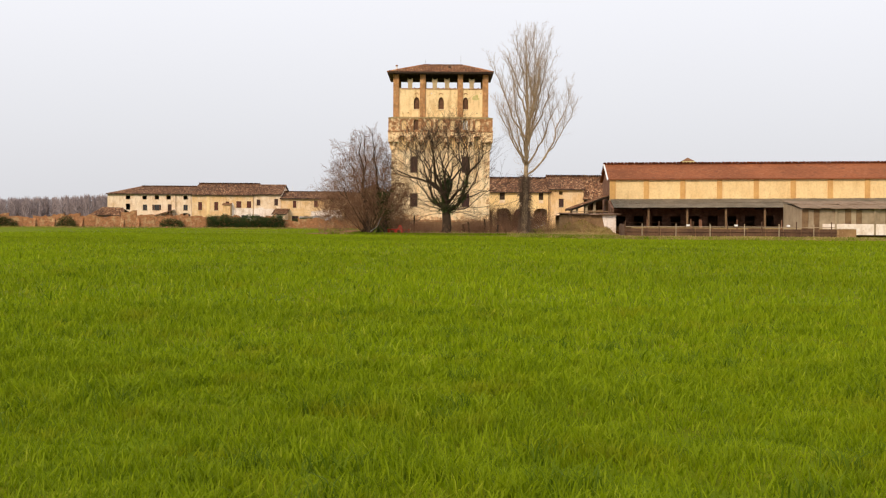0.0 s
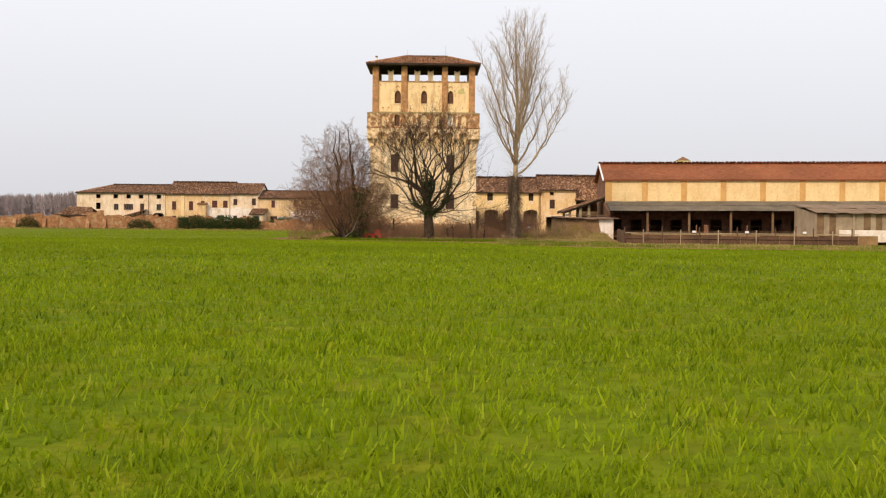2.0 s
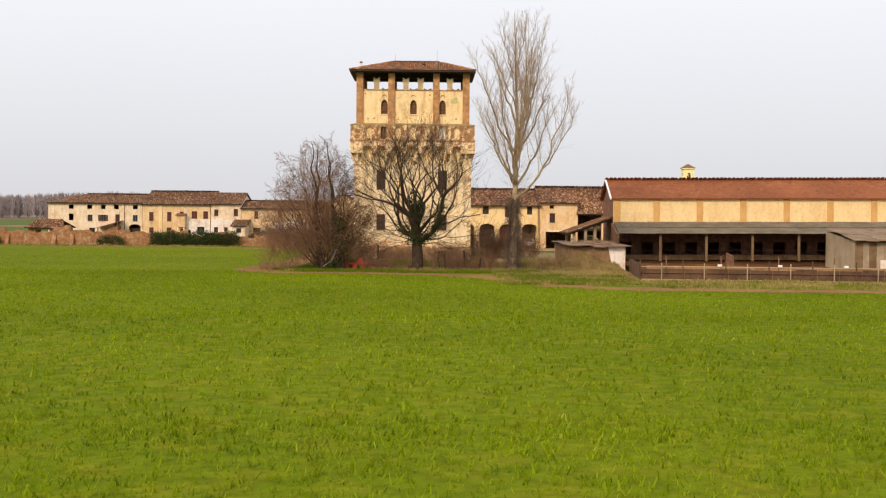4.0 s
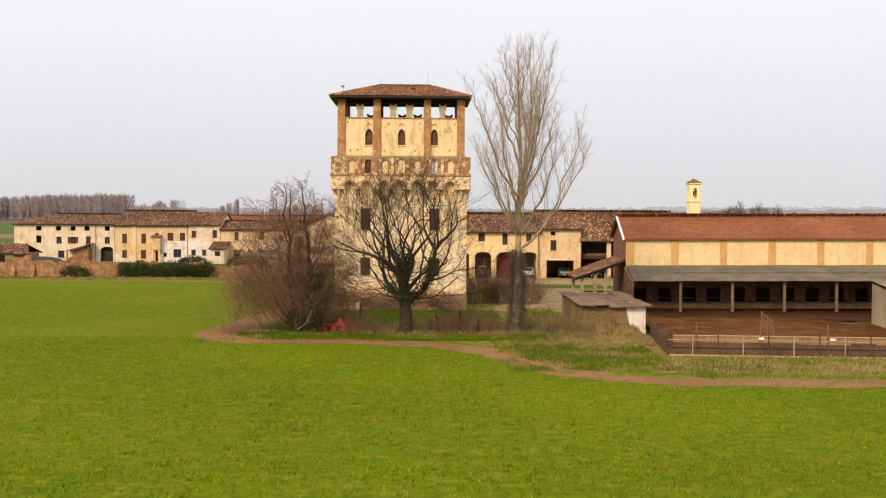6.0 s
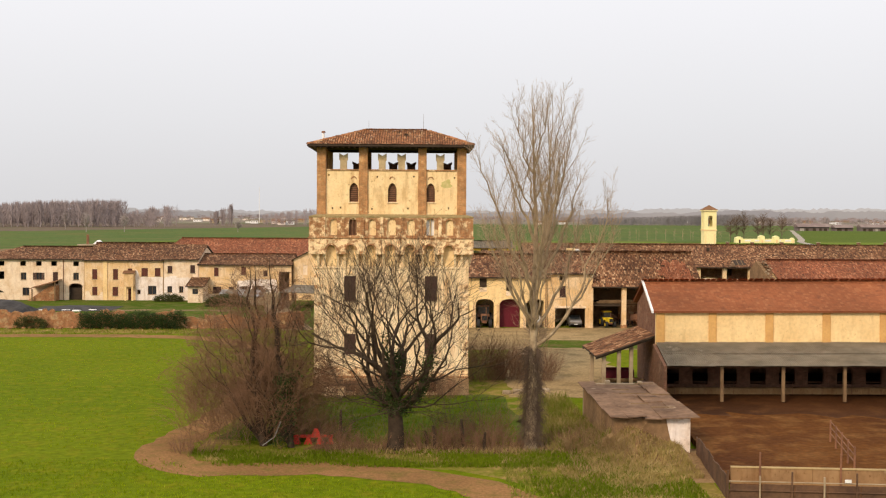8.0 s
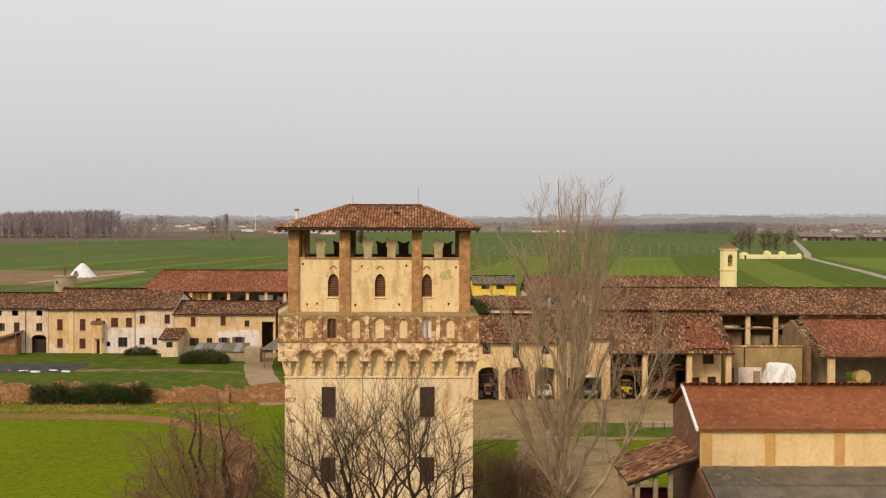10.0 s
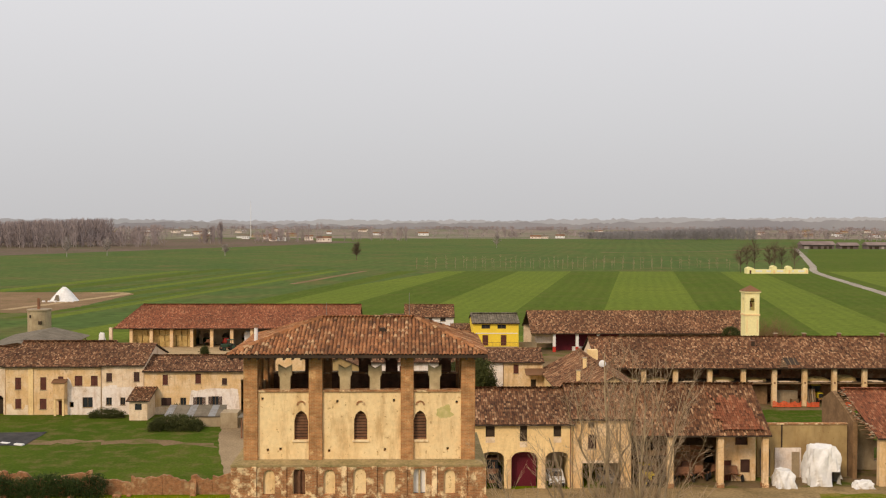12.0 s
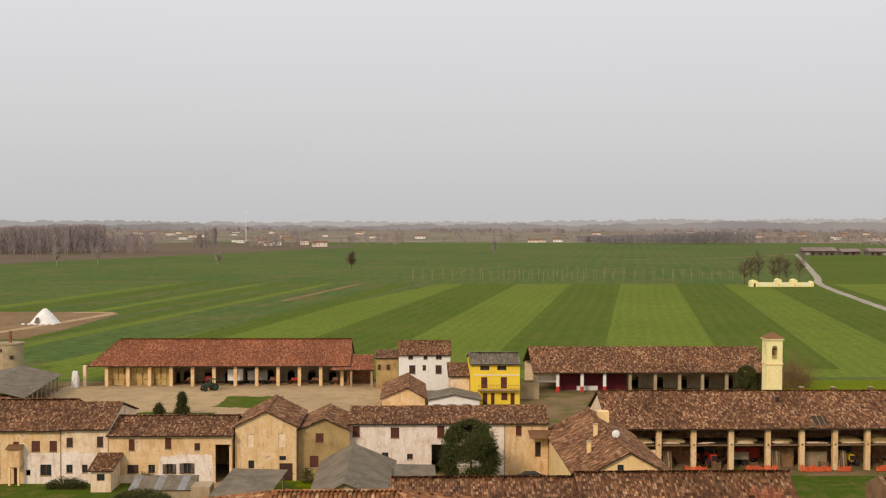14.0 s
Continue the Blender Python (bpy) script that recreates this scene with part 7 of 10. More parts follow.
def middle_houses():
    w = [(-18.7, -17.9, 4.6, 6.4, "rect"), (-14.5, -13.6, 4.6, 6.5, "rect"), (-14.4, -12.6, 0, 2.4, "rect"), (-18.6, -17.8, 1.7, 2.8, "rect"), (-14.4, -13.5, 2.8, 3.4, "rect")]
    h = gabled("tall_gable_house", "tall ochre brick house with gable front", -20.4, -12.1, 257.0, 270, 7.55, 9.6, "ochre", w, seed=91, category="farmhouse")
    for o in w[:2]:
        part("blind_window", Geo().box(o[0], o[1], 257.1, 257.2, o[2], o[3]), "pale", h)
    part("door", Geo().box(-14.4, -12.6, 257.12, 257.2, 0, 2.4), "shutter", h)
    part("window", Geo().box(-18.6, -17.8, 257.15, 257.2, 1.7, 2.8), "glass", h)
    part("window", Geo().box(-14.4, -13.5, 257.15, 257.2, 2.8, 3.4), "glass", h)
    w = [(-9.6, -8.5, 4.9, 6.2, "rect"), (-10.4, -9.2, 1.5, 3.1, "rect"), (-6.4, -5.6, 2.0, 3.2, "rect")]
    h = gabled("brick_gable_house", "weathered brick house with low gable front", -12.0, -4.9, 258.5, 270, 6.75, 8.3, "kerb", w, seed=93, category="farmhouse")
    for o in w:
        shuttered_window(h, o, 258.5, "shutter_red", "closed")
    w = [(-4.6, -3.6, 5.4, 6.9, "rect"), (1.1 - 0.4, 1.9, 5.2, 6.7, "rect"), (7.2, 8.2, 5.2, 6.9, "rect"), (6.4, 9.9, 0.0, 4.3, "rect"), (-0.5, 0.4, 1.8, 3.2, "rect"), (12.4, 13.2, 3.0, 4.2, "rect"), (3.0, 3.8, 2.2, 3.0, "rect")]
    h = long_house("white_wing", "long whitewashed farm wing with brown tiled roof", -4.9, 16.6, 260, 270, 7.4, 265, 8.8, "white", w, "tile_old", "farmhouse", seed=95)
    for o in (w[0], w[1], w[2]):
        shuttered_window(h, o, 260, "shutter_red", "closed")
    for o in (w[4], w[5], w[6]):
        shuttered_window(h, o, 260, "shutter", "open")
    w = [(18.2, 19.0, 5.5, 6.9, "rect"), (20.9, 21.7, 2.5, 4.6, "rect")]
    h = long_house("yellow_wing", "yellow farm wing with dark door", 16.7, 22.7, 259.9, 270, 7.4, 265, 8.8, "ochre", w, "tile_old", "farmhouse", seed=96)
    shuttered_window(h, w[0], 259.9, "shutter_red", "closed")
    part("door", Geo().box(20.9, 21.7, 260.1, 260.2, 2.5, 4.6), "wood_dark", h)
    part("canopy", Geo().slab([(19.9, 257.8, 5.6), (23, 257.8, 5.6), (23, 259.88, 6.3), (19.9, 259.88, 6.3)], 0.1), "tile_old", h)
    # grey sheet-roofed sheds between tower and white wing
    gabled("grey_shed", "low shed with grey cement sheet roof", -8.2, 1.2, 232, 254, 3.4, 5.6, "grey_render", [], "sheet", 97, category="shed", xr=-4.2)
    h = thing("flat_shed", 4, 240, 0, "low outbuilding with flat grey sheet roof", "shed")
    part("wall", Geo().box(1.8, 6.2, 238, 248, 0, 3.4), "white", h)
    part("roof", Geo().slab([(1.4, 237.5, 3.55), (6.6, 237.5, 3.45), (6.6, 248.5, 4.0), (1.4, 248.5, 4.1)], 0.12), "sheet", h)
    h = thing("carport", -17, 246, 0, "grey sheet canopy beside the gate lane", "canopy")
    part("roof", Geo().slab([(-20.5, 237, 2.9), (-13.5, 237, 2.7), (-12.5, 250, 3.1), (-19.5, 250, 3.3)], 0.1), "sheet", h)
    for x, y in ((-20, 237.5), (-14, 237.5), (-19.2, 249.5), (-13, 249.5)):
        part("post", Geo().block(x - 0.1, x + 0.1, y - 0.1, y + 0.1, 0, 2.7, 0.02), "rust", h)
    # houses beyond the court
    h = gabled("small_gable_barn", "small cream barn with brown gable roof", -1.6, 6.3, 311, 330, 2.75, 4.65, "ochre", [], seed=101, category="barn", xr=3.0)
    h = gabled("white_shed", "white shed with grey sheet roof", 6.9, 16.4, 311, 319, 2.4, 3.4, "white_paint", [(7.8, 9.2, 0, 1.5, "rect"), (10.4, 12.0, 0, 1.5, "rect"), (13.2, 14.8, 0, 1.5, "rect")], "sheet", 103, category="shed")
    w = [(3.2, 4.2, 6.5, 7.3, "rect"), (6.4, 7.2, 6.5, 7.3, "rect"), (9.0, 10.2, 6.5, 7.3, "rect"), (3.4, 4.7, 3.5, 5.3, "rect"), (6.2, 6.9, 4.2, 5.3, "rect"), (8.9, 10.2, 3.5, 5.3, "rect")]
    h = long_house("white_house", "white two-storey house with brown shutters", 1.2, 12.0, 338, 347, 7.7, 342.5, 9.9, "white_paint", w, "tile_old", "house", seed=105)
    for o in w:
        shuttered_window(h, o, 338, "shutter", "closed" if o[2] < 6 else "open")
    part("side_house", Geo().box(-3.6, 1.1, 340, 347, 0, 6.6), "kerb", h)
    part("side_roof", Geo().slab([(-3.9, 339.6, 6.6), (1.1, 339.6, 6.6), (1.1, 347.4, 7.4), (-3.9, 347.4, 7.4)], 0.15), "wood_dark", h)
    part("side_roof_tiles", tile_field((-3.9, 339.5, 6.62), (5.0, 0, 0), (0, 7.9, 0.82), whole, 0.3, 0.5, seed=106), "tile_old", h, kind="stuff")
    part("window", Geo().box(-1.4, -0.6, 339.95, 339.998, 4.0, 5.2), "shutter", h)
    part("window", Geo().box(-3.2, -2.6, 339.95, 339.998, 4.0, 5.2), "shutter", h)
    w = [(17.1, 18.9, 6.6, 7.5, "rect"), (20.4, 22.2, 6.6, 7.5, "rect"), (17.3, 18.5, 3.1, 5.3, "rect"), (21.1, 22.3, 3.1, 5.3, "rect"), (17.6, 18.5, 0.0, 2.2, "rect"), (19.2, 19.9, 0, 2.2, "rect"), (21.2, 22.4, 0.8, 2.2, "rect"), (23.0, 23.8, 0, 2.2, "rect")]
    h = long_house("yellow_house", "bright yellow two-storey house with balcony", 15.3, 24.8, 320, 332, 7.9, 326, 9.3, "yellow", w, "sheet", "house", seed=107, du=0.5, dv=0.9)
    for o in w:
        shuttered_window(h, o, 320, "shutter_red", "open" if o[2] > 6 else "closed", sill=False)
    b = part("balcony", Geo().block(16.6, 24.6, 318.9, 319.99, 2.75, 2.92, 0.02), "concrete", h)
    rail = Geo()
    for k in range(28):
        x = 16.7 + 7.8 * k / 27
        rail.tube([(x, 318.95, 2.92), (x, 318.95, 3.9)], [0.02, 0.02], 4)
    rail.tube([(16.65, 318.95, 3.9), (24.55, 318.95, 3.9)], [0.035, 0.035], 5)
    part("railing", rail, "rust", b)
    part("band", Geo().block(15.9, 24.6, 319.9, 319.995, 5.6, 5.75, 0.01), "white_paint", h)
    h = thing("link_house", 13.7, 322, 0, "low link building with brown roof", "house")
    part("wall", Geo().box(11.4, 15.2, 324, 332, 0, 4.9), "pale", h)
    part("roof", Geo().slab([(11.0, 323.4, 4.95), (15.3, 323.4, 4.95), (15.3, 332, 6.6), (11.0, 332, 6.6)], 0.15), "wood_dark", h)
    part("roof_tiles", tile_field((11.0, 323.3, 4.97), (4.3, 0, 0), (0, 8.7, 1.66), whole, 0.3, 0.5, seed=109), "tile_old", h, kind="stuff")
    part("link_wall", Geo().block(25.2, 29.3, 326, 326.4, 0, 3.2, 0.03), "grey_render", h)


middle_houses()


def far_arcade():
    y = 335.0
    h = thing("painted_arcade_barn", 50, y, 0, "long arcade barn with red and white painted pillars", "barn")
    gable_roof(h, 29.2, 78.5, y, 353, 4.45, 344, 8.3, "tile_old", 0.3, 0.55, 111, 0.7)
    xs = [29.5, 34.2, 39.3, 44.0, 49.3, 54.6, 59.7, 64.5, 69.6, 74.6, 78.2]
    for x in xs:
        red = 34 < x < 49
        p = part("pillar", Geo().block(x - 0.32, x + 0.32, y - 0.1, y + 0.54, 1.2, 4.2, 0.03), "white_paint" if red else "grey_render", h)
        part("pillar_base", Geo().block(x - 0.33, x + 0.33, y - 0.11, y + 0.55, 0, 1.198, 0.03), "red_paint" if red else "grey_render", p)
    part("beam", Geo().box(29.2, 78.5, y + 0.05, y + 0.3, 4.21, 4.5), "wood_dark", h)
    part("inner_wall", Geo().box(34.3, 49.2, 338.5, 338.8, 0, 5.4), "maroon", h, "dark red inner wall")
    part("inner_wall", wall_geo(49.4, 78.2, 0, 5.4, 341, 0.3, [(x + 1.5, x + 3.0, 0, 2.4, "rect") for x in xs[4:10]]), "grey_render", h)
    part("inner_wall", Geo().box(29.4, 34.1, 337, 337.3, 1.8, 4.2), "white", h)
    part("bench", Geo().block(38.6, 43.0, 337.5, 338.2, 0, 0.9, 0.03), "white_paint", h)
    part("back_wall", Geo().box(29.2, 78.5, 352.7, 353, 0, 4.4), "pale", h)
    part("gable_wall", Geo().prism([(336, 0), (352.6, 0), (352.6, 4.3), (344, 8.0), (336, 4.8)], "x", 78.2, 78.5), "pale", h)


far_arcade()


def hay_barn():
    y = 344.7
    h = thing("hay_barn", -36, y, 0, "long open hay barn with red tiled roof on pillars", "barn")
    gable_roof(h, -64.8, -9.6, y, 366, 4.7, 355, 9.0, "tile_mid", 0.3, 0.55, 121, 0.8, hip=(4.2, 0))
    xs = [-65.8] + [-61.2 + 4.56 * k for k in range(12)]
    for x in xs[0:1] + xs[1:]:
        part("pillar", Geo().block(x - 0.36, x + 0.36, y - 0.1, y + 0.62, 0, 4.45, 0.03), "ochre" if x > -63 else "pale", h)
    part("beam", Geo().box(-64.8, -9.6, y + 0.05, y + 0.35, 4.452, 4.75), "wood_dark", h)
    part("inner_wall", wall_geo(-47, -9.6, 0, 5.6, 351.5, 0.4, [(x + 1.3, x + 2.9, 0, 2.6, "round") for x in xs[4:12]]), "grey_render", h)
    part("back_wall", Geo().box(-64.8, -9.6, 365.6, 366, 0, 4.5), "pale", h)
    part("gable_wall", Geo().prism([(345.6, 0), (365.5, 0), (365.5, 4.5), (355, 8.7), (345.6, 5.0)], "x", -10.0, -9.6), "brick_wall", h)
    low = thing("low_shed", -6.8, y, 0, "low tiled shed at the end of the hay barn", "shed")
    part("roof_deck", Geo().slab([(-13.4, 342.6, 3.7), (-4.0, 342.6, 3.7), (-4.4, 350, 5.9), (-9.5, 350, 5.9)], 0.15), "wood_dark", low)
    part("roof_tiles", tile_field((-13.4, 342.6, 3.7), (9.4, 0, 0), (0, 7.4, 2.2), lambda a, b: (a > 0.3 * b) & (a < 1 - 0.05 * b), 0.3, 0.55, seed=124), "tile_mid", low, kind="stuff")
    part("back_wall", Geo().box(-9.4, -4.4, 349, 349.4, 0, 5.5), "brick_wall", low)
    for x in (-9.0, -4.6):
        part("post", Geo().block(x - 0.25, x + 0.25, 343, 343.5, 0, 3.6, 0.03), "grey_render", low)
    rng = random.Random(9)
    for i in range(11):
        for k in range(3):
            for d in range(2):
                x = -60.9 + 1.28 * i + rng.uniform(-0.05, 0.05)
                g = Geo().block(-0.6, 0.6, -1.0, 1.0, 0, 1.28, 0.08).moved(pose(x, 347.2 + d * 2.2 + rng.uniform(-0.15, 0.15), 0.02 + k * 1.29, 0, 0, rng.uniform(-3, 3)))
                single("straw_bale", g, "hay", "stacked golden straw bale under the barn roof", "bale", "straw bales")


hay_barn()


def bell_tower():
    cx, cy, r = 61.5, 281.8, 1.25
    h = thing("bell_tower", cx, cy, 0, "slim pale yellow bell tower with tiled cap", "bell tower")
    part("shaft", Geo().block(cx - r, cx + r, cy - r, cy + r, 0, 12.7, 0.05), "belfry", h)
    part("panel_frame", Geo().block(cx - r + 0.3, cx - r + 0.42, cy - r - 0.05, cy - r - 0.003, 9.75, 12.05, 0.01).block(cx + r - 0.42, cx + r - 0.3, cy - r - 0.05, cy - r - 0.003, 9.75, 12.05, 0.01), "cream", h)
    part("cornice", Geo().block(cx - r - 0.12, cx + r + 0.12, cy - r - 0.12, cy + r + 0.12, 12.702, 12.95, 0.05), "cream", h)
    o = [(cx - 0.45, cx + 0.45, 13.55, 15.75, "round")]
    for m in (Matrix(), Matrix.Translation((cx, cy, 0)) @ Matrix.Rotation(math.pi / 2, 4, "Z") @ Matrix.Translation((-cx, -cy, 0))):
        part("belfry_wall", wall_geo(cx - r + 0.01, cx + r - 0.01, 12.952, 16.65, cy - r, 0.35, o).moved(m), "belfry", h)
        part("belfry_wall", wall_geo(cx - r + 0.01, cx + r - 0.01, 12.952, 16.65, cy + r - 0.35, 0.35, o).moved(m), "belfry", h)
    part("cornice", Geo().block(cx - r - 0.22, cx + r + 0.22, cy - r - 0.22, cy + r + 0.22, 16.652, 16.9, 0.06), "belfry", h)
    cap = Geo().add([(cx - r - 0.3, cy - r - 0.3, 16.902), (cx + r + 0.3, cy - r - 0.3, 16.902), (cx + r + 0.3, cy + r + 0.3, 16.902), (cx - r - 0.3, cy + r + 0.3, 16.902), (cx, cy, 17.9)], [(0, 1, 4), (1, 2, 4), (2, 3, 4), (3, 0, 4), (3, 2, 1, 0)])
    part("cap_roof", cap, "tile_old", h)
    bell = Geo().tube([(cx, cy, 14.15), (cx, cy, 14.3), (cx, cy, 14.75), (cx, cy, 15)], [0.42, 0.36, 0.24, 0.06], 14)
    part("bell", bell, "rust", h, "dark bronze bell")
    part("bell_beam", Geo().box(cx - r + 0.35, cx + r - 0.35, cy - 0.08, cy + 0.08, 15, 15.15), "wood_dark", h)


bell_tower()

# ---- trees ----
class Limbs:
    """Grows tapering limbs and twigs; trunk and crown become meshes of their own."""

    def __init__(self, seed):
        self.r = random.Random(seed)
        self.thick, self.thin = [], []

    def limb(self, p, d, length, r0, r1, bend=0.12, lift=0.0, steps=5):
        pts, rad = [Vector(p)], [r0]
        d = Vector(d).normalized()
        for k in range(steps):
            d = (d + Vector((self.r.gauss(0, bend), self.r.gauss(0, bend), self.r.gauss(0, bend) + lift))).normalized()
            pts.append(pts[-1] + d * length / steps)
            rad.append(r0 + (r1 - r0) * (k + 1) / steps)
        return pts, rad, d

    def grow(self, p, d, length, r0, depth, spread=0.6, lift=0.08, kids=(4, 6), shrink=0.55, start=0.25, bend=0.12, twig=0.012, droop=0.0):
        pts, rad, end = self.limb(p, d, length, r0, max(twig * 0.6, r0 * 0.35), bend, lift, 5 if depth > 0 else 3)
        (self.thick if r0 > 0.045 else self.thin).append((pts, rad))
        if depth <= 0:
            return
        n = self.r.randint(*kids)
        for i in range(n):
            t = start + (1 - start) * (i + self.r.random()) / n
            k = min(len(pts) - 2, int(t * (len(pts) - 1)))
            f = t * (len(pts) - 1) - k
            q = pts[k].lerp(pts[k + 1], f)
            ax = (pts[k + 1] - pts[k]).normalized()
            side = ax.orthogonal().normalized()
            side.rotate(Matrix.Rotation(self.r.uniform(0, 2 * math.pi), 3, ax))
            s = spread * self.r.uniform(0.7, 1.3)
            nd = (ax * math.cos(s) + side * math.sin(s)).normalized()
            nd.z -= droop
            self.grow(q, nd, length * shrink * self.r.uniform(0.7, 1.25) * (1.15 - 0.45 * t), max(twig, r0 * 0.5 * (1.1 - 0.5 * t)), depth - 1, spread, lift, kids, shrink, 0.15, bend * 1.15, twig, droop)

    @staticmethod
    def mesh(lines, sides):
        vs, fs, n = [], [], 0
        for pts, rad in lines:
            if sides == 3 and len(pts) in (4, 6):
                keep = (0, 2, 3) if len(pts) == 4 else (0, 2, 4, 5)
                pts, rad = [pts[k] for k in keep], [rad[k] for k in keep]
            d = (pts[-1] - pts[0]).normalized()
            u = d.orthogonal().normalized()
            w = d.cross(u)
            ring = [(math.cos(2 * math.pi * i / sides), math.sin(2 * math.pi * i / sides)) for i in range(sides)]
            for p, r in zip(pts, rad):
                for c, s in ring:
                    q = p + u * (c * r) + w * (s * r)
                    vs.append((q.x, q.y, q.z))
            for k in range(len(pts) - 1):
                for i in range(sides):
                    j = (i + 1) % sides
                    fs.append((n + k * sides + i, n + k * sides + j, n + (k + 1) * sides + j, n + (k + 1) * sides + i))
            n += len(pts) * sides
        return np.array(vs), np.array(fs)


def leaf_cloud(centres, per, size, seed, spread):
    """Small tilted leaves scattered round the given centres."""
    rng = np.random.default_rng(seed)
    c = np.repeat(np.array(centres, float), per, axis=0)
    k = len(c)
    c = c + rng.normal(0, 1, (k, 3)) * np.array(spread)
    a = rng.normal(0, 1, (k, 3))
    a /= np.linalg.norm(a, axis=1)[:, None]
    b = np.cross(a, rng.normal(0, 1, (k, 3)))
    b /= np.linalg.norm(b, axis=1)[:, None]
    s = size * rng.uniform(0.6, 1.4, k)[:, None]
    v = np.stack([c - a * s, c + b * s * 0.6, c + a * s, c - b * s * 0.6], axis=1)
    return v.reshape(-1, 3), np.arange(k * 4).reshape(k, 4)


def tree(name, label, x, y, trunk, limbs, bark, twigs, category="tree", group="", trunk_sides=12, limb_bark=None, big=0.1):
    t = thing(name, x, y, 0, label, category, group)
    part("trunk", Limbs.mesh(trunk, trunk_sides), bark, t, smooth=True)
    rest = []
    for b in limbs.thick:
        if b[1][0] > big:
            part("limb", Limbs.mesh([b], 7), limb_bark or bark, t, smooth=True)
        else:
            rest.append(b)
    if rest:
        part("branchwork", Limbs.mesh(rest, 5), limb_bark or bark, t, kind="stuff")
    part("crown", Limbs.mesh(limbs.thin, 3), twigs, t, kind="stuff")
    return t


def arching(L, p, q, r0, r1, rise=0.5, steps=10, wob=0.06):
    """A stem from p to q that leaves outwards and bends upwards."""
    p, q = Vector(p), Vector(q)
    m = Vector((p.x + (q.x - p.x) * 0.72, p.y + (q.y - p.y) * 0.72, p.z + (q.z - p.z) * rise))
    pts, rad = [], []
    for k in range(steps + 1):
        t = k / steps
        c = p * (1 - t) ** 2 + m * (2 * t * (1 - t)) + q * t * t
        w = wob * min(1, 4 * t)
        pts.append(c + Vector((L.r.gauss(0, w), L.r.gauss(0, w), 0)))
        rad.append(r0 + (r1 - r0) * t ** 0.8)
    return pts, rad


def dressed(L, pts, rad, branches, reach, lean, first=0.16, depth=2, kids=(6, 8), lift=0.07, twig=0.010, shrink=0.42, spread=0.45, droop=0.0, stout=0.026):
    """Sets a stem with ascending branches and their twigs."""
    L.thick.append((pts, rad))
    for i in range(branches):
        t = first + (0.99 - first) * (i + L.r.random()) / branches
        k = min(len(pts) - 2, int(t * (len(pts) - 1)))
        q = pts[k].lerp(pts[k + 1], t * (len(pts) - 1) - k)
        ax = (pts[k + 1] - pts[k]).normalized()
        side = ax.orthogonal().normalized()
        side.rotate(Matrix.Rotation(L.r.uniform(0, 6.28), 3, ax))
        s = L.r.uniform(*lean)
        L.grow(q, ax * math.cos(s) + side * math.sin(s), reach * L.r.uniform(0.55, 1.2) * (1.15 - 0.6 * t), stout * (1.2 - 0.5 * t), depth, spread, lift, kids, shrink, 0.12, 0.08, twig, droop)


def run_through(L, knots, r0, r1, steps=4, wob=0.05):
    """A limb through the given knots, rounded off and slightly crooked."""
    P = [Vector(k) for k in knots]
    P = [P[0] * 2 - P[1]] + P + [P[-1] * 2 - P[-2]]
    pts = []
    for i in range(1, len(P) - 2):
        a, b, c, d = P[i - 1:i + 3]
        for j in range(steps):
            t = j / steps
            q = 0.5 * ((2 * b) + (c - a) * t + (2 * a - 5 * b + 4 * c - d) * t * t + (3 * b - a - 3 * c + d) * t ** 3)
            pts.append(q + Vector((L.r.gauss(0, wob), L.r.gauss(0, wob), 0)) * (1 if pts else 0))
    pts.append(P[-2])
    n = len(pts) - 1
    return pts, [r0 + (r1 - r0) * (k / n) ** 0.8 for k in range(n + 1)]


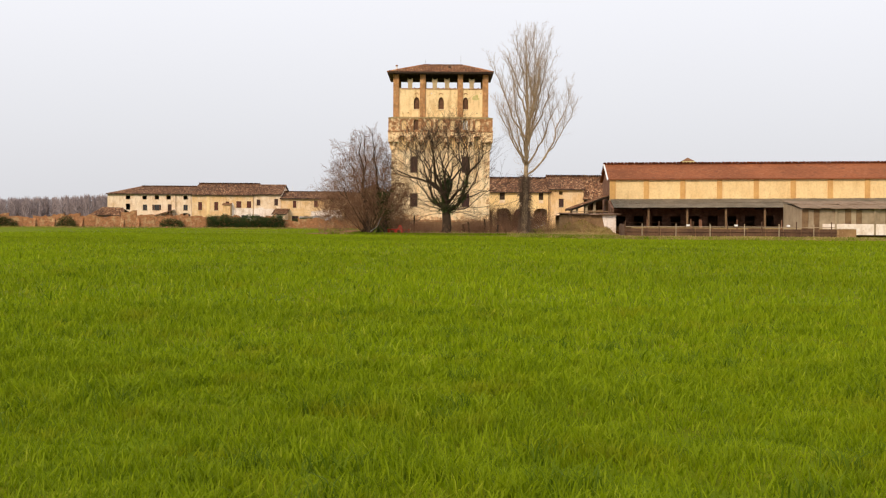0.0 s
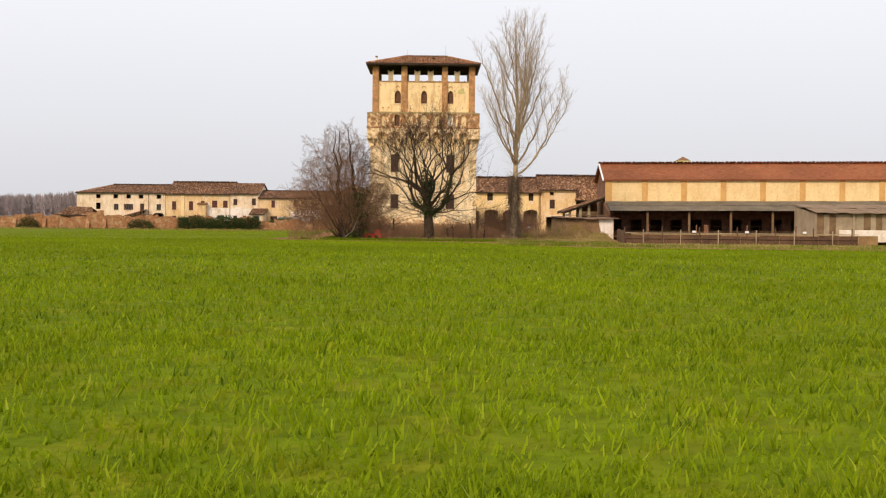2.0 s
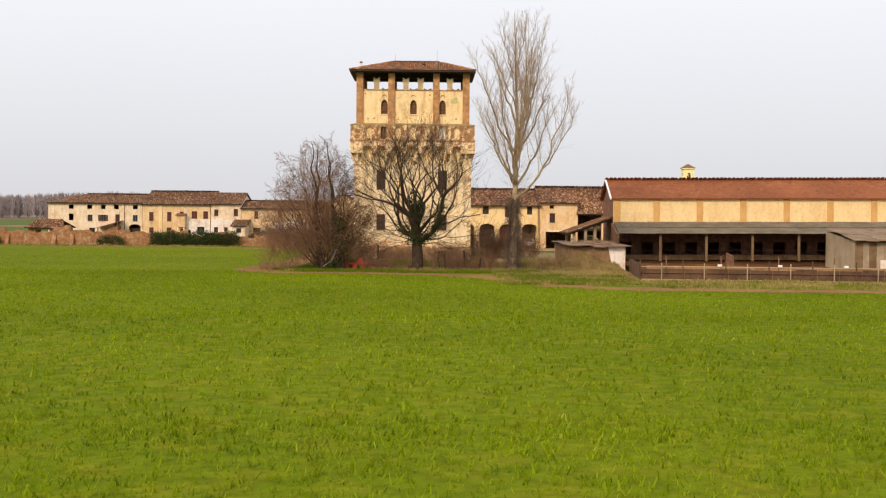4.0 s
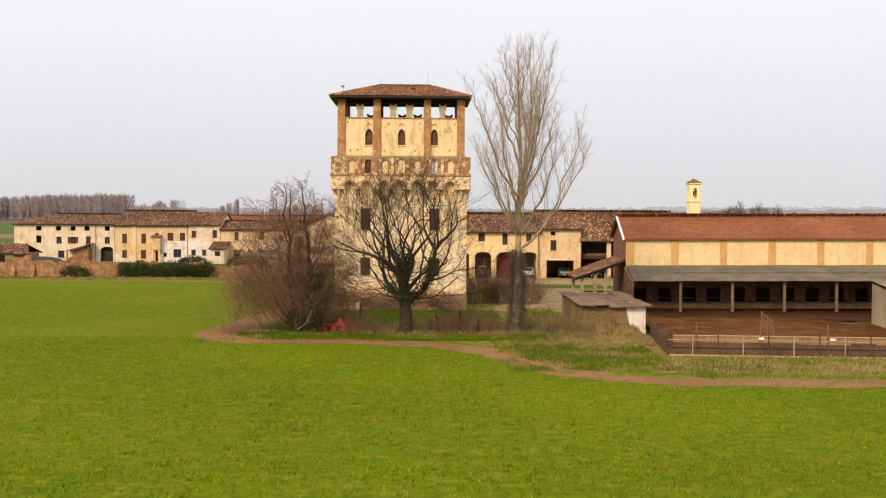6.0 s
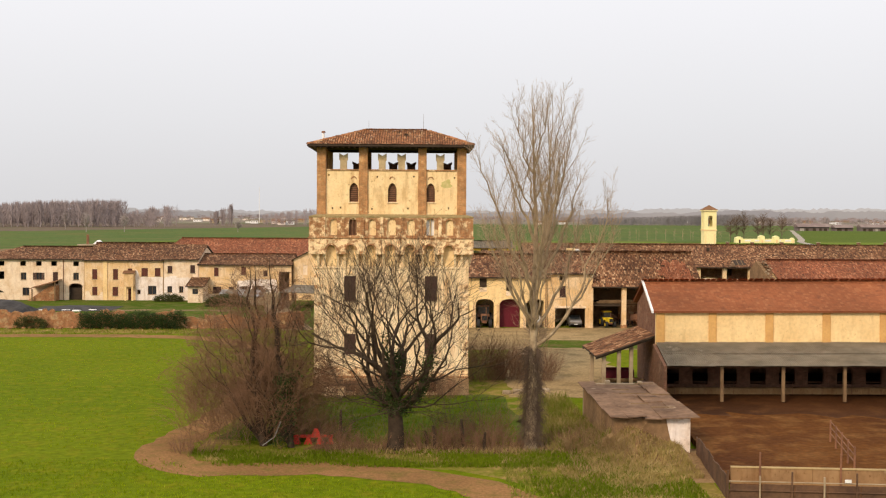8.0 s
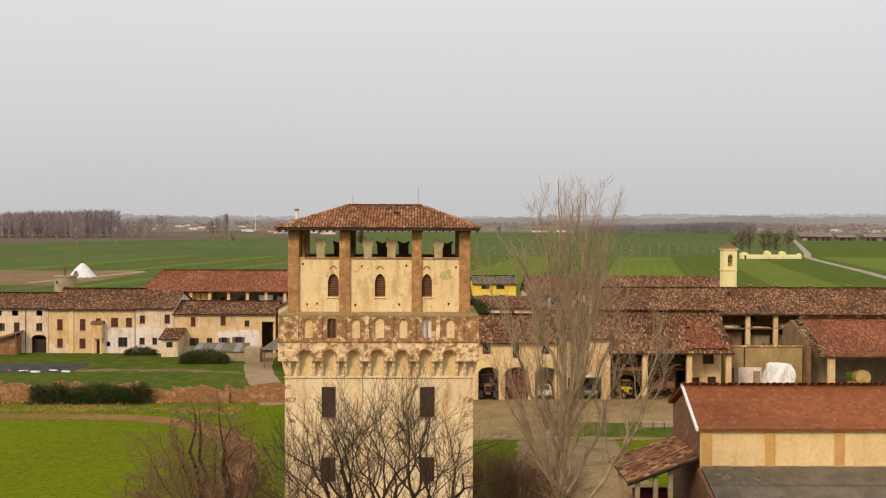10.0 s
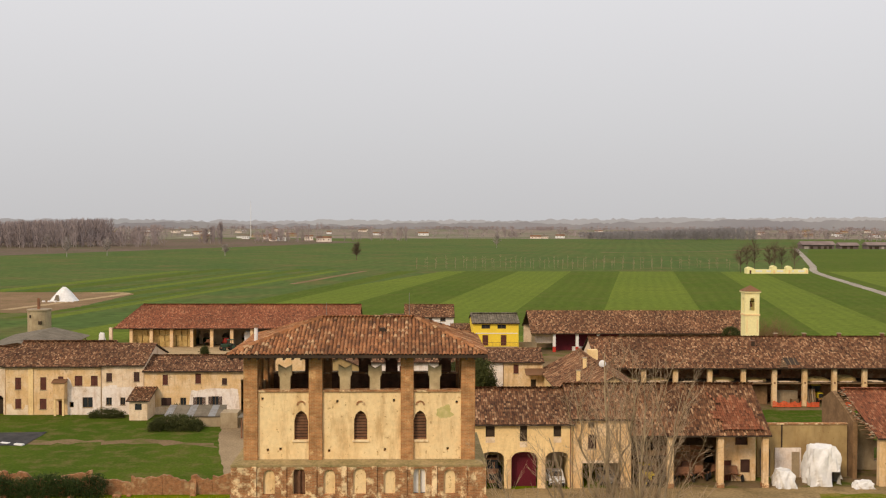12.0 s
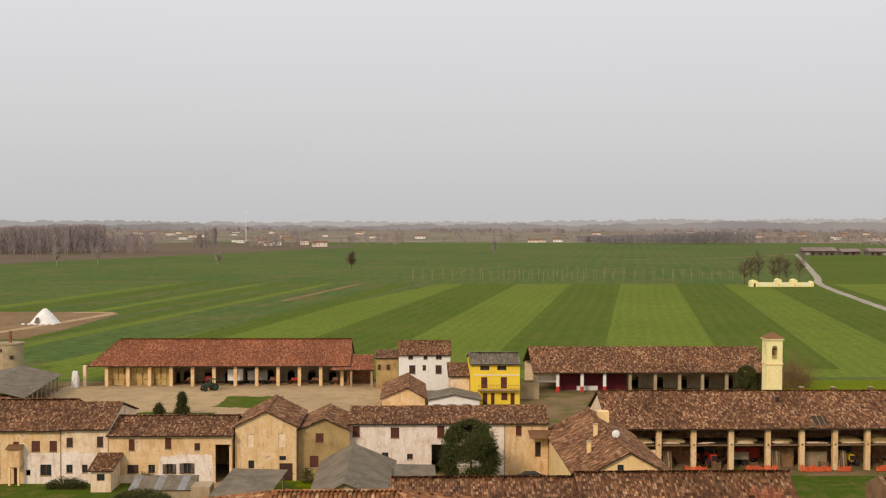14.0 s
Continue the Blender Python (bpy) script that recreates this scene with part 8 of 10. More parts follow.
def poplar():
    L = Limbs(21)
    bx, by = 9.35, 128.6
    trunk = [run_through(L, [(bx, by, -0.1), (bx, by, 0.6), (bx + 0.05, by, 3), (bx + 0.1, by, 6), (bx + 0.15, by, 10), (bx + 0.25, by + 0.1, 14.5), (bx + 0.05, by, 19), (bx - 0.1, by, 24.2)], 0.54, 0.014, 4, 0.02)]
    spine = trunk[0][0]

    def at(z):
        return min(spine, key=lambda q: abs(q.z - z))

    def half(z):
        return 4.7 * max(0.03, 1 - (max(0.0, z - 17.5) / 7.0) ** 2.2) * (1 if z > 15 else 0.9)

    limbs = []
    n = 20
    for k in range(n):
        f = (k + 0.5) / n
        ez = 12.6 + 11.2 * f ** 0.7 + L.r.uniform(-0.8, 0.6)
        a = 2.39996 * k + L.r.gauss(0, 0.6)
        w = half(ez) * L.r.uniform(0.62, 1.05)
        ex, ey = math.cos(a) * w + 0.1, math.sin(a) * w * 0.9
        z0 = max(7.4 + 3.0 * f, ez - w * 1.25 - L.r.uniform(2.5, 5.5))
        p = at(z0)
        r = min(0.15, 0.03 + 0.014 * (ez - p.z)) * (0.7 if z0 > 14 else 1)
        limbs.append(([p, p + Vector((ex * 0.42, ey * 0.42, (ez - p.z) * L.r.uniform(0.24, 0.36))), p + Vector((ex * 0.78, ey * 0.78, (ez - p.z) * L.r.uniform(0.56, 0.68))), Vector((bx + ex, by + ey, ez))], r))
    # the two long low limbs on one side
    p = at(6.9)
    limbs.append(([p, p + Vector((1.7, -0.1, 1.4)), p + Vector((3.3, -0.2, 4.5)), p + Vector((4.4, -0.3, 7.7)), p + Vector((4.8, -0.4, 9.8))], 0.15))
    limbs.append(([p + Vector((1.7, -0.1, 1.4)), p + Vector((3.5, 0.3, 3.9)), p + Vector((5.1, 0.5, 6.7)), p + Vector((5.9, 0.6, 8.9))], 0.09))
    # two tall leaders beside the trunk's own
    p = at(9.8)
    limbs.append(([p, p + Vector((1.1, 0.4, 3.8)), p + Vector((2.0, 0.7, 8.2)), p + Vector((2.8, 0.9, 12.7))], 0.14))
    limbs.append(([p, p + Vector((0.6, -0.5, 4.4)), p + Vector((0.9, -0.8, 9.0)), p + Vector((1.0, -0.9, 13.6))], 0.12))
    for knots, r in limbs:
        pts, rad = run_through(L, knots, r, 0.011, 4, 0.09)
        span = (pts[-1] - pts[0]).length
        dressed(L, pts, rad, int(3 + span * 1.7), 1.6, (0.4, 0.85), 0.3, 1, (4, 6), 0.05, 0.0055, 0.5, 0.5, stout=0.009)
        # straight stems that rise beside the limb
        for i in range(int(1 + span * 0.8)):
            t = 0.28 + 0.6 * (i + L.r.random()) / int(1 + span * 0.8)
            q = pts[int(t * (len(pts) - 1))]
            a = L.r.uniform(0, 6.28)
            ln = span * (0.62 - 0.45 * t) * L.r.uniform(0.6, 1.3) + 0.5
            d = (pts[-1] - pts[0]).normalized() * 0.5 + Vector((math.cos(a) * 0.42, math.sin(a) * 0.42, 0.6))
            p2, r2, _ = L.limb(q, d, ln, 0.016 + 0.022 * (1 - t), 0.006, 0.07, 0.05, 6)
            dressed(L, p2, r2, int(2 + ln * 2.6), 1.1, (0.35, 0.8), 0.2, 1, (4, 6), 0.05, 0.0055, 0.5, 0.45, stout=0.008)
    # short dead twigs on the bare part of the trunk
    for k in range(40):
        a = L.r.uniform(0, 6.28)
        L.grow((bx + 0.1, by, L.r.uniform(6.0, 11.5)), (math.cos(a), math.sin(a), 0.5), L.r.uniform(0.8, 2.4), 0.012, 1, 0.5, 0.05, (4, 6), 0.5, 0.2, 0.15, 0.007)
    t = tree("poplar", "tall bare pale poplar with steep slender branches", bx, by, trunk, L, "bark_pale", "twig_pale", big=0.07)
    # tangle of hanging shoots on the lower trunk
    B = Limbs(22)
    for k in range(1500):
        z = 0.8 + 6.2 * B.r.random() ** 1.2
        a = B.r.uniform(0, 6.28)
        B.grow((bx + 0.06, by, z), (math.cos(a), math.sin(a), B.r.uniform(-0.3, 0.6)), B.r.uniform(0.4, 1.2), 0.014, 1, 0.6, -0.28, (3, 5), 0.5, 0.2, 0.2, 0.009)
    part("trunk_brush", Limbs.mesh(B.thin, 3), "twig", t, "brown shoots hanging on the lower trunk", kind="stuff")
    return t


def walnut():
    L = Limbs(5)
    bx, by = 0.35, 128.6
    trunk = [run_through(L, [(bx, by, -0.1), (bx, by, 0.5), (bx + 0.05, by, 1.8), (bx - 0.05, by, 3.2), (bx - 0.2, by, 4.6)], 0.66, 0.40, 3, 0.03)]

    def inside(q):
        return ((q.x - bx) / 6.4) ** 2 + ((q.y - by) / 5.6) ** 2 + ((q.z - 4.2) / 8.2) ** 2 < 1

    def forked(p, d, length, r, gen):
        """A crooked limb that splits again and again up to the rim of the crown."""
        d = Vector(d).normalized()
        pts, rad, steps = [Vector(p)], [r], 4
        for k in range(steps):
            d = (d + Vector((L.r.gauss(0, 0.14), L.r.gauss(0, 0.14), L.r.gauss(0, 0.12) + (0.085 if gen > 0 else 0.05)))).normalized()
            pts.append(pts[-1] + d * length / steps)
            rad.append(r * (1 - 0.26 * (k + 1) / steps))
        (L.thick if r > 0.022 else L.thin).append((pts, rad))
        # twigs along the limb
        for k in range(1 if gen < 2 else 2):
            q = pts[L.r.randint(1, steps)]
            a = L.r.uniform(0, 6.28)
            L.grow(q, d * 0.7 + Vector((math.cos(a), math.sin(a), L.r.uniform(-0.3, 0.7))) * 0.75, L.r.uniform(0.8, 2.0), 0.014, 1, 0.55, 0.06, (2, 4), 0.5, 0.15, 0.14, 0.008)
        if gen >= 5 or (gen == 4 and L.r.random() < 0.6) or not inside(pts[-1]):
            L.grow(pts[-1], d, L.r.uniform(1.2, 2.4), 0.016, 1, 0.45, 0.06, (3, 5), 0.5, 0.1, 0.12, 0.008)
            return pts
        side = d.orthogonal().normalized()
        side.rotate(Matrix.Rotation(L.r.uniform(0, 6.28), 3, d))
        s = L.r.uniform(0.25, 0.5)
        for turn in (1, -1):
            forked(pts[-1], d * math.cos(s) + side * (math.sin(s) * turn), length * L.r.uniform(0.72, 1.0), rad[-1] * (0.82 if turn > 0 else 0.62), gen + 1)
            s = L.r.uniform(0.4, 0.75)
        return pts

    # (bearing, rise, foot, length, radius) of the main limbs
    for a, rise, z0, ln, r in ((3.0, 0.45, 2.9, 2.6, 0.22), (3.5, 0.95, 3.9, 2.2, 0.23), (2.5, 1.5, 4.4, 2.3, 0.24), (1.6, 0.7, 3.5, 2.3, 0.19), (4.7, 0.6, 3.3, 2.3, 0.20), (4.2, 1.9, 4.4, 2.2, 0.20), (0.3, 0.35, 2.7, 2.5, 0.19), (5.6, 0.55, 3.6, 2.4, 0.20), (0.9, 1.2, 4.3, 2.3, 0.21), (3.2, 0.27, 2.9, 2.3, 0.085), (6.1, 0.25, 2.8, 2.4, 0.085), (2.7, 0.4, 3.1999999999999997, 2.6, 0.085), (3.9, 0.45, 3.0, 2.2, 0.085), (5.2, 0.35, 3.1, 2.2, 0.085), (3.4, 2.4, 4.5, 2.5, 0.22), (1.2, 2.6, 4.5, 2.4, 0.20)):
        forked((bx + math.cos(a) * 0.15, by + math.sin(a) * 0.15, z0), (math.cos(a), math.sin(a), rise), ln * 1.06, r * 0.95, 0)
    # slender lower branches that hang round the crown's foot
    for k in range(34):
        a = 2.39996 * k
        L.grow((bx + math.cos(a) * 0.2, by + math.sin(a) * 0.2, L.r.uniform(2.4, 5.2)), (math.cos(a), math.sin(a), L.r.uniform(0.0, 0.5)), L.r.uniform(3.2, 5.8), 0.034, 2, 0.6, 0.02, (4, 6), 0.48, 0.3, 0.16, 0.008)
    # a stout second stem to one side
    stem, rad = run_through(L, [(bx + 0.15, by - 0.1, 2.6), (bx + 1.3, by - 0.3, 3.5), (bx + 2.0, by - 0.4, 5.0), (bx + 2.4, by - 0.3, 6.8)], 0.28, 0.17, 4, 0.08)
    L.thick.append((stem, rad))
    for a, rise, r in ((0.2, 1.4, 0.15), (3.0, 1.9, 0.14), (5.0, 1.1, 0.12)):
        forked(stem[-1], (math.cos(a), math.sin(a), rise), 1.9, r, 1)
    forked(stem[6], (1.0, -0.2, 0.6), 2.0, 0.13, 1)
    t = tree("walnut_tree", "spreading bare dark tree with ivy on its trunk", bx, by, trunk, L, "bark", "twig_dark", big=0.12)
    rng = random.Random(9)
    cs = [(bx - 0.1 + rng.gauss(0, 0.28), by - 0.25 + rng.gauss(0, 0.26), 2.6 + 3.9 * rng.random()) for _ in range(150)]
    for q0, q1, m in ((stem[0], stem[5], 34), (stem[5], stem[11], 52), (Vector((bx, by, 3.3)), Vector((bx - 1.7, by - 0.3, 3.9)), 22), (Vector((bx - 0.2, by, 5.0)), Vector((bx - 0.5, by, 7.0)), 26)):
        for _ in range(m):
            q = q0.lerp(q1, rng.random())
            cs.append((q.x + rng.gauss(0, 0.2), q.y - 0.1 + rng.gauss(0, 0.2), q.z + rng.gauss(0, 0.22)))
    part("ivy", leaf_cloud(cs, 16, 0.085, 3, (0.17, 0.17, 0.22)), "ivy", t, "dark green ivy on the trunk", kind="stuff")
    return t


def thicket_tree():
    L = Limbs(17)
    bx, by = -8.6, 130.2
    trunk = []
    feet = [(-6.6, 129.4, 0.27), (-8.5, 129.9, 0.30), (-9.4, 133.6, 0.28), (-7.6, 132.6, 0.24)]
    n = 40
    for k in range(n):
        x, y, r = feet[k % 4]
        a = 2.4 * k
        u = math.sqrt((k + 0.5) / n)
        ex, ey = -9.3 + math.cos(a) * 5.5 * u, by + 2.6 + math.sin(a) * 5.0 * u
        ez = 12.7 - 7.4 * u ** 1.7 + L.r.uniform(-0.6, 0.5) - max(0.0, ex + 6.5) * 0.4
        pts, rad = arching(L, (x, y, -0.1), (ex, ey, ez), r * (0.9 if k < 4 else 0.24), 0.012, 0.7, wob=0.16)
        if k < 4:
            trunk.append((pts, rad))
        dressed(L, pts, rad, 15, 2.6, (0.45, 1.1), 0.22, 2, (5, 6), -0.05, 0.008, 0.45, 0.55, 0.06, stout=0.02)
    # low thicket round the stems
    for k in range(900):
        a, q = L.r.uniform(0, 6.28), math.sqrt(L.r.random())
        x, y = -9.6 + math.cos(a) * 4.9 * q, by + 2.2 + math.sin(a) * 4.6 * q
        L.grow((x, y, L.r.uniform(0, 3.4)), (math.cos(a) * 0.3 * q + L.r.gauss(0, 0.35), L.r.gauss(0, 0.35), 0.9), L.r.uniform(1.6, 4.4) * (1.1 - 0.45 * q), 0.013, 1, 0.55, -0.07, (5, 7), 0.5, 0.15, 0.16, 0.008)
    # fine outer sprays
    for k in range(760):
        a, q = L.r.uniform(0, 6.28), math.sqrt(L.r.random())
        x, y = -9.0 + math.cos(a) * 5.0 * q, by + 2.6 + math.sin(a) * 4.8 * q
        z = 11.4 - 6.4 * q ** 1.6 - L.r.uniform(0, 4.2)
        L.grow((x, y, max(0.4, z)), (math.cos(a) * 0.7 * q + L.r.gauss(0, 0.35), math.sin(a) * 0.7 * q + L.r.gauss(0, 0.35), 0.6), L.r.uniform(1.0, 2.0), 0.009, 1, 0.6, -0.05, (5, 7), 0.5, 0.1, 0.15, 0.007)
    t = tree("thicket_tree", "dense bare brown thicket of many-stemmed trees", bx, by, trunk, L, "bark", "twig_brown", trunk_sides=8, big=0.13)
    rng = random.Random(3)
    cs = [(-7.0 + rng.gauss(0, 0.4), 129.2 + rng.gauss(0, 0.4), rng.uniform(0.4, 5.0)) for _ in range(60)]
    part("ivy", leaf_cloud(cs, 18, 0.085, 4, (0.25, 0.25, 0.3)), "ivy", t, "dark ivy on a stem", kind="stuff")


poplar()
walnut()
thicket_tree()


def shrubs(name, label, spots, seed, mat="twig", category="shrub"):
    """Low bare bushes: each spot is (x, y, radius, height, shoots)."""
    for x, y, r, h, n in spots:
        L = Limbs(seed)
        seed += 1
        for _ in range(n):
            a, q = L.r.uniform(0, 6.28), math.sqrt(L.r.random()) * r
            L.grow((x + math.cos(a) * q, y + math.sin(a) * q * 0.7, 0), (math.cos(a) * 0.35 + L.r.gauss(0, 0.2), L.r.gauss(0, 0.3), 1), h * L.r.uniform(0.5, 1.05), 0.014, 1, 0.5, 0.0, (3, 5), 0.5, 0.2, 0.14, 0.009)
        single(name, Limbs.mesh(L.thin, 3), mat, label, category)


shrubs("bramble", "tangled bare brown bramble before the tower", [(-3.4, 128.4, 1.6, 1.3, 78), (2.6, 128.8, 1.8, 1.7, 102), (5.2, 128.9, 1.8, 1.5, 102), (7.6, 129.2, 1.6, 1.4, 84), (-12.6, 127.9, 1.6, 1.1, 72), (-1.0, 128.6, 1.5, 1.2, 78), (11.4, 130.0, 1.5, 1.3, 72), (13.2, 128.8, 1.4, 1.0, 66), (-5.6, 132.0, 1.3, 2.4, 110), (-4.0, 131.0, 1.2, 1.8, 90), (3.8, 130.6, 1.3, 1.9, 90), (6.6, 131.2, 1.4, 2.3, 100), (-4.8, 149.8, 1.6, 2.4, 110), (-1.5, 149.6, 1.9, 2.0, 120), (3.6, 149.8, 1.8, 2.2, 110)], 300, "twig_brown")
shrubs("brushwood", "dark heap of cut branches behind the tower", [(8.0, 160.0, 2.2, 4.2, 260), (10.6, 161.0, 2.4, 3.8, 270), (13.0, 160.0, 1.8, 2.6, 180)], 340, "twig_brown", category="brushwood")
shrubs("bare_thicket", "brown bare thicket beside the bell tower", [(84.0, 340.0, 3.0, 7.0, 260), (87.0, 341.0, 2.4, 5.0, 170), (80.5, 341.0, 2.4, 5.6, 170)], 380, "twig_brown", category="thicket")
shrubs("dry_brush", "dry brown brush growing against the old shed", [(14.6, 126.6, 1.2, 1.8, 100), (16.6, 126.2, 1.4, 1.2, 100), (12.4, 127.6, 0.9, 1.5, 70), (13.8, 131.0, 0.9, 1.8, 70)], 395, "dry_weed")
shrubs("bare_sapling", "thin bare sapling in the rough grass", [(-4.6, 130.2, 0.1, 4.8, 5), (4.2, 131.0, 0.15, 4.2, 6), (6.2, 132.4, 0.1, 4.6, 5), (3.2, 132.5, 0.1, 3.6, 5), (16.6, 190.0, 0.8, 3.6, 60)], 360, category="sapling")


def ever(name, label, x, y, h, r, seed, base=0.3, mat="conifer"):
    """A dense evergreen: trunk and many small sprays in an uneven dome (broad) or cone (slim)."""
    rng = random.Random(seed)
    t = thing(name, x, y, 0, label, "tree")
    part("trunk", Geo().tube([(x, y, 0), (x, y, h * 0.6)], [0.22, 0.08], 8), "bark", t)
    cs = []
    lobes = [(rng.uniform(0, 6.28), rng.uniform(0.1, 0.95), rng.uniform(0.75, 1.12)) for _ in range(26)]
    for _ in range(int(110 + 52 * h * r)):
        la, lu, lw = rng.choice(lobes)
        u = min(1, max(0, rng.gauss(lu, 0.06)))
        w = r * lw * (math.sqrt(max(0, 1 - (2 * (0.1 + 0.9 * u) - 1) ** 2)) ** 0.7 if r > 2 else (1 - u) ** 0.8)
        a, q = rng.gauss(la, 0.35), w * (0.45 + 0.55 * math.sqrt(rng.random()))
        cs.append((x + math.cos(a) * q, y + math.sin(a) * q, base + (h - base) * u))
    part("crown", leaf_cloud(cs, 30, 0.10, seed, (0.26, 0.26, 0.22)), mat, t, kind="stuff")


ever("cedar", "broad dark evergreen tree before the white wing", 11.4, 251.0, 9.0, 3.7, 51, mat="cedar_leaf")
ever("conifer", "small dark conifer in the courtyard", -38.0, 309.0, 4.0, 1.3, 52, mat="cedar_leaf")
ever("conifer", "small dark conifer in the courtyard", -42.3, 309.5, 1.8, 0.9, 53, mat="cedar_leaf")
ever("evergreen", "dark evergreen tree behind the arcade barn", 72.5, 331.5, 5.6, 2.05, 54, mat="cedar_leaf")


def hedge_run(x0, x1, y, h, d, seed, label="dark green clipped hedge along the brick wall"):
    rng = random.Random(seed)
    cs = []
    for _ in range(int((x1 - x0) * 40 * max(1, d))):
        u, v = rng.uniform(-1, 1), rng.uniform(-1, 1)
        dome = math.sqrt(max(0, 1 - u * u * 0.8 - v * v * 0.2)) if x1 - x0 < 9 else 1 - 0.1 * rng.random() + 0.08 * math.sin(u * 9)
        cs.append(((x0 + x1) / 2 + u * (x1 - x0) / 2, y + v * d / 2, rng.uniform(0.1, max(0.2, (h - 0.15) * dome))))
    single("hedge", leaf_cloud(cs, 20, 0.075, seed, (0.2, 0.16, 0.16)), "ivy" if x1 - x0 >= 9 else "cedar_leaf", label, "hedge")


hedge_run(-43.6, -29.4, 206.0, 2.45, 1.7, 61)
hedge_run(-52.2, -48.2, 206.3, 2.0, 0.9, 62, "dark ivy clump over the brick wall")
hedge_run(-84, -79, 206.3, 2.2, 1.0, 63, "dark ivy clump over the brick wall")
hedge_run(-71.2, -68.2, 206.3, 2.3, 0.9, 64, "dark ivy clump over the brick wall")
hedge_run(-33.5, -26.5, 243.5, 2.2, 3.0, 65, "green garden bush beside the greenhouse")
hedge_run(-44.5, -39.5, 253.2, 1.5, 1.4, 66, "low green bush before the farmhouse")
hedge_run(-33.0, -31.0, 254.8, 1.9, 0.9, 67, "green bush against the house wall")
hedge_run(-11.2, -9.6, 255.5, 2.2, 0.9, 68, "green climber beside the brick house")


# ---- grass ----
def blades(name, label, xs, ys, h, w, lean, mat, seed, z=0.0, category="grass", short=False):
    """One sheet of single blades: each bends over in two steps."""
    rng = np.random.default_rng(seed)
    k = len(xs)
    a = rng.uniform(0, 2 * np.pi, k)
    b = rng.uniform(0, 2 * np.pi, k)
    sx, sy = np.cos(a) * w / 2, np.sin(a) * w / 2
    tip = h * lean * rng.uniform(0.3, 1.4, k)
    dx, dy = np.cos(b) * tip, np.sin(b) * tip
    v = np.zeros((k, 6, 3))
    for i, (f, up, wid) in enumerate(((0.0, 0.0, 1.0), (0.3, 0.62, 0.85), (1.0, 1.0, 0.12))):
        v[:, 2 * i, 0], v[:, 2 * i, 1] = xs + dx * f - sx * wid, ys + dy * f - sy * wid
        v[:, 2 * i + 1, 0], v[:, 2 * i + 1, 1] = xs + dx * f + sx * wid, ys + dy * f + sy * wid
        v[:, 2 * i:2 * i + 2, 2] = (z + h * up)[:, None] if isinstance(h, np.ndarray) else z + h * up
    base = np.array([(0, 1, 3, 2), (2, 3, 5, 4)])
    if short:
        v = v[:, [0, 1, 4, 5]]
        v[:, 2:, :2] += (v[:, :2, :2] - v[:, 2:, :2]) * 0.3
        f = (np.arange(k)[:, None] * 4 + np.array([0, 1, 3, 2])[None])
        return single(name, (v.reshape(-1, 3), f), mat, label, category, kind="stuff")
    f = (np.arange(k)[:, None, None] * 6 + base[None]).reshape(-1, 4)
    return single(name, (v.reshape(-1, 3), f), mat, label, category, kind="stuff")


NEAR = ((4, 11, 7.5, 380, 0.125, 0.0085), (11, 19, 12, 130, 0.14, 0.0145))
SHORT = ((2, 11, 7.5, 700, 0.085, 0.013), (11, 19, 12, 170, 0.12, 0.024))
MIDDLE = ((19, 31, 18, 68, 0.16, 0.034), (31, 50, 30, 34, 0.16, 0.045), (50, 80, 44, 15, 0.15, 0.065))
FAR = ((80, 124, 52, 24, 0.11, 0.06),)


def field_grass(bands, mat, short):
    """Blades over the stretch of field that the walk crosses, thinning out towards its edges and with the distance."""
    rng = np.random.default_rng(77)
    X, Y, H, W = [], [], [], []
    for y0, y1, half, density, hh, ww in bands:
        k = int((y1 - y0 + 3) * half * 2 * density)
        y = rng.uniform(y0 - 1.5, y1 + 1.5, k) + rng.normal(0, 0.6, k)
        x = rng.uniform(-1, 1, k) * half * (1 + 0.06 * rng.normal(0, 1, k))
        # half of the near blades stand in small tufts
        if not short:
            m = k // 2
            c = rng.integers(0, k, max(1, k // 40))
            pick = c[rng.integers(0, len(c), m)]
            x[:m], y[:m] = x[pick] + rng.normal(0, 0.055, m), y[pick] + rng.normal(0, 0.055, m)
        # some stand taller in clumps
        t = np.sin(x * 1.9 + 2.3 * np.sin(y * 0.8)) * np.sin(y * 1.6 + 1.7 * np.sin(x * 0.7)) + 0.6 * np.sin(x * 5.1 + y * 2.2) * np.sin(y * 4.7 - x * 1.3)
        lane = np.interp(x, [-16, -14, -12, -4, 4.2, 8.2, 11, 15.9, 26.6, 70], [150, 126, 121, 120.5, 117, 111, 104.5, 101, 100, 98.5])
        keep = (y < lane + 0.35 + rng.normal(0, 0.25, k)) & (rng.random(k) < np.clip((1.02 - np.abs(x) / half) * 4, 0.15, 1))
        x, y, t = x[keep], y[keep], t[keep]
        k = len(x)
        X.append(x), Y.append(y)
        H.append(hh * np.clip(0.62 + 0.36 * t + rng.normal(0, 0.24, k), 0.22, 1.9))
        W.append(ww * rng.uniform(0.7, 1.5, k))
    blades("field_grass", "long bright green spring grass blades", np.concatenate(X), np.concatenate(Y), np.concatenate(H), np.concatenate(W), 0.85, mat, 78, short=short)


field_grass(NEAR, "grass", False)
field_grass(SHORT, "grass", True)
field_grass(MIDDLE, "grass", True)
field_grass(FAR, "grass", True)


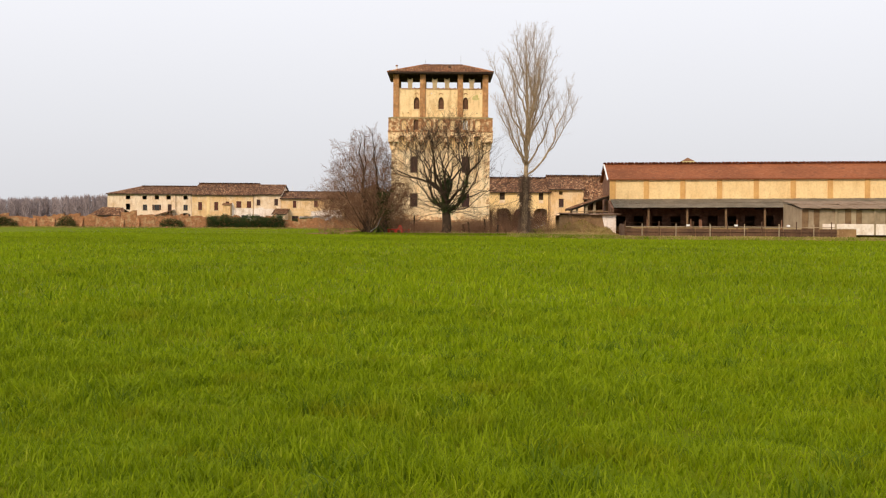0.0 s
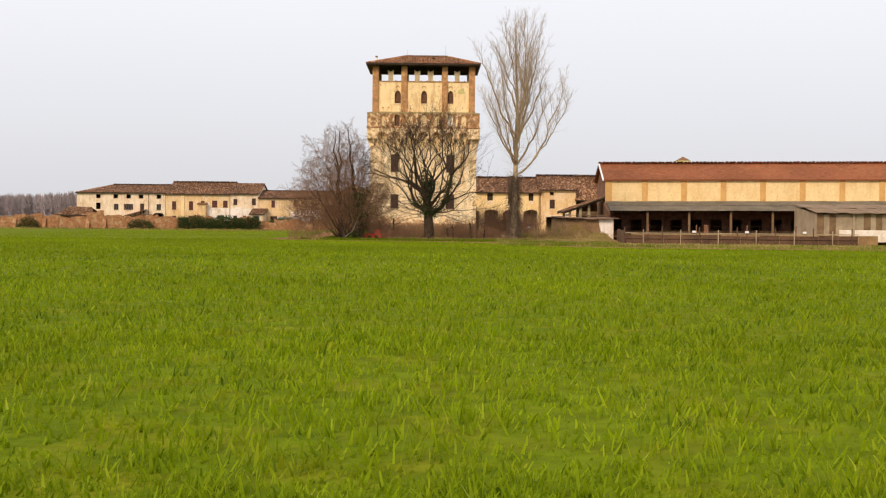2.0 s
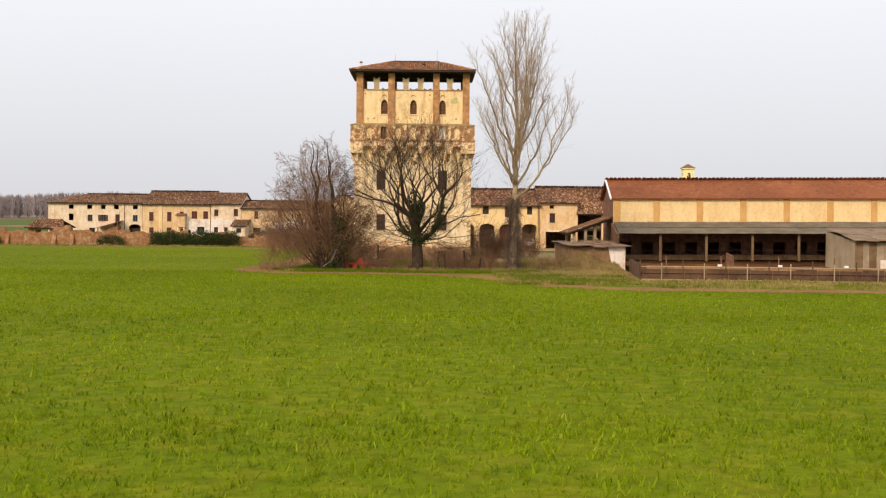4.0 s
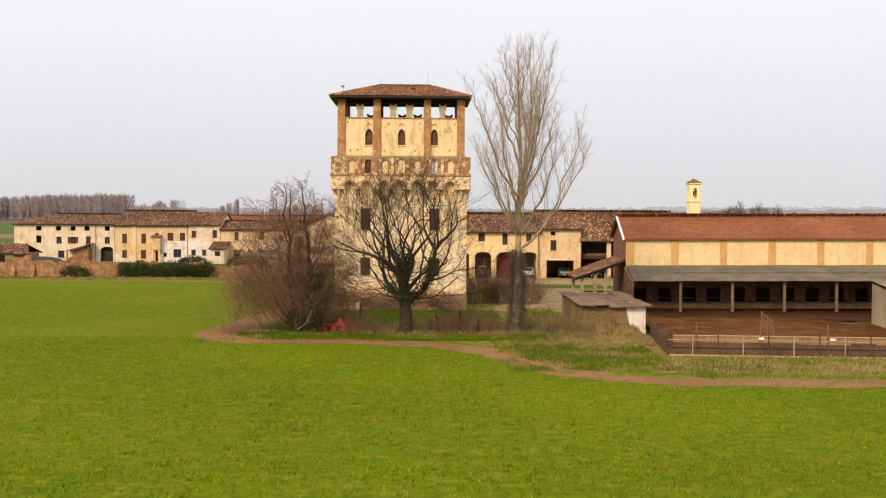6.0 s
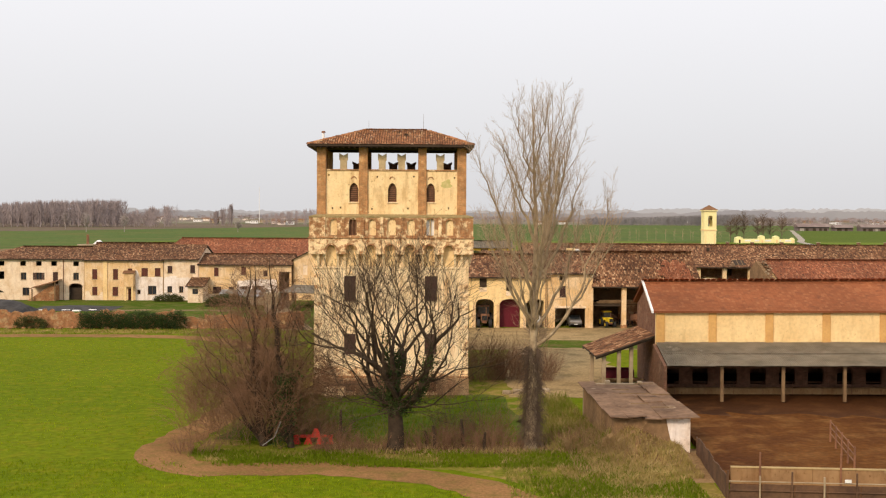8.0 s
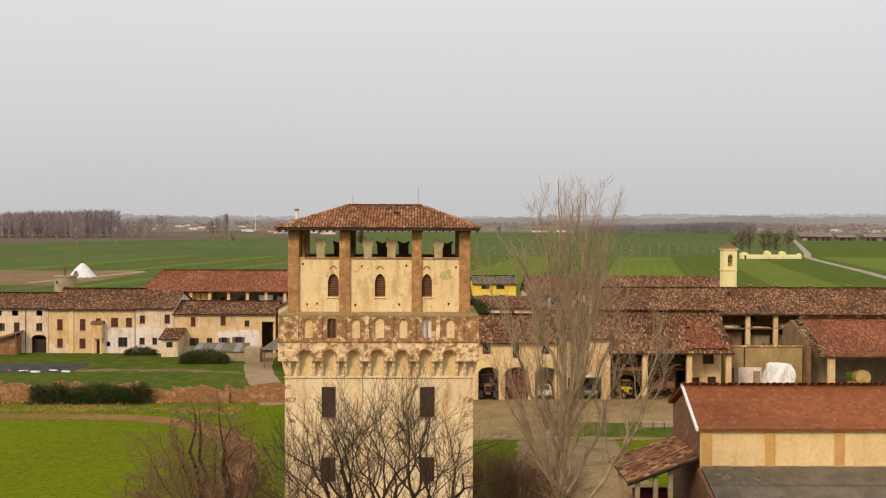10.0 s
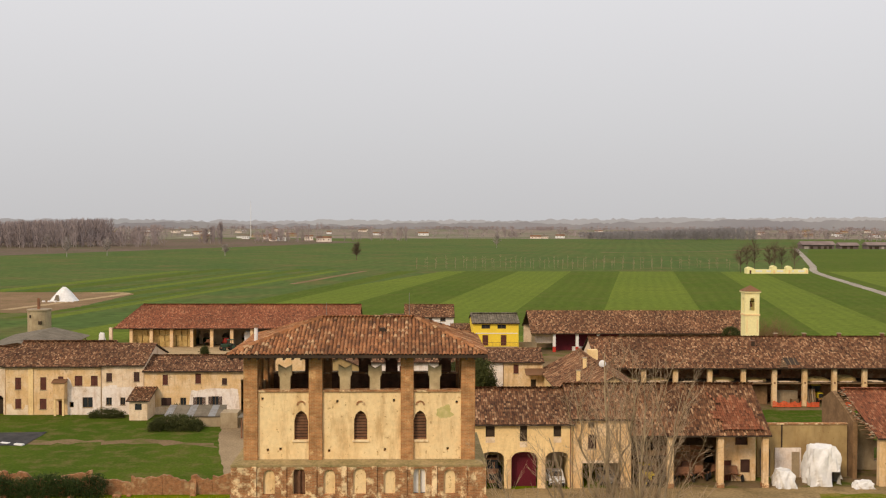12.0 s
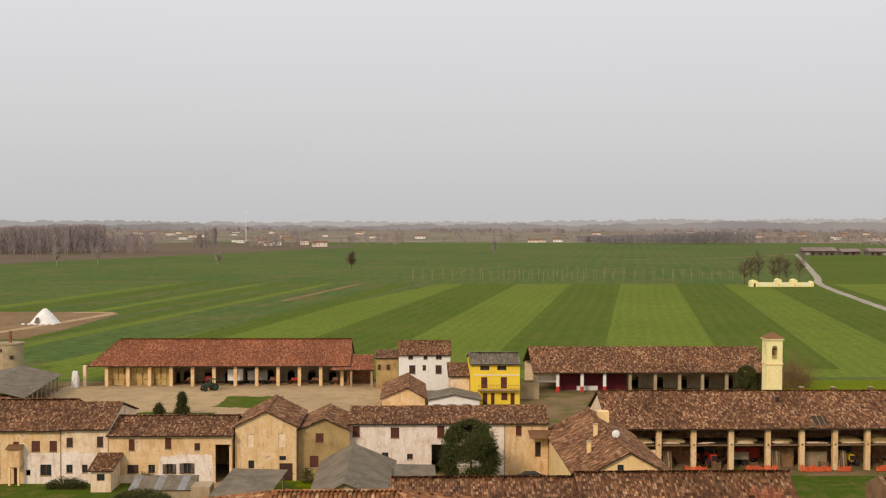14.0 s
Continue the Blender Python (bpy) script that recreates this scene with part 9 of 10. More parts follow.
def dark_tufts():
    """Single ranker tufts that stand darker in the sward."""
    rng = np.random.default_rng(19)
    for y0, y1, half, count, per, size, h, w in ((5, 20, 9, 120, 34, 0.11, 0.15, 0.012), (20, 55, 24, 240, 10, 0.17, 0.16, 0.03), (55, 98, 42, 240, 8, 0.25, 0.14, 0.05)):
        cx, cy = rng.uniform(-half, half, count), rng.uniform(y0, y1, count)
        big = rng.uniform(0.5, 1.5, count)
        who = np.repeat(np.arange(count), per)
        k = len(who)
        blades("grass_tufts", "darker rank tufts of grass in the field", cx[who] + rng.normal(0, size, k) * big[who], cy[who] + rng.normal(0, size, k) * big[who], h * big[who] ** 0.5 * rng.uniform(0.5, 1.15, k), w * rng.uniform(0.7, 1.4, k), 0.9, "tuft", int(y0))


dark_tufts()


def verge_grass():
    rng = np.random.default_rng(31)
    def patch(n, poly, h, w, seed, mat, name, label, clump=0):
        (x0, x1), (y0, y1) = poly
        x, y = rng.uniform(x0, x1, n), rng.uniform(y0, y1, n)
        track = np.abs(y - np.interp(x, [-16, -14, -10.6, -4, 4.2, 8.2, 11, 15.9, 26.6, 60], [127, 125.6, 122.9, 123.2, 119.4, 113, 106.6, 103.4, 102.5, 101.2])) < 1.4 + rng.normal(0, 0.4, n)
        keep = ~track
        if clump:
            f = np.sin(x * 0.9 + 1.7 * np.sin(y * 0.55)) + np.sin(y * 1.05 + 1.4 * np.sin(x * 0.47 + 1)) + rng.normal(0, 0.35, n)
            keep &= clump * f > (0.25 if clump > 0 else -0.75)
        x, y = x[keep], y[keep]
        m = len(x)
        blades(name, label, x, y, h * rng.uniform(0.4, 1.5, m), w * rng.uniform(0.7, 1.4, m), 0.6, mat, seed, z=bank_height(x, y))
    patch(15000, ((-13, 14), (123.4, 128.2)), 0.17, 0.06, 1, "grass_far", "rough_grass", "rough green tufted grass beside the track", -1)
    patch(5000, ((-13, 14), (123.4, 128.2)), 0.2, 0.05, 15, "dry_grass", "rough_grass", "rough green and straw-coloured tufted grass", 1)
    patch(7000, ((7, 18), (107, 126)), 0.2, 0.06, 2, "dry_grass", "rough_grass", "rough green and straw-coloured tufted grass")
    patch(7000, ((18, 45), (103.2, 114.0)), 0.18, 0.07, 3, "dry_grass", "rough_grass", "rough green and straw-coloured tufted grass")
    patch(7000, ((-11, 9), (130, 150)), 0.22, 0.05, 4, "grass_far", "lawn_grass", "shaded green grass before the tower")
    patch(9000, ((-50, -16.5), (124, 192)), 0.07, 0.07, 5, "grass", "field_grass", "long bright green spring grass blades")
    patch(2500, ((-85, -16), (199, 205.5)), 0.2, 0.12, 6, "dry_grass", "rough_grass", "rough green and straw-coloured tufted grass")
    patch(1200, ((11.5, 18.9), (121.5, 127.6)), 0.36, 0.03, 8, "dry_weed", "dry_weeds", "tall dry brown weeds on the earth bank")
    patch(7500, ((17, 42), (106.0, 114.2)), 0.2, 0.07, 9, "straw", "dry_weeds", "dry straw-coloured weeds along the yard fence", 1)
    patch(9000, ((10.5, 18.6), (114, 124)), 0.2, 0.05, 11, "straw", "dry_weeds", "dry straw-coloured weeds on the bank", 1)
    patch(12000, ((8.5, 18), (107.5, 123)), 0.18, 0.06, 12, "grass_far", "rough_grass", "green tussocks beside the track", -1)
    patch(7000, ((12.5, 18.9), (120.5, 127.4)), 0.26, 0.04, 14, "straw", "dry_weeds", "dry straw-coloured weeds on the bank")
    patch(3000, ((-4, 13), (127, 130.4)), 0.3, 0.03, 13, "dry_weed", "dry_weeds", "brown dead stalks under the trees")
    patch(3500, ((10.5, 14.6), (128, 150)), 0.5, 0.05, 7, "dry_grass", "rough_grass", "rough dry tall grass beside the old shed")


verge_grass()


# ---- distant trees ----
def far_tree(L, x, y, h, r, twigs=26, thick=1.0, low=0.28):
    L.thick.append(([Vector((x, y, 0)), Vector((x, y, h * 0.45)), Vector((x, y, h * 0.9))], [0.16 * thick, 0.12 * thick, 0.05]))
    for k in range(twigs):
        z = h * L.r.uniform(low, 0.88)
        a = L.r.uniform(0, 6.28)
        q = r * math.sin(math.pi * (0.15 + 0.75 * z / h)) * L.r.uniform(0.6, 1.1)
        p0 = Vector((x, y, z))
        p1 = p0 + Vector((math.cos(a) * q, math.sin(a) * q, h * L.r.uniform(0.1, 0.24)))
        L.thick.append(([p0, p0.lerp(p1, 0.5) + Vector((0, 0, 0.2)), p1], [0.11 * thick, 0.09 * thick, 0.04 * thick]))
        for _ in range(2):
            s = p0.lerp(p1, L.r.uniform(0.4, 0.9))
            e = s + Vector((L.r.gauss(0, 0.1 * h), L.r.gauss(0, 0.1 * h), h * L.r.uniform(0.05, 0.16)))
            L.thick.append(([s, e], [0.07 * thick, 0.03 * thick]))


def lone(name, label, x, y, h, r, seed, twigs=40, thick=1.0, group="", mat="twig_far"):
    L = Limbs(seed)
    far_tree(L, x, y, h, r, twigs, thick)
    trunk = L.thick[:1]
    t = thing(name, x, y, 0, label, "tree", group)
    part("trunk", Limbs.mesh(trunk, 7), mat, t)
    L.thin = L.thick[1:]
    part("crown", Limbs.mesh([b for b in L.thin if len(b[0]) == 3], 3), mat, t)
    part("twig_spray", Limbs.mesh([b for b in L.thin if len(b[0]) == 2], 3), mat, t, kind="stuff")


for k, x in enumerate((190, 195, 200.5, 206.5, 211, 216.5, 221)):
    lone("bare_tree", "bare leafless tree behind the cemetery wall", x, 719 + (k % 3) * 4, 14 + (k * 7) % 5, 4.2, 400 + k, 46, 1.1, "cemetery trees", "twig")
for x, y, h, s in ((-268, 975, 15, 1), (-246, 1010, 14, 2),  (95, 1290, 14, 4), (-150, 1010, 9, 5), (-330, 1120, 16, 6)):
    lone("bare_tree", "lone bare tree standing in the fields", x, y, h, 4.2, 420 + s, 60, 1.5, "field trees")


lone("bare_tree", "dark bushy bare tree standing alone in the field", -37.7, 915, 12, 4.2, 423, 100, 1.5, "field trees", "twig")


def slender_wood(name, label, spots, h, r, seed, shoots=70, width=0.5, mat="twig_wood"):
    """Bare trees seen from afar: each a trunk and many slim upright sprays filling an uneven crown."""
    rng = np.random.default_rng(seed)
    P = np.array(spots, float)
    n = len(P)
    th = h * rng.uniform(0.62, 1.12, n)
    tr = r * rng.uniform(0.7, 1.25, n)
    who = np.repeat(np.arange(n), shoots)
    k = len(who)
    u = rng.uniform(0.04, 0.9, k) ** 0.85
    q = tr[who] * np.sin(np.pi * (0.12 + 0.8 * u)) * np.sqrt(rng.random(k))
    a = rng.uniform(0, 2 * np.pi, k)
    low = np.stack([P[who, 0] + np.cos(a) * q * 0.7, P[who, 1] + np.sin(a) * q * 0.7, u * th[who]], 1)
    ln = th[who] * rng.uniform(0.08, 0.2, k)
    top = low + np.stack([np.cos(a) * q * 0.45 + rng.normal(0, 0.3, k), np.sin(a) * q * 0.45, ln], 1)
    w = width * rng.uniform(0.5, 1.3, k)
    b = rng.uniform(0, np.pi, k)
    side = np.stack([np.cos(b) * w / 2, np.sin(b) * w / 2, np.zeros(k)], 1)
    v = np.stack([low - side, low + side, top + side * 0.3, top - side * 0.3], 1).reshape(-1, 3)
    f = np.arange(k * 4).reshape(k, 4)
    tw = np.zeros((n, 4, 3))
    for i, (sx, z) in enumerate(((-0.22, 0.0), (0.22, 0.0), (0.1, 0.8), (-0.1, 0.8))):
        tw[:, i] = np.stack([P[:, 0] + sx * width * 1.6, P[:, 1], z * th], 1)
    single(name, joined((v, f), (tw.reshape(-1, 3), np.arange(n * 4).reshape(n, 4))), mat, label, "wood", kind="stuff")


def block_of_trees(x0, x1, y0, y1, count, seed):
    rng = np.random.default_rng(seed)
    return np.stack([rng.uniform(x0, x1, count), rng.uniform(y0, y1, count)], 1)


def loose_line(x0, x1, y0, y1, clumps, per, seed, wide=45):
    """Places in loose clumps with gaps between them."""
    rng = np.random.default_rng(seed)
    out = []
    for _ in range(clumps):
        cx, cy, w = rng.uniform(x0, x1), rng.uniform(y0, y1), rng.uniform(0.2, 1.3) * wide
        m = max(2, int(per * rng.uniform(0.3, 1.5)))
        out.append(np.stack([cx + rng.normal(0, w, m), cy + rng.normal(0, 14, m)], 1))
    return np.concatenate(out)


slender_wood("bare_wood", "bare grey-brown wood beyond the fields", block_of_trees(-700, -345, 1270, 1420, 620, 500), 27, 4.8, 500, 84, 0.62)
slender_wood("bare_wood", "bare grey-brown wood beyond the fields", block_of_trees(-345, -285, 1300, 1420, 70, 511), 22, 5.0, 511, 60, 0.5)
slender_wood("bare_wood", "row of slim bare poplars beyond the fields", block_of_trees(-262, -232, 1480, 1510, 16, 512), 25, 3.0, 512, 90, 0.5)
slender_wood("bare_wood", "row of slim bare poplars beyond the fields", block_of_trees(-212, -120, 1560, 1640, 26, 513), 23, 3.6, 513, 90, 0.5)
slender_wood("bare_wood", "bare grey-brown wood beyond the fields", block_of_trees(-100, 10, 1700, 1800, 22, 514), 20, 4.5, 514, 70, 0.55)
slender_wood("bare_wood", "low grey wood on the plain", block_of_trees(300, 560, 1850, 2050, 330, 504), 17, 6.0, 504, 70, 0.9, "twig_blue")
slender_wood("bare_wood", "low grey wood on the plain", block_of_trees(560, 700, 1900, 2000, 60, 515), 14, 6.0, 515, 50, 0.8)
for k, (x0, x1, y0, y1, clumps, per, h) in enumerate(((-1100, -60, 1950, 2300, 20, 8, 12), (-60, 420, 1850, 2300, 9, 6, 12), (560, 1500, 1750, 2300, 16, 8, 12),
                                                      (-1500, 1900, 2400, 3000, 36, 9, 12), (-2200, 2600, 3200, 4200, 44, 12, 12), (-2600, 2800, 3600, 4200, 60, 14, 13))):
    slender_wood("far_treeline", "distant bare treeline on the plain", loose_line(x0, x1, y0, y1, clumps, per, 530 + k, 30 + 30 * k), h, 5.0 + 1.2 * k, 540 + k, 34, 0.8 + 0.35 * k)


def horizon_woods():
    """The last line of woods and low hills, all round the view, far behind everything else; the haze is painted into
    its colours.
    """
    rng = random.Random(8)
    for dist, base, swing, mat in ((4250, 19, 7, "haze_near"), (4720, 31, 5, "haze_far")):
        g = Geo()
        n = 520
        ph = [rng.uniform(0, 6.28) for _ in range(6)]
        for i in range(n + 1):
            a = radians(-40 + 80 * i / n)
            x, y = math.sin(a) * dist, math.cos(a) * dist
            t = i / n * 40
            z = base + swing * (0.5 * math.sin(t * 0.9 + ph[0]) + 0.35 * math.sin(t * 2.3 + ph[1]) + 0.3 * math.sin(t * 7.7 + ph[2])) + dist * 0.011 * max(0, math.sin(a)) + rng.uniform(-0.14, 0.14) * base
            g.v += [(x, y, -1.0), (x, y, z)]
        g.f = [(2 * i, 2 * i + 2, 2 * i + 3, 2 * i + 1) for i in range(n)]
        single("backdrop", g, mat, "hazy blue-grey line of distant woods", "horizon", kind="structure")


horizon_woods()


def saplings():
    rng = random.Random(41)
    for r in range(2):
        for k in range(34):
            x, y = 6 + 5.95 * k + rng.uniform(-0.6, 0.6), 764 + 26 * r + rng.uniform(-3, 3)
            L = Limbs(600 + k + 50 * r)
            h = rng.uniform(5.5, 8.0)
            t = thing("young_tree", x, y, 0.0, "slender young bare tree in a plantation row", "tree", "plantation trees")
            part("trunk", Limbs.mesh([([Vector((x, y, -0.05)), Vector((x, y, h))], [0.065, 0.035])], 5), "twig_pale", t)
            for i in range(9):
                z = h * rng.uniform(0.35, 0.95)
                a = rng.uniform(0, 6.28)
                L.thin.append(([Vector((x, y, z)), Vector((x + math.cos(a) * 0.8, y + math.sin(a) * 0.8, z + 1.1))], [0.04, 0.02]))
            part("crown", Limbs.mesh(L.thin, 3), "twig_pale", t)


saplings()

# ---- ruined garden wall ----
def garden_wall():
    h = thing("garden_wall", -50, 207, 0, "ruined red brick garden wall with broken top", "wall")
    rng = random.Random(14)
    x = -92.0
    while x < -13.5:
        w = rng.uniform(2.2, 5.0)
        e = min(x + w, -13.5)
        base = 2.1 if x < -45 else 1.9
        n = 8
        top = [base + rng.uniform(-0.15, 0.25)]
        for _ in range(n):
            top.append(min(2.6, max(1.0, top[-1] + rng.gauss(0, 0.16))))
        if -64 < x < -58:
            top = [t + 0.6 for t in top]
        out = [(x, 0), (e - 0.02, 0)] + [(x + (e - 0.02 - x) * (n - i) / n, top[n - i]) for i in range(n + 1)]
        part("wall_stretch", Geo().prism(out, "y", 207.0 + rng.uniform(-0.08, 0.08), 207.45), "brick_wall", h)
        if rng.random() < 0.6:
            part("buttress", Geo().add([(x, 206.3, 0), (x + 0.6, 206.3, 0), (x + 0.6, 206.98, 1.7), (x, 206.98, 1.7), (x, 206.98, 0), (x + 0.6, 206.98, 0)], [(0, 1, 2, 3), (0, 3, 4), (1, 5, 2)]), "brick_wall", h)
        x = e
    for k in range(26):
        x = rng.uniform(-64, -26)
        g = Geo().block(-0.25, 0.25, -0.2, 0.2, 0, 0.25, 0.06).moved(pose(x, 206.2 + rng.uniform(-0.6, 0.3), 0, rng.uniform(-20, 20), rng.uniform(-20, 20), rng.uniform(0, 180)))
        part("fallen_brick", g, "brick_wall", h)


garden_wall()


def garden_sheds():
    c = thing("ruined_hut", -71, 236, 0, "small ruined hut with sunken tile roof", "hut")
    part("wall", wall_geo(-74, -67.5, 0, 2.5, 236, 0.35, [(-72.6, -70.0, 0, 2.0, "rect")]), "brick_wall", c)
    part("side_wall", Geo().box(-74, -73.65, 236.352, 242, 0, 2.5), "brick_wall", c)
    part("side_wall", Geo().box(-67.85, -67.5, 236.352, 242, 0, 2.5), "brick_wall", c)
    part("roof_deck", Geo().slab([(-74.6, 235.4, 2.4), (-67.0, 235.4, 2.2), (-68.6, 239, 3.9), (-73.0, 239, 4.1)], 0.12), "wood_dark", c)
    part("roof_deck", Geo().slab([(-67.0, 242.5, 2.4), (-74.6, 242.5, 2.4), (-73.0, 239, 4.1), (-68.6, 239, 3.9)], 0.12), "wood_dark", c)
    part("roof_tiles", tile_field((-74.6, 235.4, 2.42), (7.6, 0, -0.2), (0, 3.6, 1.65), lambda a, b: (a > 0.2 * b) & (a < 1 - 0.2 * b), 0.26, 0.45, seed=140), "tile_old", c, kind="stuff")
    g = Geo()
    rng = random.Random(2)
    nx, ny = 14, 7
    for j in range(ny):
        for i in range(nx):
            u, v = i / (nx - 1), j / (ny - 1)
            g.v.append((-67.5 + 9.5 * u, 226 + 8 * v, max(0.0, 2.1 * math.sin(math.pi * u) ** 0.6 * math.sin(math.pi * v) ** 0.6 + rng.uniform(-0.1, 0.1))))
    g.f = [(j * nx + i, j * nx + i + 1, (j + 1) * nx + i + 1, (j + 1) * nx + i) for j in range(ny - 1) for i in range(nx - 1)]
    single("silage_heap", g, "black_sheet", "heap covered with black plastic sheet", "heap")
    g = Geo()
    for j in range(5):
        for i in range(12):
            u, v = i / 11, j / 4
            g.v.append((-60 + 13 * u, 233 + 9 * v, 0.0 + 0.5 * math.sin(math.pi * u) * math.sin(math.pi * v) + rng.uniform(0, 0.12)))
    g.f = [(j * 12 + i, j * 12 + i + 1, (j + 1) * 12 + i + 1, (j + 1) * 12 + i) for j in range(4) for i in range(11)]
    single("ground_sheet", g, "black_sheet", "dark grey plastic sheet spread on the lawn", "tarpaulin")
    for k in range(7):
        x, y = -60 + 2.1 * k + rng.uniform(-0.5, 0.5), 233.5 + rng.uniform(-0.4, 1.2)
        g = Geo().block(-0.7, 0.7, -0.3, 0.3, 0.0, 0.2, 0.08).moved(pose(x, y, 0, 0, 0, rng.uniform(-40, 40)))
        single("white_sack", g, "tarp", "white plastic sack lying on the lawn", "sack", "white sacks")
    gh = thing("greenhouse", -28, 247, 0, "low greenhouse with pale sheet roof", "greenhouse")
    part("wall", Geo().box(-32, -24, 246, 246.15, 0, 1.3).box(-32, -24, 249.85, 250, 0, 1.3).box(-32, -31.85, 246.16, 249.84, 0, 1.3).box(-24.15, -24, 246.16, 249.84, 0, 1.3), "grey_render", gh)
    for k in range(8):
        x = -32.1 + 1.02 * k
        part("roof_pane", Geo().slab([(x, 245.8, 1.5), (x + 1.0, 245.8, 1.5), (x + 1.0, 250.2, 2.4), (x, 250.2, 2.4)], 0.04), "sheet" if k % 3 else "metal", gh)
    part("frame", Geo().box(-32, -31.9, 246, 246.1, 1.3, 1.5).box(-24.1, -24, 246, 246.1, 1.3, 1.5).box(-32, -24, 249.8, 249.9, 1.3, 2.3), "wood", gh)
    part("annex", Geo().block(-24.0, -21.6, 244.5, 247.5, 0, 2.2, 0.04), "grey_render", gh)
    st = thing("outside_stair", -63.5, 254, 0, "brick outside stair with lean roof at the farmhouse", "stair")
    part("flight", Geo().prism([(-67, 0), (-62, 0), (-62, 2.7), (-63, 2.7)], "y", 253.8, 255.9), "brick_wall", st)
    part("canopy", Geo().slab([(-66.5, 253, 2.2), (-61.6, 253, 3.6), (-61.6, 255.9, 3.8), (-66.5, 255.9, 2.4)], 0.12), "tile_old", st)
    for x in (-66, -62):
        part("post", Geo().block(x - 0.1, x + 0.1, 253.2, 253.4, 0, 2.2 + (x + 66) * 0.33, 0.02), "wood", st)


garden_sheds()


# ---- vehicles and machines ----
def car(x, y, turn, mat, label, z=0.02):
    c = thing("car", 0, 0, 0, label, "car")
    prof = [(-2.0, 0.35), (2.0, 0.35), (2.05, 0.75), (1.9, 0.95), (1.1, 1.02), (0.5, 1.45), (-0.9, 1.5), (-1.6, 1.1), (-2.0, 1.0), (-2.05, 0.7)]
    part("body", Geo().prism(prof, "y", -0.82, 0.82), mat, c)
    part("windscreen", Geo().slab([(1.08, -0.68, 1.06), (1.08, 0.68, 1.06), (0.55, 0.62, 1.45), (0.55, -0.62, 1.45)], 0.02).moved(Matrix.Translation((0.03, 0, 0.03))), "glass", c)
    part("side_window", Geo().prism([(-1.3, 1.08), (0.85, 1.05), (0.42, 1.38), (-0.85, 1.42)], "y", -0.835, -0.823), "glass", c)
    part("side_window", Geo().prism([(-1.3, 1.08), (0.85, 1.05), (0.42, 1.38), (-0.85, 1.42)], "y", 0.823, 0.835), "glass", c)
    part("bumper", Geo().block(2.03, 2.14, -0.8, 0.8, 0.35, 0.55, 0.03), "rubber", c)
    for s in (-1, 1):
        part("headlight", Geo().block(1.96, 2.08, s * 0.6 - 0.16, s * 0.6 + 0.16, 0.68, 0.84, 0.03), "metal", c)
        for wx in (-1.25, 1.3):
            w = part("wheel", Geo().tube([(wx, s * 0.68, 0.31), (wx, s * 0.86, 0.31)], [0.31, 0.31], 16), "rubber", c)
            part("rim", Geo().tube([(wx, s * 0.862, 0.31), (wx, s * 0.872, 0.31)], [0.18, 0.17], 12), "metal", w)
    part("number_plate", Geo().box(2.142, 2.15, -0.26, 0.26, 0.42, 0.52), "white_paint", c, "plain number plate")
    c.matrix_basis = pose(x, y, z, 0, 0, turn)
    return c


car(18.3, 211.2, -90, "white_paint", "small white car parked under a shed arch")
car(24.0, 211.6, -90, "metal", "small silver car parked in the garage opening")
car(19.5, 255.0, 180, "black_sheet", "dark car parked before the yellow wing", 0.0)


def tractor(x, y, turn, mat, label, s=1.0, z=0.02):
    t = thing("tractor", 0, 0, 0, label, "tractor")
    part("bonnet", Geo().block(0.3, 2.2, -0.4, 0.4, 0.9, 1.65, 0.08), mat, t)
    part("grille", Geo().box(2.2, 2.23, -0.34, 0.34, 0.95, 1.55), "rubber", t)
    part("chassis", Geo().box(-0.9, 2.1, -0.3, 0.3, 0.6, 0.9), "rust", t)
    part("cab", Geo().block(-1.1, 0.3, -0.75, 0.75, 1.2, 1.6, 0.05), mat, t)
    for a in (-1.0, 0.2):
        for b in (-0.68, 0.68):
            part("cab_post", Geo().box(a - 0.04, a + 0.04, b - 0.04, b + 0.04, 1.6, 2.55), "rubber", t)
    part("cab_roof", Geo().block(-1.15, 0.38, -0.8, 0.8, 2.55, 2.7, 0.05), mat, t)
    part("cab_glass", Geo().box(0.2, 0.22, -0.62, 0.62, 1.62, 2.52), "glass", t)
    part("exhaust", Geo().tube([(1.3, 0.25, 1.6), (1.3, 0.25, 2.5)], [0.05, 0.05], 8), "rust", t)
    for wx, r, o in ((-0.7, 0.85, 0.85), (1.7, 0.52, 0.75)):
        for sgn in (-1, 1):
            w = part("wheel", Geo().tube([(wx, sgn * (o - 0.2), r), (wx, sgn * (o + 0.2), r)], [r, r], 20), "rubber", t)
            part("rim", Geo().tube([(wx, sgn * (o + 0.202), r), (wx, sgn * (o + 0.22), r)], [r * 0.55, r * 0.5], 14), mat, w)
    t.matrix_basis = pose(x, y, z, 0, 0, turn) @ Matrix.Scale(s, 4)
    return t


tractor(-38.0, 338.5, 215, "green_paint", "green farm tractor standing in the courtyard", 0.9)
tractor(11.2, 211.0, -90, "rust", "old dark tractor under the shed arch", 1.1)
tractor(28.6, 211.2, -80, "yellow_paint", "yellow tractor parked in the open barn", 0.8)
tractor(47.2, 266.0, -90, "red_paint", "red tractor parked under the arcade", 1.15)
tractor(67.5, 266.4, -90, "yellow_paint", "yellow tractor parked under the arcade", 1.05)


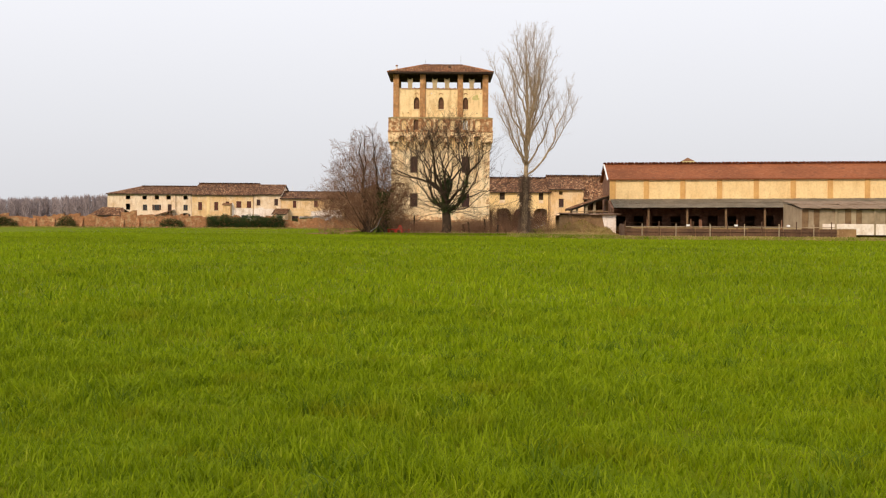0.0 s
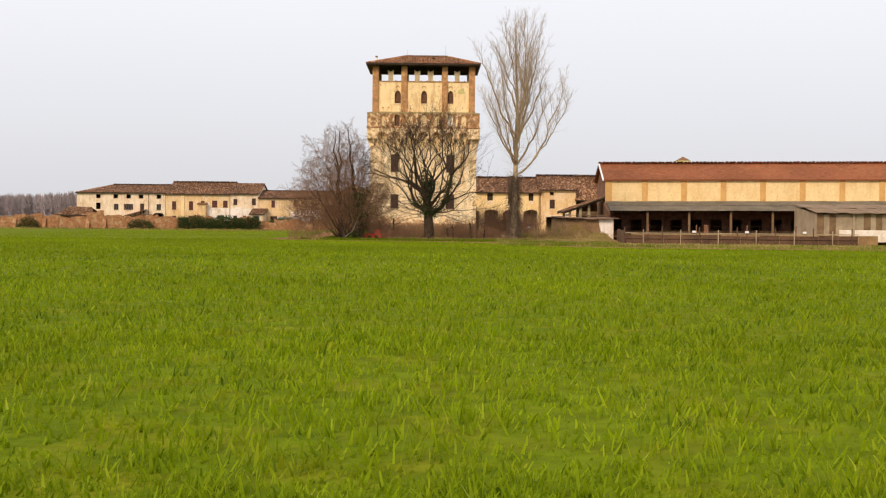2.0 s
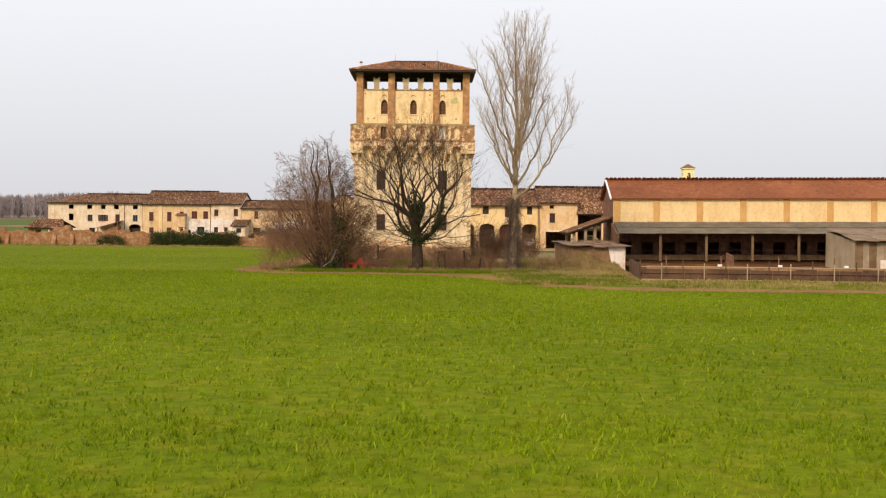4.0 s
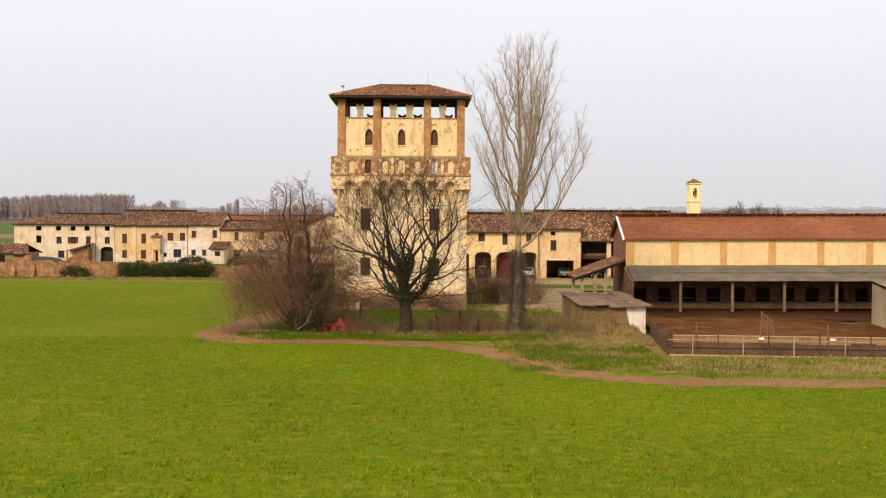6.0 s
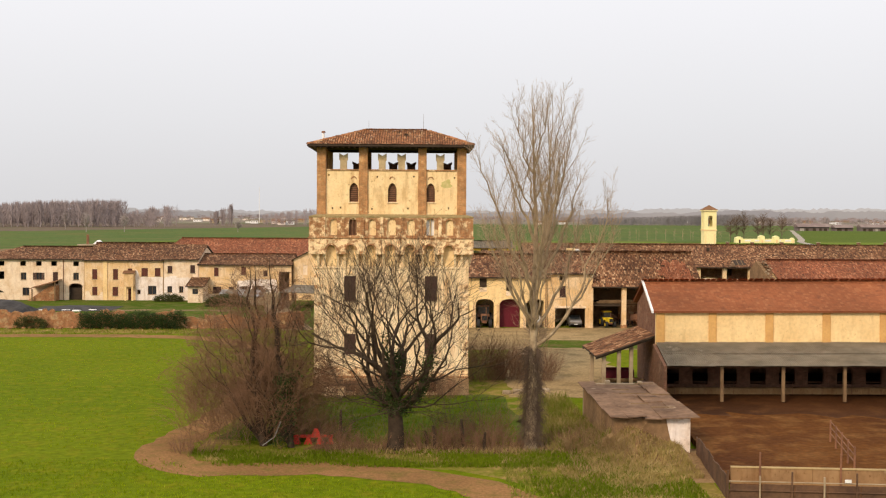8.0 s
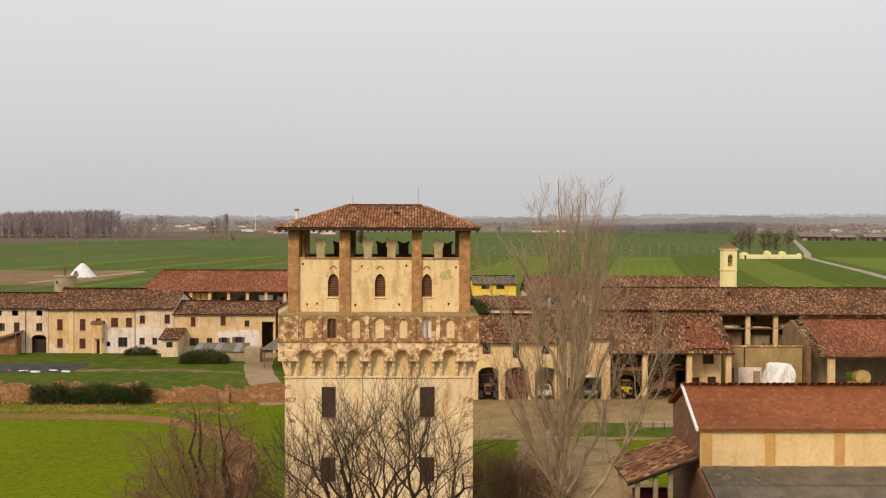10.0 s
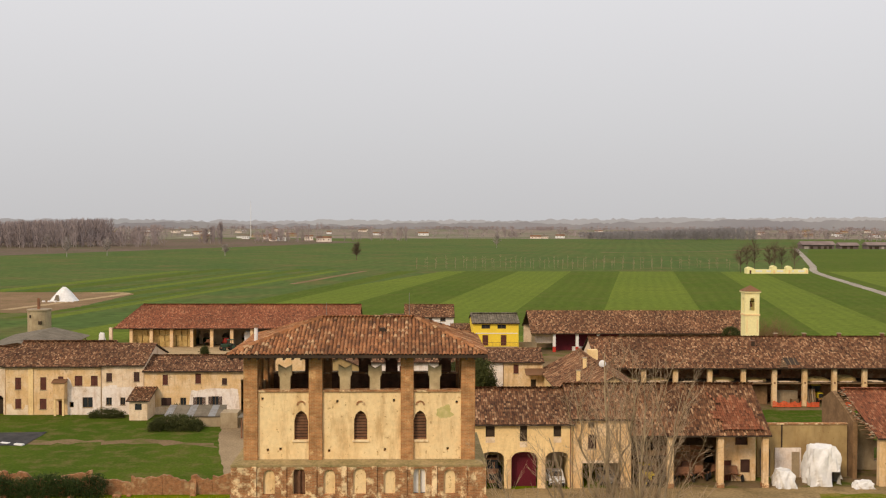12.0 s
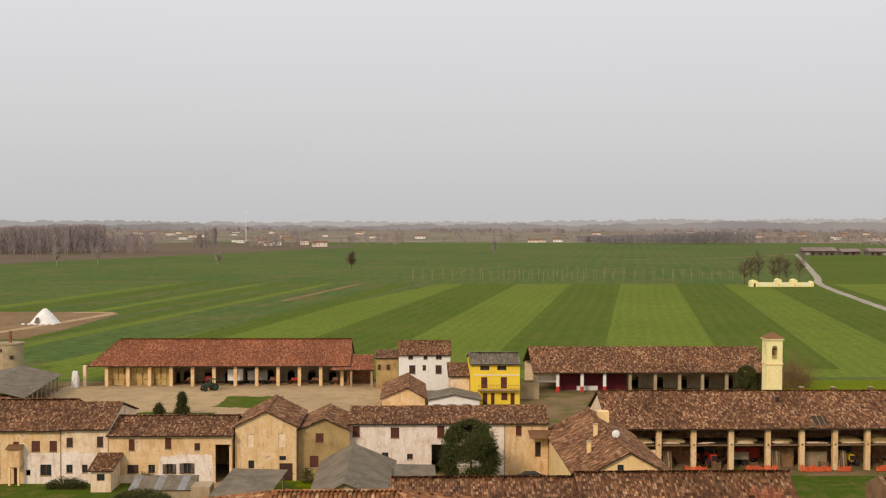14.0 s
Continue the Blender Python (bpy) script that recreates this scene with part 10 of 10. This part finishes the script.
def trailer(x, y, mat, label, w=3.6, h=1.5):
    t = thing("farm_trailer", x, y, 0.0, label, "trailer")
    part("bed", Geo().box(x - w / 2, x + w / 2, y, y + 1.9, 0.85, 1.0), "rust", t)
    part("side_board", Geo().box(x - w / 2, x + w / 2, y - 0.05, y, 0.9, 0.9 + h), mat, t)
    part("side_board", Geo().box(x - w / 2, x + w / 2, y + 1.9, y + 1.95, 0.9, 0.9 + h), mat, t)
    for s in (-1, 1):
        part("end_board", Geo().box(x + s * w / 2 - 0.03, x + s * w / 2 + 0.03, y, y + 1.9, 1.0, 0.9 + h), mat, t)
        part("wheel", Geo().tube([(x + s * w * 0.3, y + 0.0, 0.46), (x + s * w * 0.3, y + 0.22, 0.46)], [0.45, 0.45], 14), "rubber", t)
    part("drawbar", Geo().tube([(x + w / 2, y + 0.95, 0.8), (x + w / 2 + 1.2, y + 0.95, 0.6)], [0.05, 0.05], 6), "rust", t)


trailer(53.0, 266.5, "red_paint", "red farm trailer under the arcade")
trailer(51.4, 265.2, "grey_render", "grey farm trailer under the arcade", 2.6, 1.1)
trailer(-29.5, 347.5, "metal", "pale metal trailer under the hay barn", 4.2, 2.0)
trailer(-34.2, 346.8, "white_paint", "white box trailer beside the hay barn", 3.2, 2.4)
trailer(20.2, 155.5, "maroon", "old dark red farm cart under the porch", 2.6, 0.7)


def scrap(spots, seed):
    """Small farm implements: a frame, wheels and tines."""
    rng = random.Random(seed)
    for x, y, mat, w in spots:
        t = thing("farm_implement", x, y, 0.0, "rusty farm implement stored under the roof", "implement", "implements")
        part("frame", Geo().tube([(x - w / 2, y, 0.7), (x, y - 0.3, 1.1), (x + w / 2, y, 0.75)], [0.08] * 3, 6), mat, t)
        part("drawbar", Geo().tube([(x, y - 0.3, 1.0), (x + 0.2, y - 1.4, 0.6)], [0.06] * 2, 6), mat, t)
        part("hopper", Geo().box(x - w * 0.3, x + w * 0.3, y - 0.1, y + 0.6, 0.8, 1.4 + rng.uniform(0, 0.5), 0.12), mat, t)
        for s in (-1, 1):
            part("wheel", Geo().tube([(x + s * w * 0.45, y - 0.05, 0.43), (x + s * w * 0.45 + 0.14, y - 0.05, 0.43)], [0.43, 0.43], 12), "rubber", t)
        for k in range(6):
            a = x - w / 2 + w * k / 5
            part("tine", Geo().tube([(a, y, 0.75), (a + 0.05, y + 0.25, 0.02)], [0.03] * 2, 5), "rust", t)


scrap([(33.6, 213.6, "rust", 2.2), (36.9, 213.4, "rust", 2.0), (39.6, 214.8, "rust", 2.2), (29.9, 213.8, "rust", 2.0), (50.0, 266.0, "rust", 2.2), (56.6, 266.8, "rust", 2.0), (32.6, 211.5, "rust", 2.4), (34.6, 212.4, "rust", 1.8), (38.0, 211.6, "rust", 2.6), (38.8, 213.2, "yellow_paint", 1.6), (41.0, 266.2, "rust", 2.4), (45.6, 266.4, "red_paint", 2.0), (61.6, 266.0, "rust", 2.2), (72.0, 266.2, "rust", 2.4),
       (-44.0, 347.5, "rust", 2.6), (-40.2, 347.8, "red_paint", 2.2), (-26.0, 347.2, "rust", 2.6), (-21.5, 347.4, "red_paint", 2.4), (-17.0, 347.3, "rust", 2.6), (-12.6, 346.8, "rust", 2.2), (67.6, 211.4, "rust", 2.4)], 70)


def sheeted(x, y, w, d, h, seed, label, gape=False):
    """A machine under a white tarpaulin: a lumpy draped shape with folds."""
    rng = random.Random(seed)
    n, rings = 40, 13
    g = Geo()
    for j in range(rings):
        v = j / (rings - 1)
        for i in range(n):
            a = 2 * math.pi * i / n
            sq = 1 / max(abs(math.cos(a)), abs(math.sin(a))) ** 0.75
            r = (1.0 - 0.32 * v ** 2.2) * sq * 0.92
            fold = 1 + (0.10 * math.sin(7 * a + 2.5 * math.sin(4 * v)) + 0.06 * math.sin(13 * a + 7 * v) + 0.03 * math.sin(23 * a - 9 * v)) * (1 - v * 0.5)
            z = h * (1 - (1 - v) ** 1.15)
            g.v.append((x + math.cos(a) * w / 2 * r * fold, y + math.sin(a) * d / 2 * r * fold, 0.0 + z * (1 + 0.03 * math.sin(2 * a + seed) + 0.03 * math.sin(5 * a)) + rng.uniform(-0.07, 0.07) * min(1, j)))
    for j in range(rings - 1):
        for i in range(n):
            k = (i + 1) % n
            if gape and j < 4 and 32 <= i <= 35 - j // 2:
                continue
            g.f.append((j * n + i, j * n + k, (j + 1) * n + k, (j + 1) * n + i))
    g.f.append(tuple((rings - 1) * n + i for i in range(n)))
    return single("covered_machine", g, "tarp", label, "covered machine")


sheeted(47.9, 211.0, 4.0, 4.0, 4.1, 3, "large farm machine wrapped in white tarpaulin", True)
sheeted(43.2, 209.6, 2.3, 3.0, 1.8, 5, "small machine under a white sheet")
sheeted(51.6, 208.6, 2.4, 1.5, 0.8, 7, "crumpled white plastic sheet on the ground")
sheeted(-67.3, 343.0, 1.5, 1.5, 3.4, 9, "tall white sack hanging by the hay barn")


def nets():
    rng = random.Random(8)
    for x0, x1 in ((42.2, 45.4), (50.8, 55.4), (58.6, 63.2), (64.0, 66.0), (69.6, 72.4)):
        t = thing("net_fence", x0, 260.6, 0.0, "sagging orange plastic net fence before the arcade", "fence", "net fences")
        k = int((x1 - x0) / 0.35)
        pts = [(x0 + (x1 - x0) * i / k, 260.6 + rng.uniform(-0.15, 0.15), 0.95 + rng.uniform(-0.25, 0.2)) for i in range(k + 1)]
        g = Geo()
        for a, b in zip(pts, pts[1:]):
            for q in range(4):
                g.add([(a[0], a[1], 0.12 + (a[2] - 0.12) * (q + 0.15) / 4), (b[0], b[1], 0.12 + (b[2] - 0.12) * (q + 0.15) / 4), (b[0], b[1], 0.12 + (b[2] - 0.12) * (q + 0.95) / 4), (a[0], a[1], 0.12 + (a[2] - 0.12) * (q + 0.95) / 4)], [(0, 1, 2, 3)])
        part("net", g, "net", t)
        for x in (x0, (x0 + x1) / 2, x1):
            part("stake", Geo().tube([(x, 260.7, 0), (x, 260.7, 1.3)], [0.03, 0.03], 5), "rust", t)


nets()


def plough():
    t = thing("red_plough", -5.2, 130.6, 0.0, "red farm plough lying in the grass", "plough")
    part("beam", Geo().block(-6.7, -3.9, 130.5, 130.7, 0.45, 0.62, 0.03), "red_paint", t)
    part("headstock", Geo().prism([(-5.35, 0.62), (-4.75, 0.62), (-4.95, 1.05), (-5.2, 1.05)], "y", 130.52, 130.68), "red_paint", t)
    for x in (-6.4, -5.6, -4.8, -4.1):
        part("share", Geo().prism([(x - 0.28, 0.0), (x + 0.3, 0.0), (x + 0.12, 0.5), (x - 0.08, 0.45)], "y", 130.35, 130.85), "red_paint", t)
    single("pale_pipe", Geo().tube([(-8.4, 128.6, 0.3), (-7.6, 128.5, 0.9), (-7.2, 128.5, 1.9)], [0.045] * 3, 7), "metal", "bent pale pipe leaning in the thicket", "pipe")


plough()


def grass_posts():
    r = random.Random(44)
    for x, y, h in ((-3.4, 130.8, 2.3), (2.4, 129.6, 1.1), (3.0, 129.2, 1.5), (4.9, 129.4, 1.9), (6.3, 128.6, 1.2)):
        g = Geo().tube([(x, y, -0.05), (x + r.uniform(-0.08, 0.08), y, h * 0.5), (x + r.uniform(-0.15, 0.15), y, h)], [0.13, 0.11, 0.08], 8)
        single("stump", g, "bark", "dark rough stump of a dead stem", "stump", "stumps before the tower")


grass_posts()


def yard_details():
    rng = random.Random(15)
    single("stone_block", Geo().block(-6.1, -4.3, 150.0, 150.9, 0, 0.8, 0.15), "plaster_old", "pale stone block at the tower foot", "stone")
    for k in range(5):
        x, y = 9.0 + 0.9 * k + rng.uniform(-0.3, 0.3), 152.2 + rng.uniform(-0.6, 0.6)
        single("rubble_stone", Geo().block(x, x + rng.uniform(0.4, 0.8), y, y + 0.4, 0.0, 0.3 + rng.uniform(0, 0.15), 0.08), "concrete", "pale loose stone beside the lane", "stone", "loose stones")
    for k in range(4):
        x = 26.5 + 1.2 * k
        single("stone_trough", Geo().block(x, x + 1.1, 190.5, 191.1, 0.0, 0.6, 0.06), "concrete", "low grey stone block in the court", "stone", "court blocks")


yard_details()


# ---- far things ----
def cemetery():
    t = thing("cemetery", 208, 709, 0, "yellow walled cemetery with small chapels", "cemetery")
    for a, b in ((194.5, 200.5), (200.5, 206.5), (206.5, 212.5), (212.5, 218.5), (218.5, 224.5)):
        w = part("wall", Geo().block(a, b - 0.05, 709, 709.5, 0, 2.5, 0.05), "belfry", t)
        part("panel", Geo().box(a + 1.2, b - 1.2, 708.93, 708.99, 1.0, 1.9), "white_paint", w)
    for x, w, h in ((192.5, 4.0, 3.8), (206.0, 3.0, 4.6), (214.6, 3.0, 4.4), (224.4, 1.6, 3.2)):
        c = part("chapel", Geo().prism([(x - w / 2, 0), (x + w / 2, 0), (x + w / 2, h - 0.8), (x, h), (x - w / 2, h - 0.8)], "y", 708.3, 713), "belfry", t)
        part("door", Geo().box(x - 0.5, x + 0.5, 708.22, 708.29, 0, 2.0), "shutter" if x < 195 else "cream", c)


cemetery()


def tent():
    cx, cy = -121.5, 492.0
    t = thing("white_dome", cx, cy, 0.0, "white dome tent on the earth yard", "tent")
    n, rings = 24, 8
    g = Geo()
    for j in range(rings):
        v = j / (rings - 1) * 0.96
        for i in range(n):
            a = 2 * math.pi * i / n
            r = 5.1 * (1 - v) ** 0.72
            g.v.append((cx + math.cos(a) * r, cy + math.sin(a) * r, 0.0 + 5.3 * v ** 1.12 + 0.12 * math.sin(8 * a) * (1 - v)))
    g.f = [(j * n + i, j * n + (i + 1) % n, (j + 1) * n + (i + 1) % n, (j + 1) * n + i) for j in range(rings - 1) for i in range(n)]
    g.f.append(tuple((rings - 1) * n + i for i in range(n)))
    part("cover", g, "tarp", t, smooth=True)
    part("flap", Geo().slab([(cx - 2.2, cy - 4.9, 0.4), (cx - 0.2, cy - 5.0, 0.4), (cx - 0.6, cy - 4.4, 2.4), (cx - 1.6, cy - 4.4, 2.4)], 0.05), "sheet", t, "grey entrance flap")
    for k in range(6):
        x = cx - 6 + 2 * k
        single("white_bundle", Geo().block(x, x + 1.0, cy - 6.2, cy - 5.4, 0.0, 0.5, 0.1), "tarp", "white bundle lying beside the tent", "bundle", "bundles")


tent()


def water_tower():
    cx, cy = -89.5, 368
    t = thing("round_silo", cx, cy, 0, "round grey masonry silo with small windows", "silo")
    part("shaft", Geo().tube([(cx, cy, 0), (cx, cy, 6.6)], [2.8, 2.8], 28), "grey_render", t)
    part("rim", Geo().tube([(cx, cy, 6.602), (cx, cy, 6.9)], [3.0, 3.0], 28), "concrete", t)
    part("window", Geo().box(cx + 0.6, cx + 1.4, cy - 2.8, cy - 2.3, 3.3, 4.1), "wood_dark", t)
    part("window", Geo().box(cx - 1.6, cx - 1.2, cy - 2.6, cy - 2.1, 4.9, 5.6), "wood_dark", t)
    part("vent", Geo().block(cx - 0.4, cx + 0.2, cy - 0.4, cy + 0.2, 6.902, 9.6, 0.04), "rust", t)
    s = thing("machine_shed", -72, 320, 0, "open machine shed with grey sheet roof", "shed")
    for k in range(9):
        y = 309 + 3.5 * k
        part("roof_sheet", Geo().slab([(-66.4 - 0.09 * (y - 309), y, 3.2), (-66.4 - 0.09 * (y - 305.5), y + 3.46, 3.2), (-74.4 - 0.09 * (y - 305.5), y + 3.46, 5.0), (-74.4 - 0.09 * (y - 309), y, 5.0)], 0.08), "sheet", s)
        part("roof_sheet", Geo().slab([(-74.45 - 0.09 * (y - 309), y, 5.0), (-74.45 - 0.09 * (y - 305.5), y + 3.46, 5.0), (-83 - 0.09 * (y - 305.5), y + 3.46, 3.4), (-83 - 0.09 * (y - 309), y, 3.4)], 0.08), "sheet", s)
        part("post", Geo().block(-66.9 - 0.09 * (y - 309), -66.65 - 0.09 * (y - 309), y + 0.2, y + 0.45, 0, 3.1, 0.02), "concrete", s)
    part("back_wall", Geo().box(-79.5, -79.2, 309.5, 340, 0, 4.0), "grey_render", s)
    part("end_wall", Geo().prism([(-79, 0), (-71, 0), (-71, 4.1), (-75, 4.85), (-79, 4.05)], "y", 309.6, 309.9), "mudwall", s)
    part("low_roof", Geo().slab([(-84, 296, 2.6), (-68.5, 296, 2.6), (-68.5, 308, 3.6), (-84, 308, 3.6)], 0.1), "tile_mid", s, "reddish tiled low roof")
    for x in (-83.5, -76, -69):
        part("low_post", Geo().block(x - 0.12, x + 0.12, 296.3, 296.6, 0, 2.45, 0.02), "concrete", s)


water_tower()


def far_buildings():
    rng = random.Random(19)
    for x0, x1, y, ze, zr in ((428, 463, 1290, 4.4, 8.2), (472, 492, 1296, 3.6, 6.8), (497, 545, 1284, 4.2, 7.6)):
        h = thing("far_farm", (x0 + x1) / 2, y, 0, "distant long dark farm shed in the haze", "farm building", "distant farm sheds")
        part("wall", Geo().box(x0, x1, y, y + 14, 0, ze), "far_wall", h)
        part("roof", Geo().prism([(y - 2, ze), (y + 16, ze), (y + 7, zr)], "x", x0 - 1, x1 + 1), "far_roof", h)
        x = x0 + 2
        while x < x1 - 4:
            w = rng.uniform(2.5, 5.5)
            part("door", Geo().box(x, x + w, y - 0.4, y - 0.02, 0, 2.8), rng.choice(["wood_dark", "wood_dark", "far_pale"]), h)
            x += w + rng.uniform(1.5, 5)
    spots = [(-330, 1900), (-280, 1950), (-262, 1880), (-236, 1960), (-220, 1850), (-196, 1700), (-186, 1710), (-150, 1760), (-118, 1640), (-20, 2300), (28, 2350), (215, 1980), (232, 1990), (262, 2020), (-65, 2400), (640, 2300), (700, 2350), (780, 2250), (860, 2300), (940, 2150), (1010, 2250), (560, 2400), (380, 2350)]
    spots += [(rng.uniform(-760, -40), rng.uniform(2000, 3600)) for _ in range(26)] + [(rng.uniform(420, 1400), rng.uniform(2100, 3600)) for _ in range(26)]
    for x, y in spots:
        w, d, hh = rng.uniform(9, 22), rng.uniform(8, 12), rng.uniform(3, 6)
        t = thing("far_house", x, y, 0, "distant pale house on the plain", "house", "distant houses")
        part("wall", Geo().box(x - w / 2, x + w / 2, y, y + d, 0, hh), rng.choice(["white_paint", "white", "grey_render", "white"]), t)
        part("roof", Geo().prism([(y - 0.5, hh), (y + d + 0.5, hh), (y + d / 2, hh + 2.4)], "x", x - w / 2 - 0.4, x + w / 2 + 0.4), "tile_old" if rng.random() < 0.6 else "sheet", t)
        for k in range(3):
            a = x - w / 2 + w * (k + 0.4) / 3
            part("window", Geo().box(a, a + 1.2, y - 0.06, y - 0.01, hh * 0.45, hh * 0.75), "shutter", t)
    m = thing("far_mast", -270, 2000, 0, "thin distant pale mast", "mast")
    part("pole", Geo().tube([(-270, 2000, 0), (-270, 2000, 62)], [0.55, 0.3], 8), "white_paint", m)


far_buildings()
